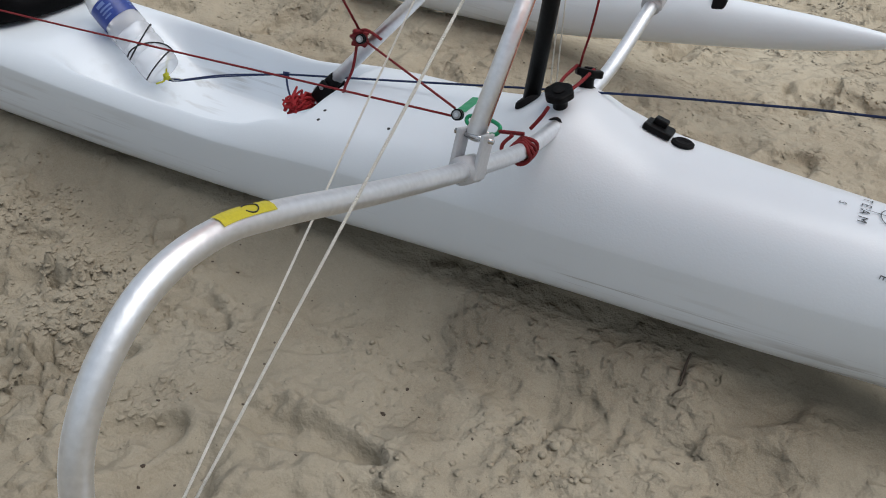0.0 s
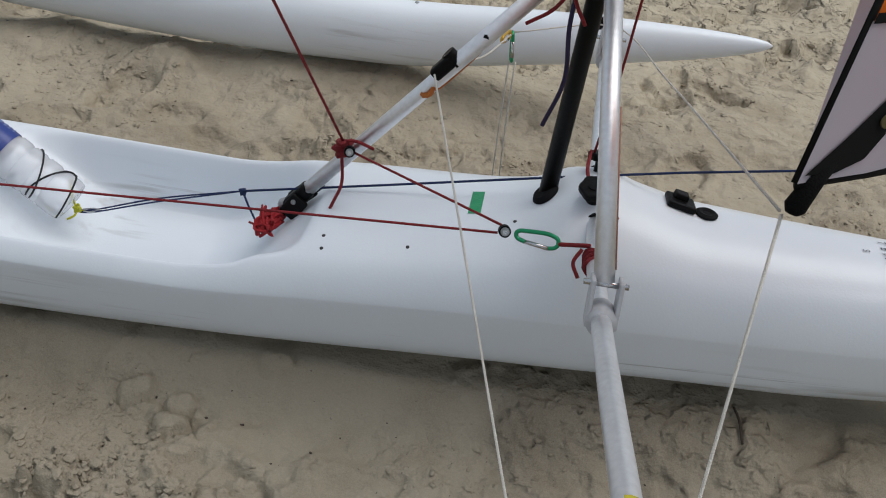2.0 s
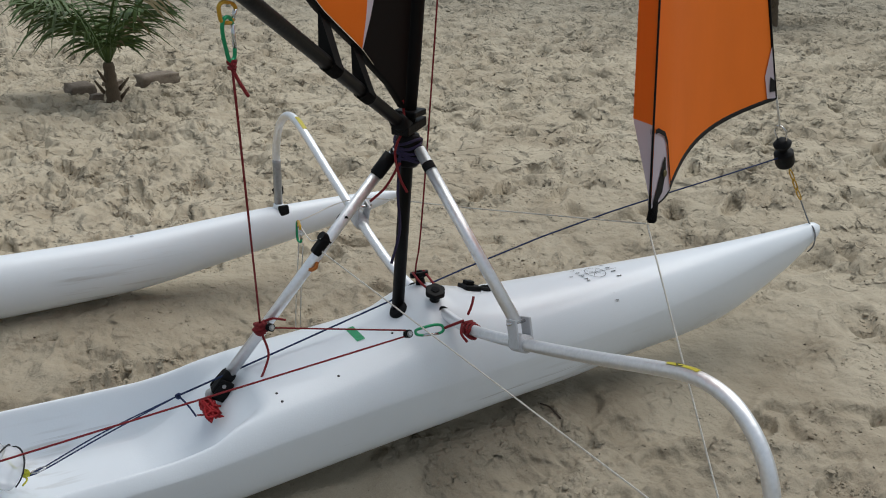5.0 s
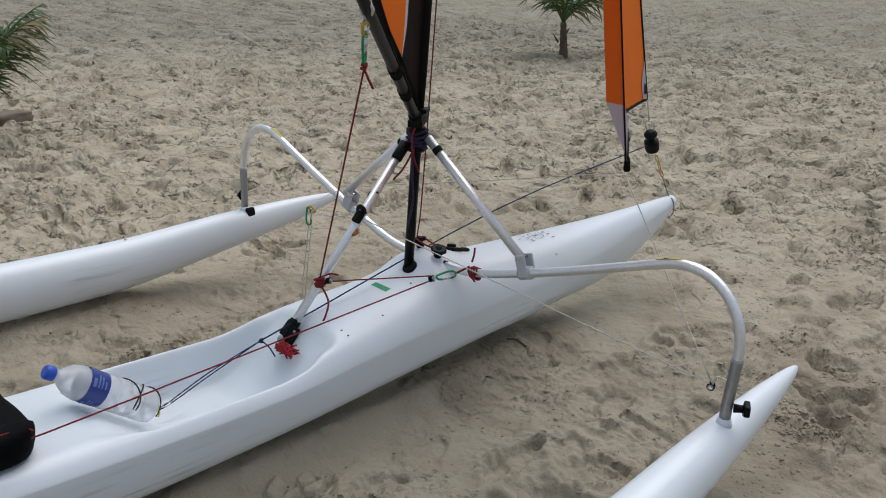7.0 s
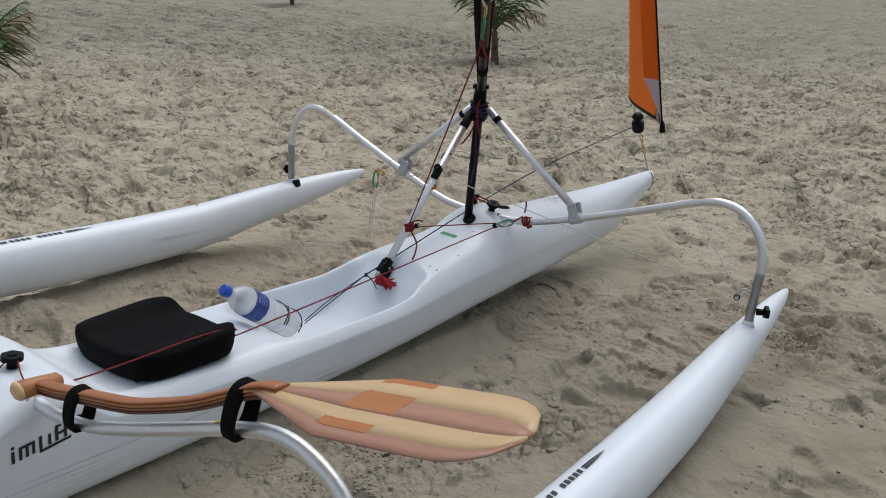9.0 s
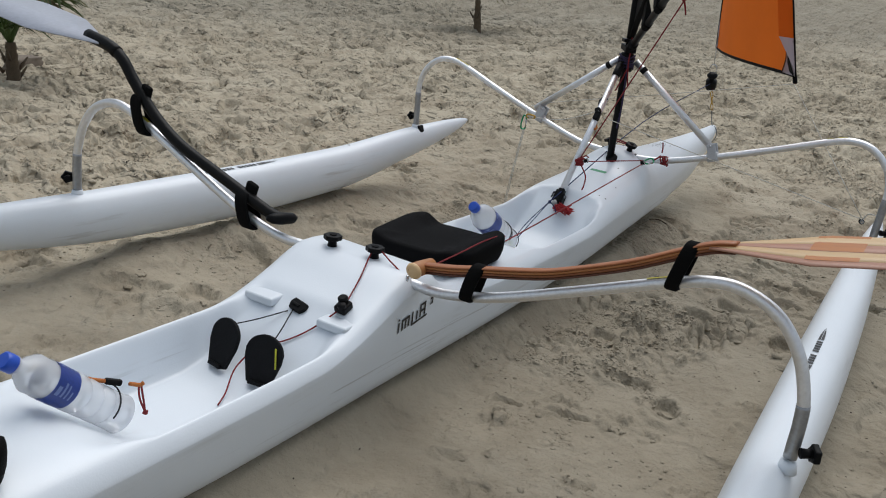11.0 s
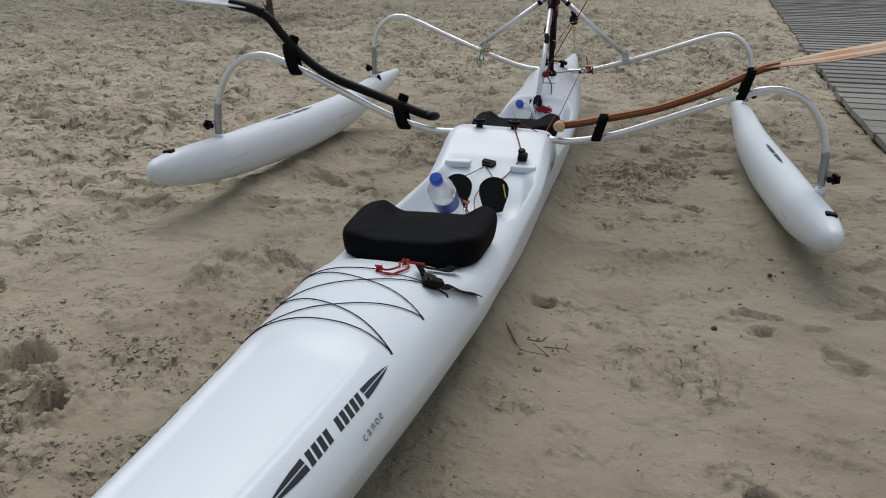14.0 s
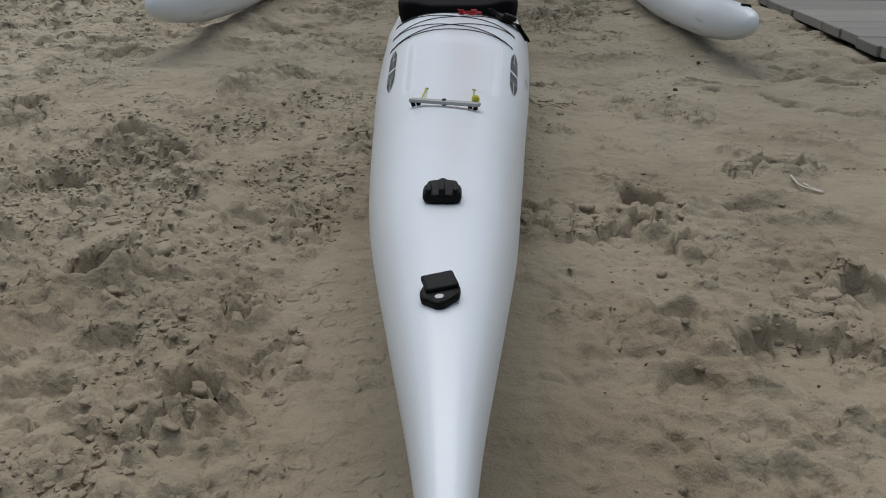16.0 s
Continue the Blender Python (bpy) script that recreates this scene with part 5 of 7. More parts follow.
def sail_point(u, z, bulge=0.04):
    """A point of the sail u metres out from the mast at height z."""
    p = mast_at(z) + out * u
    side = Vector((out.y, -out.x, 0))
    return p + side * (bulge * math.sin(min(u / 1.2, 1) * math.pi))


def sail_panel(name, left, right, zs, mat, parent, across=5, shift=0.0):
    """A cloth panel between two curves u(z), with thickness."""
    verts, faces = [], []
    for k, z in enumerate(zs):
        a, b = left(z), right(z)
        for i in range(across + 1):
            verts.append(sail_point(a + (b - a) * i / across, z) + Vector((out.y, -out.x, 0)) * shift)
    n = across + 1
    for k in range(len(zs) - 1):
        for i in range(across):
            faces.append((k * n + i, k * n + i + 1, (k + 1) * n + i + 1, (k + 1) * n + i))
    return part(name, mesh(verts, faces), mat, parent)


foot_u = lambda z: float(np.interp(z, [0.895, 0.95, 1.01, 1.04, 1.13, 1.25, 1.6, 1.9, 2.85], [0.035, 0.09, 0.175, 0.21, 0.35, 0.50, 0.80, 0.85, 0.08]))
inner_u = lambda z: float(np.interp(z, [0.895, 1.01, 1.035, 1.12, 1.3, 1.6, 2.85], [0.03, 0.160, 0.196, 0.165, 0.16, 0.16, 0.04]))
zs = list(np.linspace(0.895, 1.3, 15)) + list(np.linspace(1.4, 2.85, 10))
main = part("mainsail", mesh([sail_point(a + 0.0, z) for z in zs for a in (0.022, (0.022 + inner_u(z)) / 2, inner_u(z))], [(3 * k + i, 3 * k + i + 1, 3 * k + i + 4, 3 * k + i + 3) for k in range(len(zs) - 1) for i in (0, 1)]), DARKCLOTH, rig, "sail of black, orange and white cloth panels")
zo = [z for z in zs if z >= 1.03]
sail_panel("orange_panel", lambda z: inner_u(z) + 0.022 * min((z - 1.03) / 0.1, 1), lambda z: max(foot_u(z) - 0.016, inner_u(z) + 0.001), zo, ORANGE, main)
sail_panel("white_stripe", lambda z: inner_u(z), lambda z: inner_u(z) + 0.022 * min((z - 1.03) / 0.1, 1), zo, PALE, main, 1)
edge = [sail_point(foot_u(z), z) for z in zs if z < 1.95]
part("edging", tube(edge, 0.012, 6, 0.25, up=up), DARKCLOTH, main, "black edge tape")
for s in (0.215, 0.36):
    q = boom_at(s)
    z = q.z + 0.055
    e = sail_point(foot_u(z + 0.04) * 0.98, z + 0.04)
    wide = bd * 0.017
    side = Vector((out.y, -out.x, 0)) * 0.019
    verts = [q - wide + side, q + wide + side, e + wide * 1.2, e - wide * 1.2, q - wide - side, q + wide - side]
    strap = part("boom_strap", mesh(verts, [(0, 1, 2, 3), (4, 3, 2, 5), (0, 4, 5, 1), (0, 3, 4), (1, 5, 2)], False), DARKCLOTH, main, "black cloth strap tied to the boom")
    part("wrap", tube([q - bd * 0.020, q + bd * 0.020], 0.0165, 14, caps=False), WEBBING, strap)

# ---- jib ----
TACK, CLEW, HEAD = Vector((1.212, -0.03, 0.822)), Vector((0.179, -0.628, 0.823)), Vector((0.50, -0.12, 2.6))
jib = thing("jib_sail", Matrix.Translation(TACK), "orange jib sail with black edges on a furler", "sail")


def jib_point(s, t):
    """s: from luff to leech, t: from foot to head."""
    a, b = TACK.lerp(HEAD, t), CLEW.lerp(HEAD, t)
    p = a.lerp(b, s)
    lee = Vector((-0.3, 0.9, 0.0)).normalized()
    p = p + lee * (0.065 * math.sin(math.pi * min(s * 1.1, 1)) * (1 - t) ** 0.8)
    return p


ns, nt = 18, 20
ts = [(k / nt) ** 1.2 for k in range(nt + 1)]
cloth = part("cloth", mesh([jib_point(i / ns, t) for t in ts for i in range(ns + 1)], [(k * (ns + 1) + i, k * (ns + 1) + i + 1, (k + 1) * (ns + 1) + i + 1, (k + 1) * (ns + 1) + i) for k in range(nt) for i in range(ns)]), ORANGE, jib, "bright orange sailcloth")
part("foot_edging", tube([jib_point(i / 30, 0) for i in range(31)], 0.0065, 6, 0.3, up=(0.3, -0.9, 0.2)), DARKCLOTH, jib, "black edge tape")
part("leech_edging", tube([jib_point(1, t) for t in np.linspace(0, 1, 16)], 0.0065, 6, 0.35), DARKCLOTH, jib, "black edge tape")
part("luff_edging", tube([jib_point(0, t) for t in np.linspace(0, 1, 16)], 0.008, 6, 0.6), DARKCLOTH, jib, "black luff tape")
lee = Vector((0.35, -0.9, 0.1)).normalized()


def jib_patch(name, pts, mat, lift, label=""):
    v = [jib_point(s, t) + lee * lift for s, t in pts] + [jib_point(s, t) - lee * lift for s, t in pts]
    n = len(pts)
    return part(name, mesh(v, [tuple(range(n)), tuple(range(n, 2 * n))[::-1]], False), mat, jib, label)


jib_patch("clew_patch", [(1.0, 0.0), (0.94, 0.0), (0.889, 0.001), (0.917, 0.029), (0.931, 0.054), (0.949, 0.064), (0.985, 0.071), (1.0, 0.071)], PALE, 0.003, "pale corner patch")
jib_patch("patch_edging", [(0.886, 0.001), (0.914, 0.029), (0.928, 0.055), (0.947, 0.0665), (0.985, 0.0745), (1.0, 0.0745), (1.0, 0.070), (0.985, 0.070), (0.951, 0.0625), (0.934, 0.053), (0.921, 0.028), (0.893, 0.001)], DARKCLOTH, 0.005, "black curved patch edging")
jib_patch("clew_mark", [(0.998, 0.004), (0.972, 0.022), (0.946, 0.042), (0.938, 0.040), (0.934, 0.026), (0.950, 0.008), (0.972, 0.003)], DARKCLOTH, 0.005, "black corner reinforcement")
g = jib_point(0.947, 0.026) + lee * 0.006
part("eyelet", turned([(0.003, 0.0), (0.006, 0.001), (0.0065, 0.002), (0.006, 0.003), (0.003, 0.003)], 16, along(g, g + lee)), DULLBRASS, jib, "dull brass eyelet")
jib_patch("tack_patch", [(0.0, 0.0), (0.06, 0.004), (0.065, 0.04), (0.0, 0.09)], PALE, 0.003, "pale corner patch")
jib_patch("tack_mark", [(0.01, 0.012), (0.045, 0.014), (0.035, 0.038), (0.008, 0.03)], DARKCLOTH, 0.005, "black corner reinforcement")
# the outermost strip of the leech curls back past its black line
curl = Vector((0.006, 0.060, 0.0))
v = [p for t in np.linspace(0.078, 1, 14) for p in (jib_point(1, t), jib_point(1, t) + curl * min(1, (1 - t) * 1.3 + 0.1))]
part("leech_flap", mesh(v, [(2 * k, 2 * k + 1, 2 * k + 3, 2 * k + 2) for k in range(13)]), ORANGE, jib, "curled orange leech strip")
v = [CLEW + Vector((0, 0, 0.01)), jib_point(1, 0.078) + curl, jib_point(1, 0.078)]
part("leech_corner", mesh([*v], [(0, 1, 2)], False), PALE, jib, "pale curled corner")
part("clew_end", tube([CLEW + Vector((0.030, 0.020, 0.014)), CLEW + Vector((0.016, 0.006, 0.0)), CLEW + Vector((0.006, -0.002, -0.022)), CLEW + Vector((0.005, -0.003, -0.027))], [0.005, 0.008, 0.0095, 0.006], 10), WEBBING, jib, "black webbing end of the clew")
# furler drum, shackle and lashing to the bow
FUR = Vector((1.312, -0.010, 0.648))
axis = (TACK - FUR).normalized()
fm = along(FUR, TACK)
f = part("furler", turned([(0.006, -0.058), (0.026, -0.052), (0.029, -0.04), (0.029, -0.006), (0.022, -0.001), (0.013, 0.004), (0.013, 0.016), (0.025, 0.022), (0.027, 0.03), (0.019, 0.040), (0.010, 0.044)], 22, fm), BLACK, jib, "black furling drum")
part("shackle", tube(bezier([fm @ Vector(q) for q in ((0.013, 0, 0.040), (0.018, 0, 0.075), (0.008, 0, 0.095), (-0.008, 0, 0.095), (-0.018, 0, 0.075), (-0.013, 0, 0.040))], 5), 0.0028, 8), STEEL, f, "steel shackle")
part("swivel_line", tube([fm @ Vector((0, 0, 0.093)), TACK + Vector((0, 0, 0.01))], 0.003, 8), STRING, f)
bow = HEEL @ Vector((1.497, 0, 0.388))
for k in range(3):
    a, b = FUR.lerp(bow, 0.24 + 0.13 * k), FUR.lerp(bow, 0.40 + 0.13 * k)
    w = Vector((0.006, 0, 0)) if k % 2 else Vector((0, 0.006, 0))
    part("chain_link", tube(bezier([a, a.lerp(b, 0.25) + w, a.lerp(b, 0.75) + w, b, a.lerp(b, 0.75) - w, a.lerp(b, 0.25) - w, a], 3), 0.0022, 6), GOLD, f, "small brass link")
part("bow_lashing", tube(bezier([FUR.lerp(bow, 0.66), bow + Vector((0, 0, 0.003)), *[HEEL @ Vector((1.497, -0.034 * math.sin(a) * 1.05, 0.338 + 0.05 * math.cos(a))) for a in (0.6, 1.2, 1.9, 2.6)]], 5), 0.0024, 7), GREYCORD, f, "grey lashing cord round the bow")

# ---- ropes, blocks and hooks of the rigging ----


def rope(name, points, radius, mat, label, category="rope", per=6):
    me = tube(bezier(points, per), radius, 8)
    return part(name, me, mat, None, "", tags=(label, category))


def carabiner(a, b, width, mat, label, normal=(0, 0, 1)):
    """An oval snap hook between two points: bent body and a straight gate."""
    a, b = Vector(a), Vector(b)
    d = b - a
    w = d.normalized().cross(Vector(normal)).normalized() * width
    ob = thing("carabiner", Matrix.Translation(a), label, "carabiner")
    part("body", tube(bezier([a + d * 0.25 + w * 0.8, a + d * 0.06 + w * 0.55, a, a + d * 0.06 - w * 0.5, a + d * 0.3 - w * 0.75, a + d * 0.7 - w * 1.0, a + d * 0.95 - w * 0.7, b, a + d * 0.95 + w * 0.6, a + d * 0.8 + w * 0.9], 4), 0.0034, 8), mat, ob)
    part("gate", tube([a + d * 0.25 + w * 0.8, a + d * 0.8 + w * 0.9], 0.0034, 8), STEEL, ob, "silver gate")
    return ob


def knot(where, size, mat, label, seed=1, turns=9):
    """A wrapped knot: rope wound over itself."""
    r = random.Random(seed)
    c = Vector(where)
    pts = []
    for k in range(turns * 3):
        a = k * 2.2
        pts.append(c + Vector((math.cos(a) * size * r.uniform(0.6, 1), math.sin(a) * size * r.uniform(0.6, 1), size * (k / (turns * 3) - 0.5) * 1.6 + r.uniform(-0.2, 0.2) * size)))
    return part("rope_knot", tube(bezier(pts, 3), size * 0.25, 6), mat, None, "", tags=(label, "knot"))


def sheave(where, axis, label, radius=0.0095):
    """A small pulley: wheel between two cheeks."""
    ob = thing("pulley", Matrix.Translation(where), label, "pulley")
    m = along(where, Vector(where) + Vector(axis))
    part("wheel", turned([(radius, -0.006), (radius, -0.003), (radius * 0.6, 0.0), (radius, 0.003), (radius, 0.006)], 16, m), BLACK, ob)
    for z in (-0.008, 0.006):
        part("cheek", turned([(radius * 0.72, z), (radius * 0.72, z + 0.002)], 16, m), DULL, ob)
    part("pin", turned([(0.004, -0.010), (0.004, 0.010)], 10, m), STEEL, ob, "bright steel pin")
    return ob


PUL, RING = Vector((-0.053, -0.166, 0.419)), Vector((0.075, -0.195, 0.436))
SEAT_C = Vector((-1.168, -0.160, 0.333))
KN = Vector((-0.342, -0.014, 0.432))
rope("control_line", [PUL + Vector((-0.01, 0, -0.005)), SEAT_C, Vector((-1.190, -0.160, 0.348)), Vector((-1.22, -0.160, 0.3575)), Vector((-1.33, -0.160, 0.362)), Vector((-1.45, -0.160, 0.357)), Vector((-1.60, -0.160, 0.354)), Vector((-1.725, -0.166, 0.362))], 0.0021, RED, "taut dark red line running aft over the seat", per=4)
rope("control_line", [KN + Vector((0.01, -0.005, 0)), PUL + Vector((-0.006, 0, 0.010))], 0.0021, RED, "dark red line from the brace to a pulley")
sheave(PUL, (0.15, -0.9, 0.4), "small silver pulley block with black wheel")
carabiner(PUL + Vector((0.018, -0.002, 0)), PUL + Vector((0.082, -0.016, 0.002)), 0.011, GREEN, "green carabiner with a silver gate", (0.2, -0.8, 0.6))
rope("lashing_line", [PUL + Vector((0.082, -0.016, 0.002)), RING], 0.0034, RED, "short red lashing to the cross beam")
for k in range(4):
    y = -0.188 - 0.008 * k
    c = HEEL @ Vector((0.085, y, 0.4235))
    part("lashing", tube(bezier([c + Vector((0.0165 * math.cos(a), 0.004 * math.sin(3 * a + k), 0.0165 * math.sin(a))) for a in np.linspace(0, 2 * math.pi, 13)], 2), 0.0030, 7), RED, arms[("front", -1)], "red rope turns")
rope("lashing_tail", [RING + Vector((0.01, 0, 0.012)), RING + Vector((0.022, 0.004, 0.032)), RING + Vector((0.03, 0.01, 0.05))], 0.003, RED, "loose red rope tail")
rope("lashing_tail", [RING + Vector((-0.012, -0.012, 0.0)), RING + Vector((-0.022, -0.026, -0.016)), RING + Vector((-0.012, -0.036, -0.035))], 0.003, RED, "loose red rope tail")
knot(KN, 0.017, RED, "red rope knot on the aluminium brace", 4)
sheave(KN + Vector((0.016, -0.020, 0.006)), (0.2, -1, 0.3), "small dark pulley lashed to the brace", 0.009)
rope("lashing_tail", [KN + Vector((0, -0.008, -0.01)), KN + Vector((0.006, -0.03, -0.05)), KN + Vector((-0.006, -0.035, -0.085)), KN + Vector((-0.018, -0.03, -0.115))], 0.0028, RED, "dangling red rope tail")
rope("lashing_tail", [KN + Vector((0, 0.0, 0.012)), KN + Vector((0.025, -0.012, 0.022)), KN + Vector((0.055, -0.012, 0.012))], 0.0028, RED, "loose red rope tail")

TOPK = Vector((-0.475, -0.349, 1.066))
rope("mainsheet", [KN + Vector((0, 0, 0.012)), TOPK], 0.0023, RED, "dark red mainsheet rising to the boom")
knot(TOPK + Vector((0, 0, 0.006)), 0.009, RED, "small red sheet knot", 8, 5)
rope("sheet_tail", [TOPK, TOPK + Vector((0.008, -0.004, -0.02)), TOPK + Vector((0.022, -0.006, -0.045))], 0.003, RED, "frayed red rope end")
sh = boom_at(0.70)
carabiner(TOPK + Vector((0, 0, 0.012)), TOPK + Vector((-0.008, -0.010, 0.080)), 0.013, GREEN, "green carabiner hanging under the boom", (0.5, -0.8, 0))
carabiner(TOPK + Vector((-0.010, -0.010, 0.072)), Vector((sh.x, sh.y, sh.z - 0.03)), 0.020, GOLD, "gold carabiner hanging from the boom", (0.5, -0.8, 0))
rope("boom_lashing", [sh + Vector((0.02, 0.01, -0.02)), sh + Vector((0, -0.02, 0.0)), sh + Vector((-0.01, 0.0, 0.021)), sh + Vector((0, 0.02, 0)), sh + Vector((0, 0, -0.035))], 0.004, STRING, "white lashing round the boom end")

# halyard, furling line and jib sheets
rope("halyard", [Vector((0.070, 0.030, 0.455)), Vector((0.098, 0.030, 0.80)), Vector((0.20, 0.035, 2.8))], 0.0021, RED, "thin red halyard beside the mast")
for k, y in enumerate((0.047, 0.035)):
    rope("knob_lashing", [HEEL @ Vector((0.066 + 0.03 * k, 0.045, 0.468)), HEEL @ Vector((0.062 + 0.03 * k, 0.0, 0.462)), HEEL @ Vector((0.066 + 0.02 * k, -0.040, 0.458))], 0.003, RED, "red lashing between two knobs")
BK = Vector((-0.528, 0.003, 0.302))
rope("furling_line", [FUR + Vector((-0.02, 0, -0.02)), Vector((0.45, 0.030, 0.500)), BK], 0.0022, BLUE, "taut dark blue furling line", per=4)
knot(BK, 0.007, BLUE, "small blue knot in the furling line", 3, 5)
rope("furling_tail", [BK, BK + Vector((0.015, -0.015, -0.02)), BK + Vector((0.03, -0.02, -0.05))], 0.002, BLUE, "loose blue line end")
YK = Vector((-0.850, -0.008, 0.212))
for k in (-1, 1):
    rope("holding_line", [BK, BK.lerp(YK, 0.5) + Vector((0, 0.006 * k, 0.0)), YK + Vector((0.03, 0.004 * k, 0.0)), YK], 0.0016, BLUE, "thin blue cord tied beside the bottle")
BLK = Vector((0.100, -0.988, 0.343))
CAM = Vector((-0.187, -0.012, 0.602))
rope("jib_sheet", [CLEW + Vector((-0.002, -0.002, -0.03)), BLK + Vector((0.0, 0, 0.01))], 0.0016, STRING, "white jib sheet down to the float")
rope("jib_sheet", [BLK + Vector((-0.008, 0, 0.01)), CAM + Vector((-0.01, -0.016, -0.01))], 0.0016, STRING, "white jib sheet back to the brace")
sheave(BLK, (1, 0.3, 0), "small sheet block tied to the float arm", 0.010)
rope("block_lashing", [BLK + Vector((0, 0, -0.004)), Vector((0.092, -1.004, 0.376)), HEEL @ Vector((0.085, -1.033, 0.405))], 0.0026, STRING, "white lashing holding a block")
CRB = Vector((-0.102, 0.359, 0.493))
rope("jib_sheet", [CLEW + Vector((-0.004, 0.0, -0.028)), Vector((0.14, -0.12, 0.672)), Vector((0.085, 0.385, 0.552)), CRB + Vector((0, 0, 0.03))], 0.0014, STRING, "white jib sheet across to the other side")
carabiner(CRB + Vector((0.0, 0, 0.03)), CRB + Vector((0.004, 0.004, -0.03)), 0.011, GREEN, "green carabiner hung in the port sheet", (1, 0.2, 0))
rope("sheet_line", [CAM + Vector((0, 0.012, 0.01)), CAM.lerp(CRB, 0.5) + Vector((0, 0, -0.005)), CRB + Vector((0, 0, 0.028))], 0.0016, STRING, "thin white cord to the port sheet")
carabiner(CRB + Vector((-0.016, -0.055, 0.034)), CRB + Vector((-0.004, -0.010, 0.030)), 0.008, GOLD, "small orange carabiner in the port sheet", (1, 0.2, 0))
for k in (0, 1):
    rope("jib_sheet", [CRB + Vector((0.012 * k, 0, -0.03)), CRB + Vector((-0.004 + 0.014 * k, 0.03, -0.25)), Vector((-0.105 + 0.02 * k, 0.42, ground_at(-0.105, 0.42) + 0.004))], 0.0017, STRING, "slack white sheet hanging to the sand")
cleat = thing("cam_cleat", Matrix.Translation(CAM), "black cam cleat with orange cord on the brace", "cleat")
m = along(CAM, CAM + d)
part("body", block((0.024, 0.022, 0.044), m @ Matrix.Translation((0.017, -0.006, -0.008)), 0.006, 3), BLACK, cleat)
part("cheek", turned([(0.012, -0.013), (0.013, 0.0), (0.012, 0.013)], 14, m @ Matrix.Translation((0.020, -0.006, 0.012)) @ Matrix.Rotation(radians(90), 4, "X")), BLACK, cleat)
part("hook", tube(bezier([m @ Vector(q) for q in ((0.018, -0.014, 0.030), (0.032, -0.018, 0.048), (0.034, -0.012, 0.070), (0.020, -0.010, 0.084), (0.010, -0.014, 0.076))], 5), 0.0055, 8), BLACK, cleat)
for k, side in enumerate((-0.024, -0.014)):
    part("cord", tube(bezier([m @ Vector(q) for q in ((0.014, side, -0.045), (0.026, side - 0.004, -0.02), (0.030, side - 0.004, 0.02), (0.022, side, 0.058))], 4), 0.0042, 7), ORANGECORD, cleat, "orange cord")
part("cord_end", tube(bezier([m @ Vector(q) for q in ((0.014, -0.018, -0.040), (0.004, -0.022, -0.052), (0.010, -0.016, -0.064), (0.018, -0.010, -0.050))], 4), 0.0045, 7), ORANGECORD, cleat, "knotted orange cord end")
# purple and red cords round the mast joint
r = random.Random(6)
for k in range(5):
    z = 0.772 + 0.011 * k
    c = mast_at(z)
    part("cord_wrap", tube([c + Vector((0.031 * math.cos(a), 0.031 * math.sin(a), 0.006 * math.sin(2 * a + k))) for a in np.linspace(0, 2 * math.pi, 17)], 0.0035, 6), PURPLE, joint, "purple cord turns")
c = mast_at(0.80)
rope("cord_tail", [c + Vector((-0.028, -0.016, -0.01)), c + Vector((-0.036, -0.022, -0.10)), c + Vector((-0.030, -0.022, -0.19)), c + Vector((-0.052, -0.024, -0.27))], 0.0035, PURPLE, "purple cord hanging at the mast")
rope("cord_tail", [c + Vector((-0.020, -0.020, 0.05)), c + Vector((-0.046, -0.026, 0.0)), c + Vector((-0.035, -0.028, -0.06)), c + Vector((-0.014, -0.026, -0.10))], 0.003, RED, "red cord loop hanging at the mast")
rope("cord_tail", [c + Vector((-0.03, -0.02, -0.03)), c + Vector((-0.06, -0.01, -0.085)), c + Vector((-0.10, -0.01, -0.115))], 0.003, RED, "red cord end at the mast")
rope("downhaul", [c + Vector((-0.016, -0.018, 0.045)), sail_point(0.034, 0.91)], 0.003, RED, "short red downhaul cord")
# the bundled red sheet below the brace
r = random.Random(12)
pts, c0 = [], Vector((-0.466, -0.020, 0.265))
for k in range(110):
    pts.append(c0 + Vector((r.uniform(-0.020, 0.016), r.uniform(-0.048, 0.030), r.gauss(0, 0.007) + 0.004)))
part("rope_coil", tube(bezier(pts, 3), 0.0025, 6), BRIGHTRED, None, "", tags=("tangled bundle of bright red rope under the brace", "rope"))
rope("rope_end", [c0 + Vector((-0.006, -0.02, 0.004)), c0 + Vector((-0.020, -0.026, 0.004)), c0 + Vector((-0.036, -0.024, 0.006))], 0.0021, RED, "short red rope end")
foot_a, foot_b = Vector((-0.383, 0.049, 0.306)), Vector((-0.433, 0.055, 0.253))
part("line_float", tube(bezier([foot_a, foot_a.lerp(foot_b, 0.2), foot_a.lerp(foot_b, 0.8), foot_b], 3), [0.004] + [0.0085] * 8 + [0.004], 12), NAVY, None, "", tags=("small dark navy line bobbin beside the brace foot", "bobbin"))
# lines in the rear cockpit
K2 = HEEL @ Vector((-1.712, -0.045, 0.402))
CL = HEEL @ Vector((-1.905, -0.108, 0.318))
rope("thin_line", [HEEL @ Vector((-1.735, -0.162, 0.365)), K2.lerp(HEEL @ Vector((-1.735, -0.162, 0.365)), 0.5) + Vector((0, 0, 0.004)), K2, K2.lerp(CL, 0.5) + Vector((0, 0, -0.004)), CL], 0.0019, RED, "thin dark red line round a deck knob", per=4)
rope("thin_line", [CL, deck_spot(-1.975, -0.07, 0.006), deck_spot(-2.02, -0.03, 0.006), deck_spot(-2.06, 0.012, 0.02), deck_spot(-2.13, 0.014, 0.03), deck_spot(-2.19, -0.016, 0.012), deck_spot(-2.23, -0.034, 0.004)], 0.0019, RED, "thin dark red line lying in the footwell")
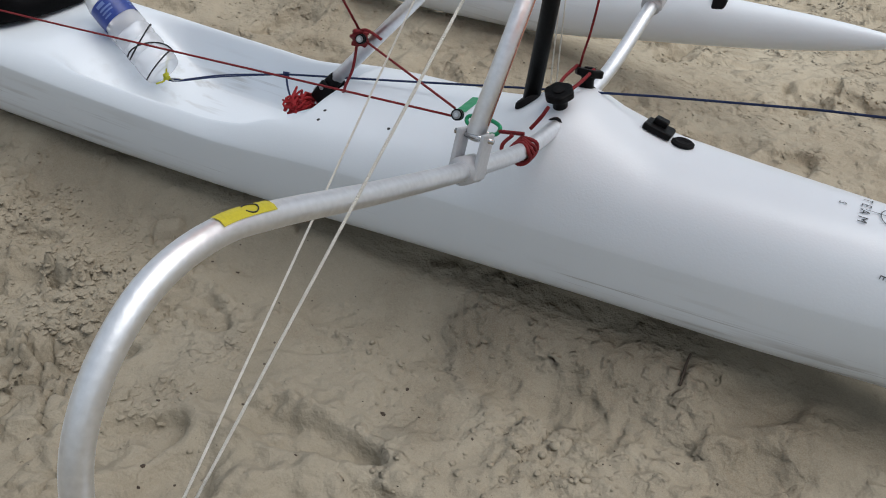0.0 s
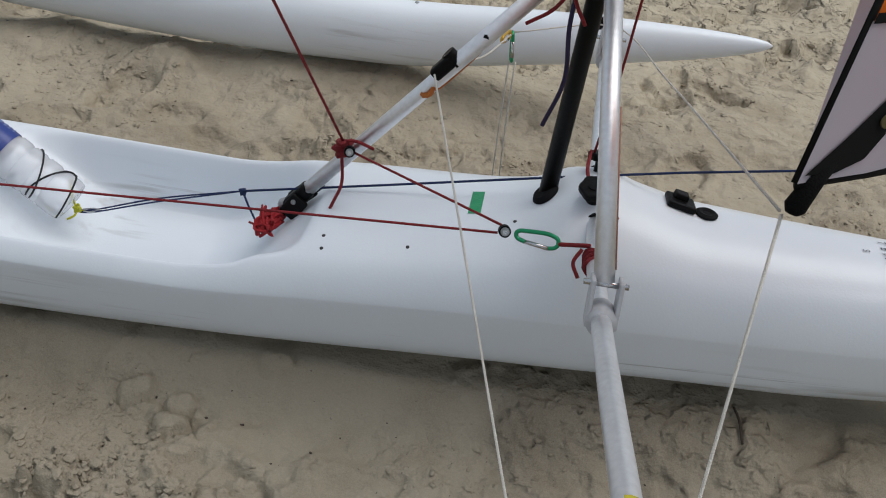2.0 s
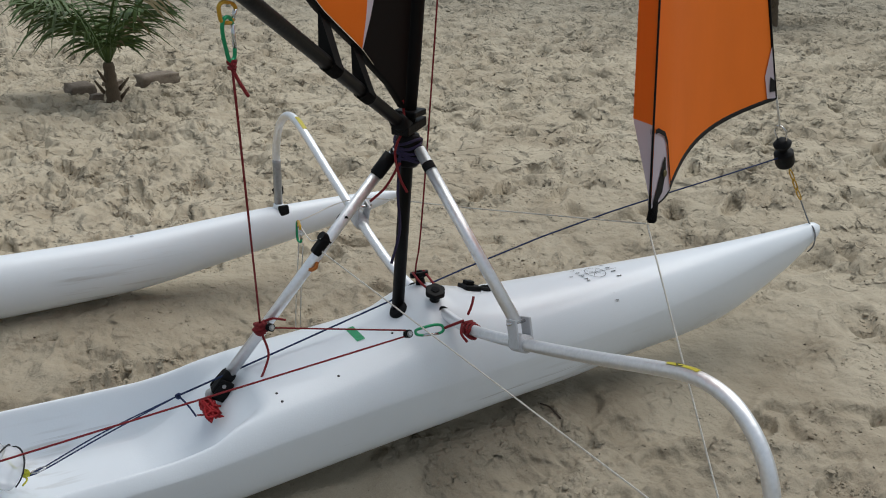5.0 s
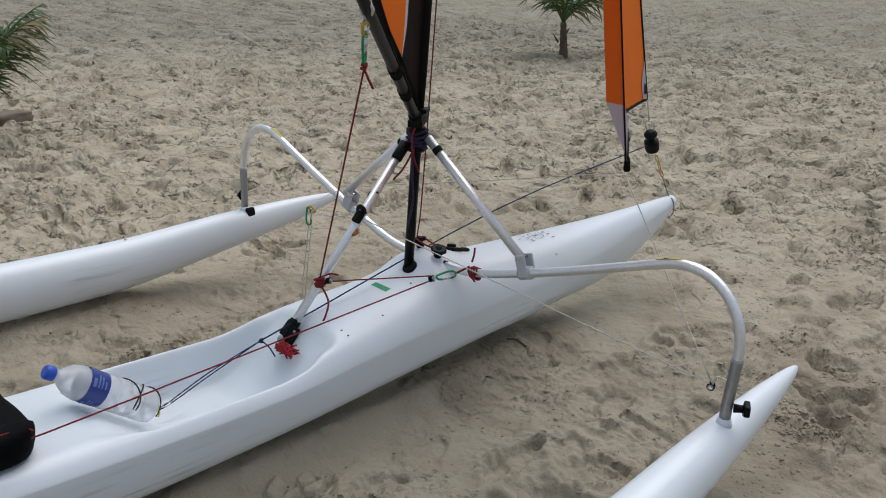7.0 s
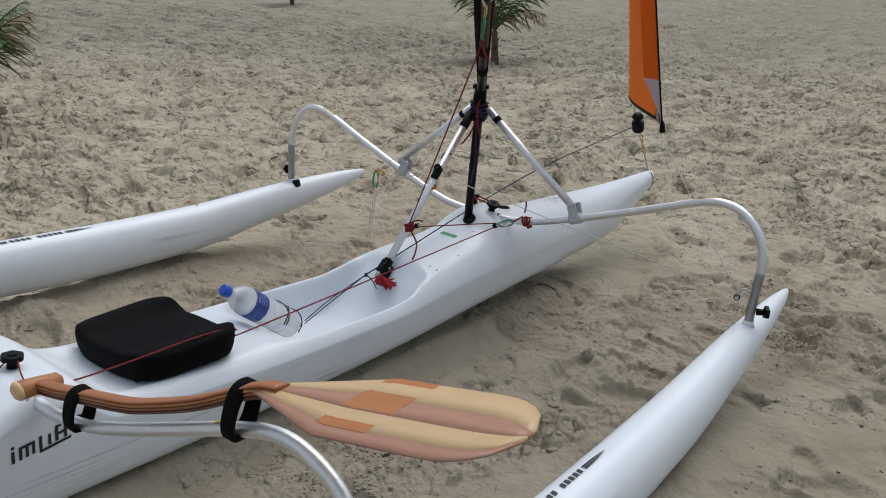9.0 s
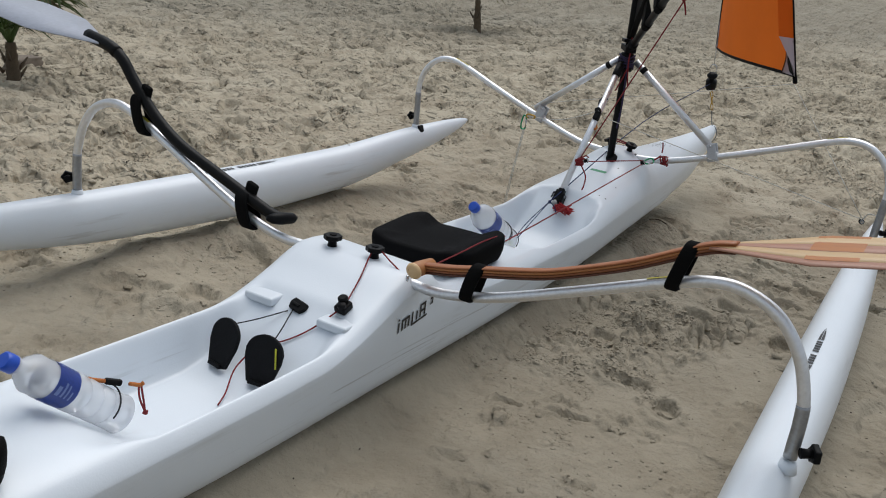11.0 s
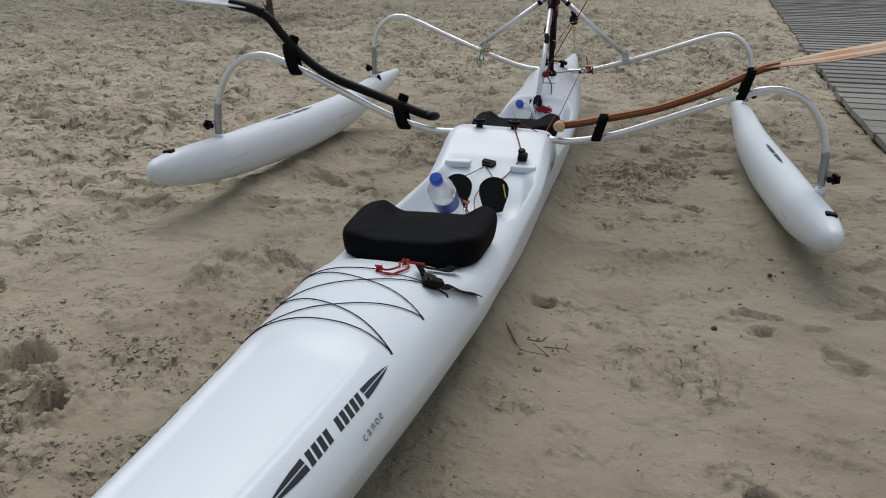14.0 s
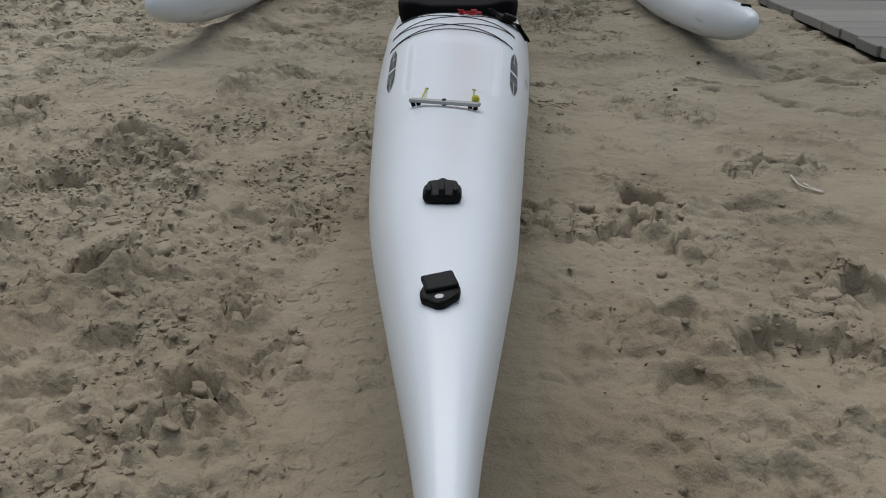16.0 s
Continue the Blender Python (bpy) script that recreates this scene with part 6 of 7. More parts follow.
for a, b in ((ped[0] @ Vector((-0.03, 0.085, -0.005)), deck_spot(-1.955, 0.022, 0.003)), (ped[1] @ Vector((0.01, 0.095, -0.005)), deck_spot(-1.948, 0.012, 0.003))):
    rope("pedal_line", [a, a.lerp(b, 0.5) + Vector((0, 0, -0.003)), b], 0.0016, BUNGEE, "thin dark cord from a foot pedal")
shk = HEEL @ Vector((-1.735, -0.170, 0.362))
s = thing("shackle", Matrix.Translation(shk), "small steel shackle at the rear beam", "shackle")
part("bow", tube(bezier([shk + Vector(q) for q in ((0, 0, 0.014), (-0.012, -0.004, 0.008), (-0.014, -0.006, -0.008), (0, -0.007, -0.018), (0.014, -0.006, -0.008), (0.012, -0.004, 0.008), (0, 0, 0.014))], 4), 0.0034, 8), STEEL, s)
part("wheel", turned([(0.011, -0.004), (0.007, 0), (0.011, 0.004)], 14, along(shk, shk + Vector((0.3, -0.9, 0.3)))), BLACK, s)

# ---- bungee net and strap on the aft deck ----
PORT = [(-3.306, 0.150), (-3.451, 0.146), (-3.589, 0.141)]
STAR = [(-3.294, -0.150), (-3.431, -0.136), (-3.595, -0.124)]


def deck_cord(a, b, sag=0.0, name="bungee_cord", mat=None, radius=0.0012):
    pts = []
    for k in range(19):
        t = k / 18
        x, y = a[0] + (b[0] - a[0]) * t + sag * math.sin(math.pi * t), a[1] + (b[1] - a[1]) * t
        pts.append(deck_spot(x, y, 0.0028))
    return part(name, tube(pts, radius, 7), mat or BUNGEE, None, "", tags=("thin black bungee cord stretched across the aft deck", "bungee cord", "bungee net on the aft deck"))


deck_cord(PORT[0], STAR[1], 0.015)
deck_cord(PORT[1], STAR[0], 0.015)
deck_cord(PORT[1], STAR[2], 0.02)
deck_cord(PORT[2], STAR[1], 0.015)
deck_cord(PORT[2], STAR[2], 0.02)
deck_cord(PORT[0], (-3.290, -0.006), 0.0)
deck_cord((-3.306, -0.018), (-3.306, -0.110), 0.0)
for x, y in PORT + STAR:
    screw(None, deck_pose(x, y, 0.0))
rope("hook_line", [deck_spot(*q) for q in ((-3.296, -0.008, 0.006), (-3.314, -0.022, 0.005), (-3.316, -0.038, 0.004), (-3.284, -0.055, 0.005), (-3.250, -0.058, 0.006), (-3.214, -0.044, 0.009), (-3.190, -0.056, 0.007), (-3.163, -0.068, 0.005))], 0.0023, BRIGHTRED, "bright red cord loop on the aft deck")
rope("hook_line", [deck_spot(*q) for q in ((-3.296, -0.008, 0.006), (-3.302, -0.030, 0.008), (-3.274, -0.044, 0.009), (-3.240, -0.036, 0.010), (-3.214, -0.042, 0.009))], 0.0023, BRIGHTRED, "bright red cord loop on the aft deck")
knot(deck_spot(-3.216, -0.042, 0.009), 0.008, BRIGHTRED, "small red knot on the aft deck", 5, 5)
knot(deck_spot(-3.296, -0.008, 0.006), 0.008, BRIGHTRED, "small red knot on the aft deck", 6, 5)
st = thing("strap_buckle", Matrix.Translation(deck_spot(-3.306, -0.118)), "black buckle with two webbing strap ends", "strap")
part("buckle", block((0.040, 0.030, 0.016), deck_pose(-3.300, -0.112, 0.008, 20), 0.004), BLACK, st)
part("lever", block((0.020, 0.034, 0.012), deck_pose(-3.312, -0.122, 0.019, 35), 0.004), BLACK, st)
for pts in ([(-3.296, -0.102, 0.010), (-3.283, -0.092, 0.018), (-3.264, -0.083, 0.018), (-3.245, -0.088, 0.012), (-3.215, -0.100, 0.008), (-3.184, -0.121, 0.008), (-3.160, -0.130, 0.016), (-3.136, -0.136, 0.014)], [(-3.306, -0.128, 0.008), (-3.293, -0.140, 0.008), (-3.270, -0.150, 0.014), (-3.250, -0.156, 0.010), (-3.226, -0.165, 0.008), (-3.204, -0.173, 0.010), (-3.170, -0.181, 0.012), (-3.142, -0.188, 0.014)]):
    part("webbing", tube(bezier([deck_spot(*q) for q in pts], 5), 0.0095, 8, 0.12, up=(0.25, -0.35, 1.0)), WEBBING, st, "black webbing end")
rope("cord_end", [deck_spot(-3.306, -0.124, 0.005), deck_spot(-3.300, -0.138, 0.004), deck_spot(-3.293, -0.150, 0.003)], 0.0016, BUNGEE, "short black cord end on the deck")

# ---- seats ----


def seat_pad(x0, label):
    """A dished foam seat: raised flanks, a front lip that dips in the middle, a rounded rear."""
    a, b, thick, n = 0.143, 0.170, 0.058, 36
    verts, faces, index = [], [], {}

    def plan(u, v):
        """Rings of rounded squares, wider in front, bulged at the rear."""
        ring = max(abs(u), abs(v))
        if ring == 0:
            return 0.0, 0.0
        t = math.atan2(v, u)
        c, s = math.cos(t), math.sin(t)
        f = ring / (abs(c) ** 5.0 + abs(s) ** 5.0) ** (1 / 5.0)
        x, y = f * c, f * s
        return a * x + 0.016 * x * (1 - y * y), b * y * (1.0 + 0.03 * x)

    def top(u, v):
        border = float(step(0.42, 0.82, abs(v)))
        flank = 0.019 * border * (0.70 + 0.30 * u)
        lip = -0.014 * max(0.0, u) ** 2 * (1 - border) + 0.007 * max(0.0, -u) ** 3
        edge = max(abs(u), abs(v))
        return thick + flank + lip - 0.007 * max(0.0, (edge - 0.90) / 0.10) ** 2.0

    def spread(k):
        t = 2 * k / n - 1
        return math.sin(t * math.pi / 2) * 0.35 + t * 0.65

    for i in range(n + 1):
        for j in range(n + 1):
            u, v = spread(i), spread(j)
            x, y = plan(u, v)
            index[i, j] = len(verts)
            verts.append((x, y, top(u, v)))
    faces += [(index[i, j], index[i + 1, j], index[i + 1, j + 1], index[i, j + 1]) for i in range(n) for j in range(n)]
    rim = [(i, 0) for i in range(n)] + [(n, j) for j in range(n)] + [(i, n) for i in range(n, 0, -1)] + [(0, j) for j in range(n, 0, -1)]
    last = [index[k] for k in rim]
    for grow, share in ((1.012, 0.86), (1.012, 0.70), (1.0, 0.40), (0.975, 0.16), (0.955, 0.03), (0.93, 0.0)):
        ring = []
        for k in rim:
            x, y, z = verts[index[k]]
            ring.append(len(verts))
            verts.append((x * grow, y * grow, z * share))
        m = len(rim)
        faces += [(last[q], ring[q], ring[(q + 1) % m], last[(q + 1) % m]) for q in range(m)]
        last = ring
    faces.append(tuple(last))
    m = HEEL @ Matrix.Translation((x0, 0, 0.283)) @ Matrix.Rotation(radians(-1.0), 4, "Y") @ Matrix.Rotation(radians(-2.2), 4, "X")
    s = thing("seat_pad", m, label, "seat", "seats of the canoe")
    me = mesh(verts, faces)
    bm = bmesh.new()
    bm.from_mesh(me)
    bmesh.ops.recalc_face_normals(bm, faces=bm.faces[:])
    bm.to_mesh(me)
    bm.free()
    part("cushion", me, NEOPRENE, s, local=True)
    part("base", block((0.25, 0.24, 0.010), m @ Matrix.Translation((-0.012, 0, 0.002)), 0.003), BLACK, s)
    return s


seat_pad(-1.324, "black dished foam seat pad in the front cockpit")
seat_pad(-2.918, "black dished foam seat pad in the rear cockpit")

# ---- water bottles ----


def water_bottle(base, cap, label, spin=0.0, R=0.046):
    """A large clear water bottle: petaloid foot, waisted body, shoulder, neck, cap and printed label."""
    m = along(base, cap, spin)
    L = (Vector(cap) - Vector(base)).length
    b = thing("water_bottle", m, label, "bottle", "water bottles in the footwells")
    k = L / 0.31
    prof = [(0.012, 0.006), (0.026, 0.0), (0.040, 0.004), (R, 0.016), (R, 0.050), (R - 0.003, 0.055), (R, 0.062), (R, 0.085), (R - 0.003, 0.090), (R, 0.097), (R, 0.120), (R - 0.003, 0.125), (R, 0.132), (R, 0.152), (R - 0.002, 0.156), (R - 0.002, 0.218), (R, 0.222), (R - 0.002, 0.232), (0.036, 0.252), (0.023, 0.273), (0.0145, 0.283), (0.0145, 0.292), (0.0175, 0.293), (0.0175, 0.296), (0.0135, 0.297), (0.0135, 0.308)]
    body = turned([(r, z * k) for r, z in prof], 32)
    part("body", body, CLEAR, b, "clear ribbed plastic body", local=True)
    part("cap", turned([(0.0165, 0.294 * k), (0.0172, 0.300 * k), (0.0172, 0.316 * k), (0.014, 0.320 * k), (0.004, 0.3205 * k)], 24), CAPBLUE, b, "blue screw cap", local=True)
    wrap = [((R - 0.0005) * math.cos(q * math.pi / 16), (R - 0.0005) * math.sin(q * math.pi / 16), h * k) for h in (0.160, 0.216) for q in range(32)]
    lab = part("label", mesh(wrap, [(q, (q + 1) % 32, 32 + (q + 1) % 32, 32 + q) for q in range(32)]), LABEL, b, "dark blue wrap label", local=True)
    for a0 in (0.3, 1.9, 3.4, 5.0):
        for z0, h, w in ((0.200, 0.009, 0.5), (0.190, 0.005, 0.75), (0.181, 0.004, 0.7), (0.171, 0.004, 0.45)):
            aa = [a0 + w * q / 5 for q in range(6)]
            v = [((R + 0.0002) * math.cos(a), (R + 0.0002) * math.sin(a), (z0 + e) * k) for e in (0, h) for a in aa]
            part("print_bar", mesh(v, [(q, q + 1, q + 7, q + 6) for q in range(5)]), PRINT, lab, local=True)
    return b


water_bottle((-0.858, -0.004, 0.220), (-1.088, 0.013, 0.381), "clear water bottle with blue cap lying before the front seat", 0.0, 0.0425)
water_bottle((-2.458, -0.003, 0.212), (-2.674, 0.013, 0.396), "clear water bottle with blue cap lying before the rear seat", 0.9, 0.0375)

# cords that hold the bottles down
def hoop(f, lean, mat, base, cap, label, name="holding_line", radius=0.0017):
    """A cord over the bottle at a share of its length, from floor to floor."""
    B, C = Vector(base), Vector(cap)
    ax = (C - B).normalized()
    c = B.lerp(C, f)
    sd = Vector((0, 1, 0))
    nrm = ax.cross(sd).normalized()
    if nrm.z < 0:
        nrm = -nrm
    pts = []
    for k in range(11):
        a = math.pi * (1.08 - 1.16 * k / 10)
        pts.append(c + sd * (0.0445 * math.cos(a)) + nrm * (0.0445 * math.sin(a)) + ax * (lean * math.cos(a)))
    return rope(name, pts, radius, mat, label, "cord", 2)


b0, b1 = (-0.858, -0.004, 0.220), (-1.088, 0.013, 0.381)
for f, lean in ((0.30, 0.022), (0.17, -0.024), (0.06, 0.012)):
    hoop(f, lean, BUNGEE, b0, b1, "thin black cord over a water bottle")
knot(YK + Vector((0.004, -0.004, 0.004)), 0.008, YELLOWCORD, "yellow cord knot at the bottle foot", 9, 6)
rope("yellow_tail", [YK, YK + Vector((-0.02, 0.025, 0.018)), YK + Vector((-0.03, 0.045, 0.03))], 0.002, YELLOWCORD, "short yellow cord end")
rope("yellow_tail", [YK, YK + Vector((0.004, -0.014, -0.004)), YK + Vector((-0.006, -0.026, -0.008))], 0.002, YELLOWCORD, "short yellow cord end")
rope("thin_link", [YK + Vector((0.05, 0, 0.006)), YK + Vector((0.03, 0.006, 0.002)), YK + Vector((0.012, 0, 0)), YK + Vector((0.03, -0.006, 0.002)), YK + Vector((0.05, 0, 0.006))], 0.0016, STEEL, "small steel link in the cord", "link")
P = [Vector(q) for q in ((-2.512, 0.000, 0.306), (-2.478, -0.011, 0.293), (-2.448, -0.020, 0.281), (-2.428, -0.026, 0.273))]
rope("clip_line", [P[0] + Vector((-0.012, 0.004, 0.006)), P[0], P[1]], 0.0042, ORANGECORD, "orange cord end with a clip over a bottle")
part("cord_clip", block((0.012, 0.012, 0.034), along(P[1], P[2]), 0.003), BLACK, None, "", tags=("small black cord clip over a bottle", "clip"))
rope("clip_line", [P[2], P[3], P[3] + Vector((0.006, -0.004, 0.004))], 0.0042, ORANGECORD, "short orange cord end at a clip")
RE = Vector((-2.412, -0.022, 0.205))
for k in (-1, 1):
    rope("clip_line", [P[3] + Vector((0.003 * k, 0, 0)), P[3].lerp(RE, 0.5) + Vector((0.004 * k, 0.003, 0.0)), RE], 0.0022, RED, "red cord from a clip to the floor")
knot(RE, 0.006, RED, "small red knot on the cockpit floor", 2, 4)
hoop(0.20, 0.006, BUNGEE, (-2.458, -0.003, 0.212), (-2.674, 0.013, 0.396), "thin black cord over a water bottle")

# ---- paddles lashed on the rear beams ----


def strap(y, z, half, x=-1.738, tall=0.050, tab=None):
    """A black hook-and-loop strap round the shaft and the beam."""
    ob = thing("paddle_strap", Matrix.Translation((x, y, z)), "black padded strap holding a paddle to the beam", "strap", "paddle straps")
    loop = [(x + 0.027 * math.copysign(abs(math.cos(a)) ** 0.7, math.cos(a)), z + tall * math.copysign(abs(math.sin(a)) ** 0.8, math.sin(a))) for a in np.linspace(0, 2 * math.pi, 33)[:-1]]
    verts, faces, n = [], [], 32
    for yy, g in ((y - half, 0.94), (y - half + 0.004, 1.0), (y + half - 0.004, 1.0), (y + half, 0.94)):
        verts += [(x + (px - x) * g, yy + 0.25 * (pz - z) * math.copysign(1, -y) * -1, z + (pz - z) * g) for px, pz in loop]
    for k in range(3):
        for i in range(n):
            faces.append((k * n + i, k * n + (i + 1) % n, (k + 1) * n + (i + 1) % n, (k + 1) * n + i))
    inner = len(verts)
    verts += [(x + (vx - x) * 0.8, vy, z + (vz - z) * 0.84) for vx, vy, vz in verts]
    for k in range(3):
        for i in range(n):
            faces.append((inner + k * n + i, inner + (k + 1) * n + i, inner + (k + 1) * n + (i + 1) % n, inner + k * n + (i + 1) % n))
    for i in range(n):
        j = (i + 1) % n
        faces += [(i, inner + i, inner + j, j), (3 * n + i, 3 * n + j, inner + 3 * n + j, inner + 3 * n + i)]
    part("loop", mesh(verts, faces), WEBBING, ob)
    if tab:
        part("tab", block((0.018, half * 1.7, 0.040), Matrix.Translation((x + 0.012, y, z + tall + 0.008)) @ Matrix.Rotation(radians(18), 4, "X"), 0.006, 2), WEBBING, ob)
    return ob


strap(-0.366, 0.402, 0.017)
strap(-0.842, 0.576, 0.015, tall=0.056)
strap(0.362, 0.408, 0.022, tab=True)
strap(0.786, 0.598, 0.021, tall=0.058, tab=True)

wood = thing("paddle", Matrix.Translation((-1.74, -0.24, 0.405)), "laminated wooden paddle strapped to the rear beam", "paddle", "paddles on the rear beams")
W = bezier([(-1.742, -0.222, 0.402), (-1.742, -0.300, 0.416), (-1.740, -0.373, 0.433), (-1.740, -0.524, 0.469), (-1.740, -0.607, 0.497), (-1.741, -0.735, 0.550), (-1.742, -0.833, 0.601), (-1.742, -0.893, 0.630), (-1.742, -0.94, 0.642)], 4)
for k, (mat, lo) in enumerate(((WOODBROWN, -0.0105), (WOODRED, -0.0035), (WOODAMBER, 0.0035), (WOODRED, 0.0105))):
    part("shaft_strip", tube([p + Vector((0, 0, lo * 0.9)) for p in W], 0.0145, 10, 0.30, up=(0, 0.001, 1)), mat, wood, "bent laminated strip of the shaft")
grip = part("grip", tube([(-1.792, -0.226, 0.404), (-1.784, -0.224, 0.405), (-1.742, -0.222, 0.402), (-1.704, -0.224, 0.399), (-1.694, -0.226, 0.398)], [0.012, 0.020, 0.019, 0.019, 0.010], 16, 0.9), WOODAMBER, wood, "amber wooden T grip")
part("grip_ring", tube([(-1.7935, -0.226, 0.404), (-1.7885, -0.2255, 0.4045), (-1.7835, -0.225, 0.405)], [0.0155, 0.0205, 0.0215], 16, 0.9), WOODPALE, grip, "pale end ring of the grip")


def blade(y0, y1, z0, z1, half_w, lo, hi, rise=0.0, thick=0.006, sections=26):
    """A strip of a paddle blade between two shares of its width."""
    verts, faces = [], []
    for k in range(sections + 1):
        t = k / sections
        y, z = y0 + (y1 - y0) * t, z0 + (z1 - z0) * t + rise * math.sin(math.pi * t)
        full = max(0.016, half_w * min(1.0, (0.16 + 2.0 * t) if t < 0.42 else 1.0) * math.sqrt(max(0.0004, 1 - max(0, (t - 0.78) / 0.22) ** 2.4)))
        for s in (lo, (lo + hi) / 2, hi):
            th = thick * (1 - 0.75 * s * s) * (1 - 0.4 * t)
            verts += [(-1.742 + full * s, y, z + th + 0.10 * full * s), (-1.742 + full * s, y, z - th + 0.10 * full * s)]
    n = 6
    for k in range(sections):
        b = k * n
        c = b + n
        faces += [(b, b + 2, c + 2, c), (b + 2, b + 4, c + 4, c + 2), (b + 1, c + 1, c + 3, b + 3), (b + 3, c + 3, c + 5, b + 5), (b, c, c + 1, b + 1), (b + 4, b + 5, c + 5, c + 4)]
    faces += [(0, 1, 3, 2), (2, 3, 5, 4), (len(verts) - 6, len(verts) - 4, len(verts) - 3, len(verts) - 5), (len(verts) - 4, len(verts) - 2, len(verts) - 1, len(verts) - 3)]
    return mesh(verts, faces)


for mat, lo, hi in ((WOODPALE, 0.30, 1.0), (WOODPINK, -0.20, 0.30), (WOODPALE, -0.70, -0.20), (WOODPINK, -1.0, -0.70)):
    part("blade_strip", blade(-0.89, -1.360, 0.632, 0.735, 0.088, lo, hi), mat, wood, "varnished strip of the blade")
band = blade(-0.89, -1.360, 0.632, 0.735, 0.0895, -0.72, 1.0, 0, 0.0068)
middle = {p.index: p.center for p in band.polygons if -1.155 < p.center.y < -1.075 and abs(p.normal.z) > 0.2}
above = {q: [i for i in middle if (band.polygons[i].normal.z > 0) == q] for q in (True, False)}
bandfaces = max(above.values(), key=lambda own: sum(middle[i].z for i in own) / max(len(own), 1))
used = sorted({v for i in bandfaces for v in band.polygons[i].vertices})
part("blade_band", mesh([band.vertices[v].co[:] for v in used], [tuple(used.index(v) for v in band.polygons[i].vertices) for i in bandfaces]), WOODDARK, wood, "amber cross band of the blade")

black = thing("paddle", Matrix.Translation((-1.72, 0.27, 0.41)), "black paddle with a pale grey blade strapped to the beam", "paddle", "paddles on the rear beams")
S = bezier([(-1.728, 0.255, 0.410), (-1.735, 0.296, 0.422), (-1.735, 0.473, 0.482), (-1.735, 0.636, 0.540), (-1.735, 0.742, 0.606), (-1.735, 0.828, 0.689), (-1.735, 0.878, 0.746), (-1.735, 0.936, 0.776), (-1.735, 1.03, 0.795)], 5)
part("shaft", tube(S, 0.0165, 14), CARBON, black, "bent black carbon shaft")
part("grip", tube([(-1.770, 0.262, 0.416), (-1.755, 0.256, 0.413), (-1.728, 0.248, 0.410), (-1.690, 0.243, 0.405), (-1.672, 0.246, 0.402)], [0.007, 0.014, 0.017, 0.015, 0.007], 12), BLACK, black, "black T grip")
part("blade", moved(blade(-0.96, -1.46, 0.782, 0.852, 0.105, -1.0, 1.0), Matrix.Diagonal((1, -1, 1, 1))), BLADEGREY, black, "pale grey blade")
part("collar", tube(S[-9:], 0.0185, 14), CARBON, black, "black collar of the blade")

# ---- palms and stones behind the boat ----


def leaflet_blade(p, along_dir, across, length, width, droop):
    """A narrow folded leaflet as a short strip that hangs down towards its tip."""
    out = []
    for t, w in ((0, 0.4), (0.35, 1.0), (0.7, 0.7), (1.0, 0.05)):
        c = p + along_dir * (length * t) + Vector((0, 0, -droop * t * t))
        out += [c - across * (width * w), c + across * (width * w)]
    return out


def coconut_palm(where, trunk_h, fronds, reach, seed, label):
    r = random.Random(seed)
    base = Vector((where[0], where[1], ground_at(*where) - 0.03))
    tree = thing("palm_tree", Matrix.Translation(base), label, "palm", "young palms on the beach")
    lean = Vector((r.uniform(-0.08, 0.08), r.uniform(-0.08, 0.08), 1))
    pts, rad = [], []
    for k in range(13):
        t = k / 12
        pts.append(base + lean * (trunk_h * t))
        rad.append((0.052 - 0.020 * t) * (1.12 if k % 2 else 0.96) * (1.25 if k == 0 else 1))
    part("trunk", tube(pts, rad, 12), TRUNK, tree, "short ringed brown trunk")
    top = pts[-1]
    for k in range(5):
        a = r.uniform(0, 6.28)
        q = top + Vector((0.05 * math.cos(a), 0.05 * math.sin(a), -r.uniform(0.1, trunk_h * 0.8)))
        part("leaf_stub", tube([q, q + Vector((0.07 * math.cos(a), 0.07 * math.sin(a), 0.08))], [0.014, 0.006], 6), TRUNK, tree)
    for k in range(fronds):
        a = 6.283 * k / fronds + r.uniform(-0.25, 0.25)
        rise = r.uniform(1.00, 1.50)
        length = reach * r.uniform(0.8, 1.1)
        flat = Vector((math.cos(a), math.sin(a), 0))
        r_droop = r.uniform(0.25, 0.60)
        line = []
        for q in range(17):
            t = q / 16
            line.append(top + flat * (length * (t * 0.9 * math.cos(rise * 0.8) + 0.12 * t * t)) + Vector((0, 0, length * (math.sin(rise) * t - r_droop * t**2.0))))
        f = part("frond", tube(line, [0.016 * (1 - 0.8 * q / 16) for q in range(17)], 6), LEAF, tree, "arching green frond")
        verts, faces = [], []
        sidev = Vector((-flat.y, flat.x, 0))
        for q in range(2, 17):
            for half in (0.0, 0.5):
                if r.random() < 0.22:
                    continue
                u = min(q + half, 16)
                i = int(min(u, 15))
                p = line[i].lerp(line[min(i + 1, 16)], u - i)
                tang = (line[min(i + 1, 16)] - line[i]).normalized() if i < 16 else flat
                for s in (-1, 1):
                    size = reach * 0.38 * math.sin(math.pi * min(0.97, 0.12 + 0.86 * u / 16)) * r.uniform(0.8, 1.1)
                    dirv = (tang * 0.70 + sidev * (s * 0.75) + Vector((0, 0, r.uniform(-0.60, 0.10)))).normalized()
                    quad = leaflet_blade(p, dirv, tang.cross(dirv).cross(dirv).normalized(), size, 0.010, size * r.uniform(0.15, 0.55))
                    n = len(verts)
                    verts += quad
                    faces += [(n, n + 1, n + 3, n + 2), (n + 2, n + 3, n + 5, n + 4), (n + 4, n + 5, n + 7, n + 6)]
        part("leaf_blade", mesh(verts, faces), DRYLEAF if k == fronds - 1 else LEAF, f, "narrow leaflets of the frond")
    return tree


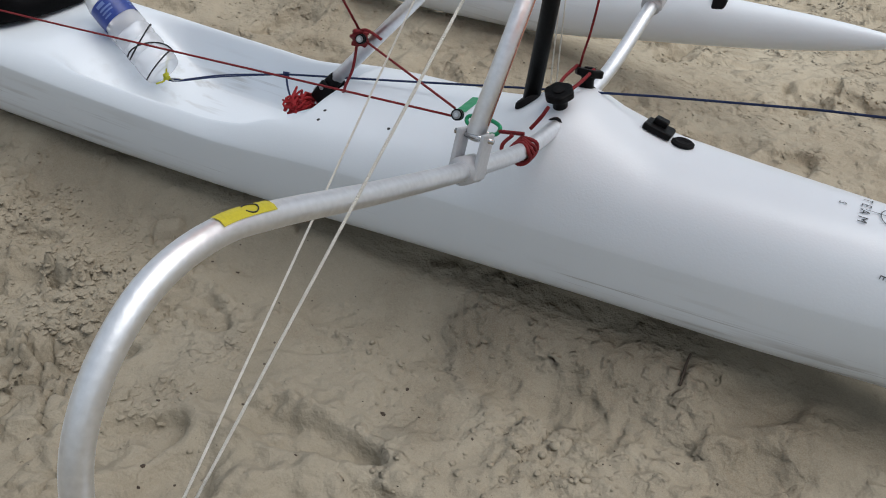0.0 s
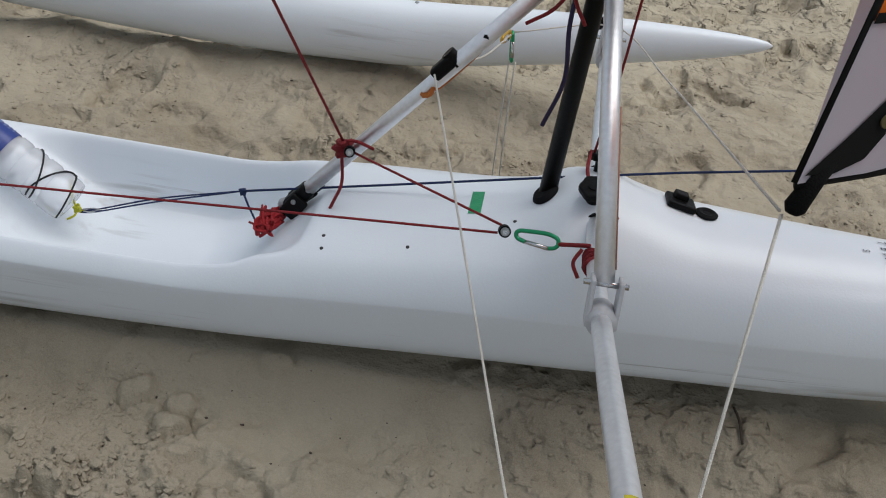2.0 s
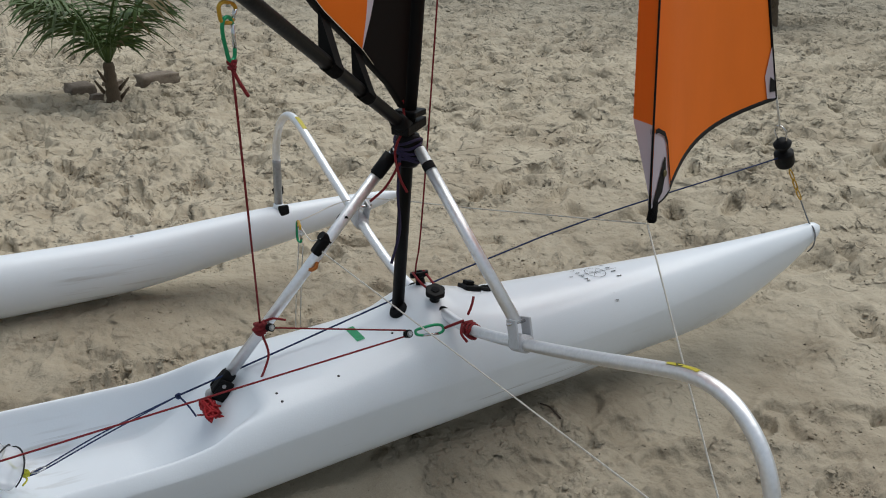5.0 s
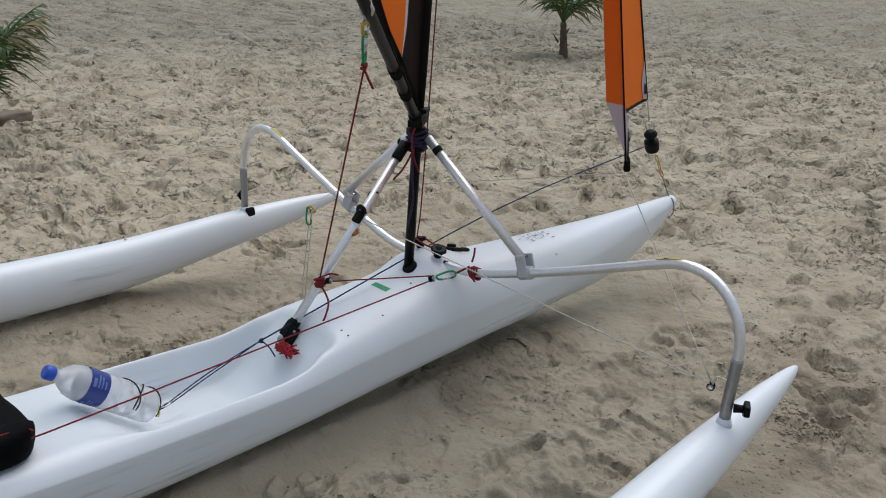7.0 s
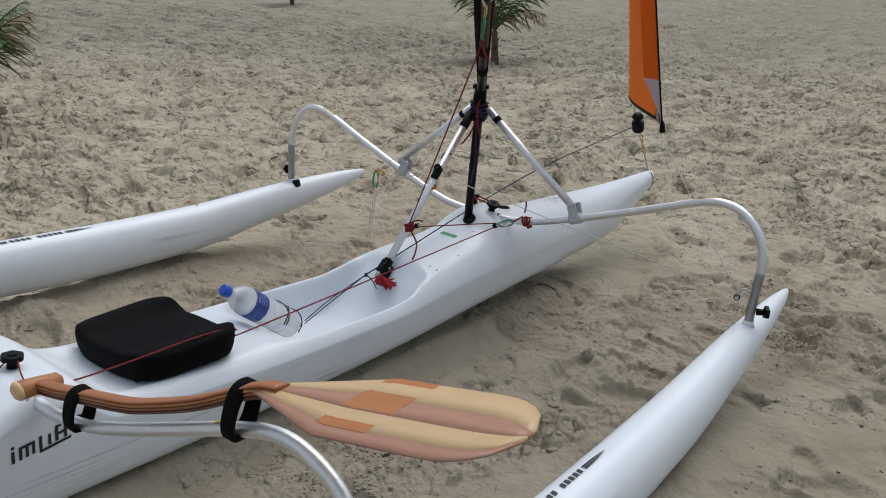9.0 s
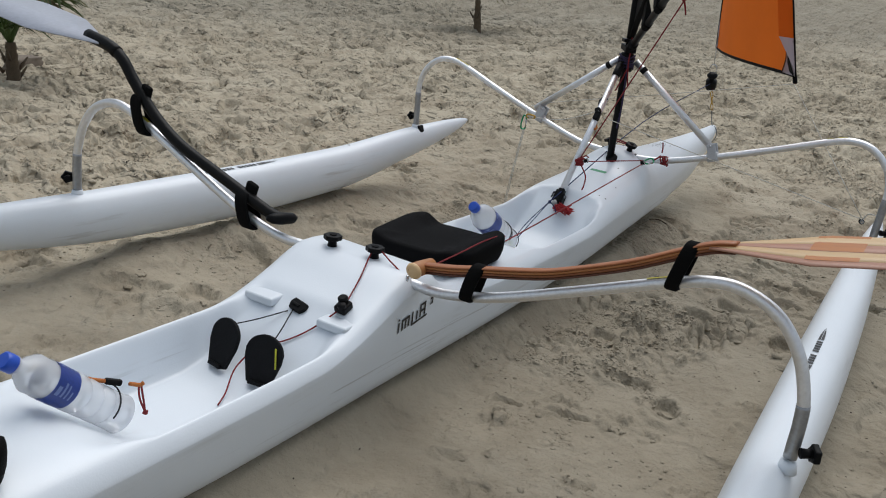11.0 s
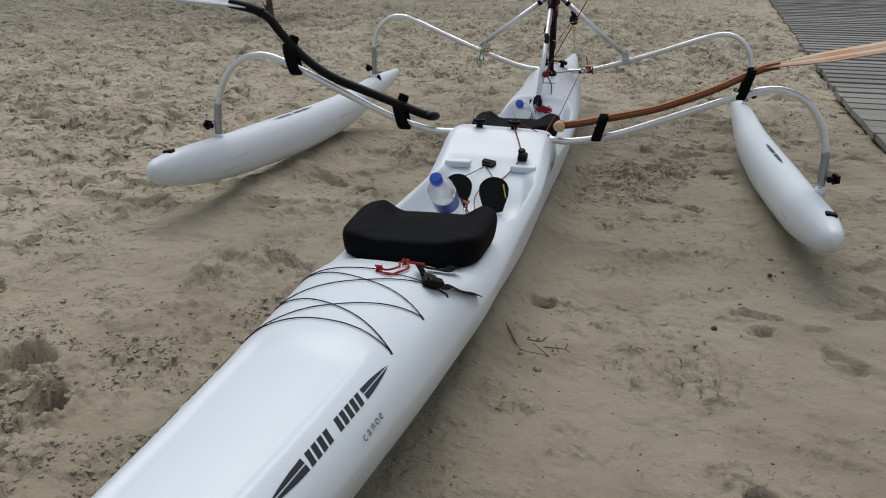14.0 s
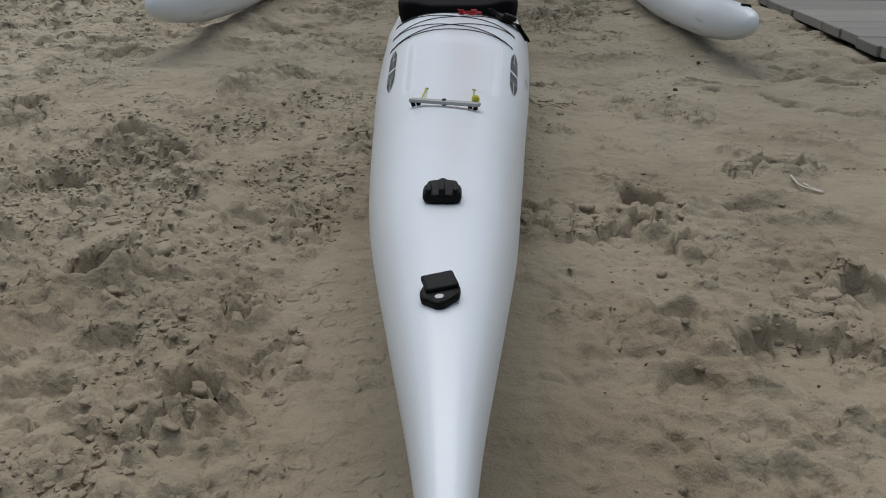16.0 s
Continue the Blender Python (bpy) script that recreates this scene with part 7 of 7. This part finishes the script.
coconut_palm((0.19, 4.40), 0.35, 11, 0.95, 3, "young coconut palm with drooping fronds among stones")
coconut_palm((6.6, 4.46), 0.44, 9, 1.0, 8, "small coconut palm growing alone in the sand")
coconut_palm((10.7, 12.55), 0.45, 9, 0.9, 14, "small coconut palm far up the beach")


def stone(where, size, seed, turn, label):
    r = random.Random(seed)
    bm = bmesh.new()
    bmesh.ops.create_cube(bm, size=1.0)
    bmesh.ops.subdivide_edges(bm, edges=bm.edges[:], cuts=5, use_grid_fill=True)
    for v in bm.verts:
        n = noise.noise_vector(v.co * 2.3 + Vector((seed, 0, 0))) * 0.10 + noise.noise_vector(v.co * 7 + Vector((0, seed, 0))) * 0.035
        v.co = v.co * (1 - 0.14 * (v.co.length - 0.5)) + n
        v.co = Vector((v.co.x * size[0], v.co.y * size[1], v.co.z * size[2]))
    me = bpy.data.meshes.new("m")
    bm.to_mesh(me)
    bm.free()
    me.transform(Matrix.Translation((where[0], where[1], ground_at(*where) + size[2] * 0.32)) @ Matrix.Rotation(turn, 4, "Z") @ Matrix.Rotation(r.uniform(-0.12, 0.12), 4, "X"))
    me.polygons.foreach_set("use_smooth", [True] * len(me.polygons))
    return part("stone", me, ROCK, None, "", tags=(label, "stone", "stones round the palm"))


stone((0.03, 4.74), (0.17, 0.13, 0.10), 2, 0.3, "weathered brown block stone beside the palm")
stone((0.60, 4.92), (0.30, 0.13, 0.10), 5, 0.35, "long weathered brown stone beside the palm")
stone((0.30, 5.02), (0.13, 0.10, 0.06), 7, 0.9, "small brown stone behind the palm")
stone((0.10, 4.52), (0.08, 0.06, 0.05), 9, 0.2, "small brown stone beside the palm")

# ---- litter on the sand ----


def twig(points, radius, mat, label, name="twig"):
    pts = [Vector((x, y, ground_at(x, y) + h)) for x, y, h in points]
    return part(name, tube(bezier(pts, 5), radius, 6), mat, None, "", tags=(label, name))


twig([(0.391, -0.098, 0.004), (0.393, -0.138, 0.006), (0.397, -0.180, 0.004)], 0.0024, TWIG, "short dark twig lying on the sand")
# cracks in the crust beside the stern, drawn as thin dark tubes
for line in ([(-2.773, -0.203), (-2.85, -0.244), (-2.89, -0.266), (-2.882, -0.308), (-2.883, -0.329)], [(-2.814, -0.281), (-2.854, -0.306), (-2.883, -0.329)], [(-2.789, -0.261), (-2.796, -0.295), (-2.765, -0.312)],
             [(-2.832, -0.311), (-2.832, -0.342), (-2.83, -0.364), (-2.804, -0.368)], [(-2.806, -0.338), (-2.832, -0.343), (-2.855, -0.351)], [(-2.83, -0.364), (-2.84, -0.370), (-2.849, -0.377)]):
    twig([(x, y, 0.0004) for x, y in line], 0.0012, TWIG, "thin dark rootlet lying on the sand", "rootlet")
twig([(-3.586, -0.780, 0.008), (-3.634, -0.786, 0.010), (-3.684, -0.820, 0.004)], 0.0028, STRAW, "bleached straw stalk on the sand", "straw")
twig([(-3.622, -0.797, 0.006), (-3.650, -0.806, 0.008), (-3.672, -0.824, 0.004)], 0.0024, STRAW, "bleached straw stalk on the sand", "straw")
for x, y in ((-2.560, -0.745), (-2.05, -0.95)):
    part("pebble", moved(turned([(0.003, 0), (0.008, 0.003), (0.009, 0.006), (0.006, 0.010), (0.002, 0.011)], 10), Matrix.Translation((x, y, ground_at(x, y) - 0.002))), TWIG, None, "", tags=("small dark seed pod on the sand", "pebble"))


def sand_clod(x, y, w, h, turn, seed):
    """A broken, flat-topped lump of crusted sand, half sunk."""
    r = random.Random(seed)
    bm = bmesh.new()
    bmesh.ops.create_icosphere(bm, subdivisions=2, radius=1.0)
    off = Vector((r.uniform(0, 50), r.uniform(0, 50), 0))
    for v in bm.verts:
        c = v.co * (1 + 0.45 * noise.noise(v.co * 1.3 + off) + 0.18 * noise.noise(v.co * 3.5 + off))
        v.co = Vector((c.x * w, c.y * h, min(c.z, 0.55 + 0.15 * c.x) * h * 0.62))
    me = bpy.data.meshes.new("m")
    bm.to_mesh(me)
    bm.free()
    me.transform(Matrix.Translation((x, y, ground_at(x, y))) @ Matrix.Rotation(turn, 4, "Z") @ Matrix.Rotation(r.uniform(-0.25, 0.25), 4, "X") @ Matrix.Rotation(r.uniform(-0.25, 0.25), 4, "Y"))
    me.polygons.foreach_set("use_smooth", [True] * len(me.polygons))
    return part("sand_crust", me, SAND, None, "", tags=("broken lump of crusted sand", "sand crust", "sand crusts"))


r = random.Random(31)
for cx, cy, n, spread in ((-0.50, 0.74, 6, 0.05), (-3.90, -0.27, 26, 0.09), (-4.22, 0.56, 6, 0.05), (-4.64, 0.33, 12, 0.05), (-4.27, -0.58, 16, 0.07), (-3.47, -0.86, 8, 0.05), (-4.44, -0.30, 6, 0.09), (-3.50, 0.78, 14, 0.10), (-3.30, 0.28, 12, 0.05), (-0.58, -0.68, 16, 0.07), (-1.62, 0.90, 4, 0.05), (-0.62, -0.92, 6, 0.08), (-2.3, -0.75, 5, 0.07)):
    for _ in range(max(3, n * 6 // 10)):
        s = r.uniform(0.008, 0.024)
        sand_clod(cx + r.gauss(0, spread), cy + r.gauss(0, spread), s, s * r.uniform(0.5, 0.9), r.uniform(0, 3), r.randint(0, 9999))


def crumbs(count, seed, size, mat, name, label, keep, span=(-5.4, 3.2, -1.9, 2.4), soft=True):
    """Loose crumbs scattered where the sand is broken up."""
    r = random.Random(seed)
    bm = bmesh.new()
    bmesh.ops.create_icosphere(bm, subdivisions=1, radius=1.0)
    shape = [v.co.copy() for v in bm.verts]
    tris = [tuple(v.index for v in f.verts) for f in bm.faces]
    bm.free()
    xs, ys, ss = [], [], []
    while len(xs) < count:
        x, y = r.uniform(span[0], span[1]), r.uniform(span[2], span[3])
        if (abs(y) < 0.2 and x < 1.4) or r.random() > keep(x, y):
            continue
        xs.append(x), ys.append(y), ss.append(size * math.exp(r.gauss(0, 0.42)))
    zs = sand_height(np.array(xs), np.array(ys))
    verts, faces = [], []
    for x, y, z, s in zip(xs, ys, zs, ss):
        k = len(verts)
        a = r.uniform(0, 6.28)
        c, q = math.cos(a), math.sin(a)
        sx, sy, sz = r.uniform(0.7, 1.5), r.uniform(0.6, 1.1), r.uniform(0.45, 0.8)
        for p in shape:
            w = 1 + r.uniform(-0.22, 0.22)
            px, py = p.x * sx * w, p.y * sy * w
            verts.append((x + s * (px * c - py * q), y + s * (px * q + py * c), z + s * (p.z * sz * 0.75 * w - 0.06)))
        faces += [(k + i, k + j, k + m) for i, j, m in tris]
    return part(name, mesh(verts, faces, soft), mat, None, "", tags=(label, "sand", "", "stuff"))


def broken(x, y):
    """Crumbs gather in small patches."""
    n = float(fractal(np.array([x + 31]), np.array([y - 12]), 0.26, 3)[0])
    return max(0.010, min(1.0, (n - 0.07) / 0.08)) * (0.30 if -1.3 < y < -0.1 and -4.9 < x < -0.9 else 1.0)


crumbs(13000, 4, 0.0040, SAND, "sand_crumbs", "loose crumbs and clods of beach sand", broken)


def crumbled(x, y):
    """Where the crust beside the starboard float and the bow has been trodden to chips."""
    n = float(fractal(np.array([x - 4]), np.array([y + 15]), 0.13, 4)[0])
    area = max(math.exp(-(((x + 0.9) / 1.0) ** 2 + ((y + 0.47) / 0.36) ** 2)), math.exp(-(((x - 1.0) / 0.6) ** 2 + ((y + 0.9) / 0.35) ** 2)), 0.8 * math.exp(-(((x + 0.1) / 0.9) ** 2 + ((y - 0.65) / 0.30) ** 2)))
    return min(1.0, max(0.0, (area * (0.35 + n) - 0.27) / 0.10))


crumbs(8000, 33, 0.0040, SAND, "sand_chips", "small broken chips of crusted sand", crumbled, (-1.9, 1.8, -1.3, 1.1), False)


def cracked(x, y):
    """Chips round the cracked clods, and all over the trodden sand to port of the stern."""
    near = max(math.exp(-((x - cx) ** 2 + (y - cy) ** 2) / (size * 1.2) ** 2) for cx, cy, size in CLODS)
    side = 1.0 if y > 0.22 else 0.0
    if near < 0.05 and not side:
        return 0.0
    n = float(fractal(np.array([x + 14]), np.array([y + 5]), 0.16, 4)[0])
    return min(1.0, max(0.0, (max(0.9 * near, 0.75 * side) * (0.35 + n) - 0.24) / 0.10))


crumbs(7000, 35, 0.0046, SAND, "sand_chips", "small broken chips of crusted sand", cracked, (-5.2, -2.7, -1.1, 1.5), False)
crumbs(5000, 21, 0.0085, SAND, "sand_clods", "trodden-up clods of beach sand", lambda x, y: 0.0 if x < 1.7 and y < 1.5 else broken(x, y), (-3.5, 8.5, -2.0, 9.0))
crumbs(3200, 9, 0.0021, TWIG, "dark_bits", "scattered dark bits of bark and seed", lambda x, y: 0.5)

# ---- boardwalk beside the beach ----
WALK = Matrix.Translation((1.8, -1.915, 0.0)) @ Matrix.Rotation(-0.060, 4, "Z")
walkway = thing("boardwalk", WALK, "weathered grey wooden boardwalk with sandy boards", "boardwalk", "", "structure")
r = random.Random(17)
plank_meshes = []
for k in range(6):
    me = block((0.234, 2.4 + 0.03 * k, 0.045), None, 0.005)
    me.transform(Matrix.Translation((0, -1.2 - 0.015 * k, 0)))
    plank_meshes.append(me)
for k in range(90):
    ob = new("plank", plank_meshes[r.randrange(6)])
    if not ob.data.materials:
        ob.data.materials.append(DECKWOOD)
    ob.parent = walkway
    px = -4.6 + 0.24 * k
    lift = 0.05 * max(math.sqrt((px + 0.3) ** 2 + 1) + (px + 0.3) - 0.3, 0) * 0.5
    ob.matrix_basis = Matrix.Translation((px, r.uniform(-0.010, 0.010), 0.034 + lift + r.uniform(-0.003, 0.003))) @ Matrix.Rotation(r.uniform(-0.003, 0.003), 4, "Z")
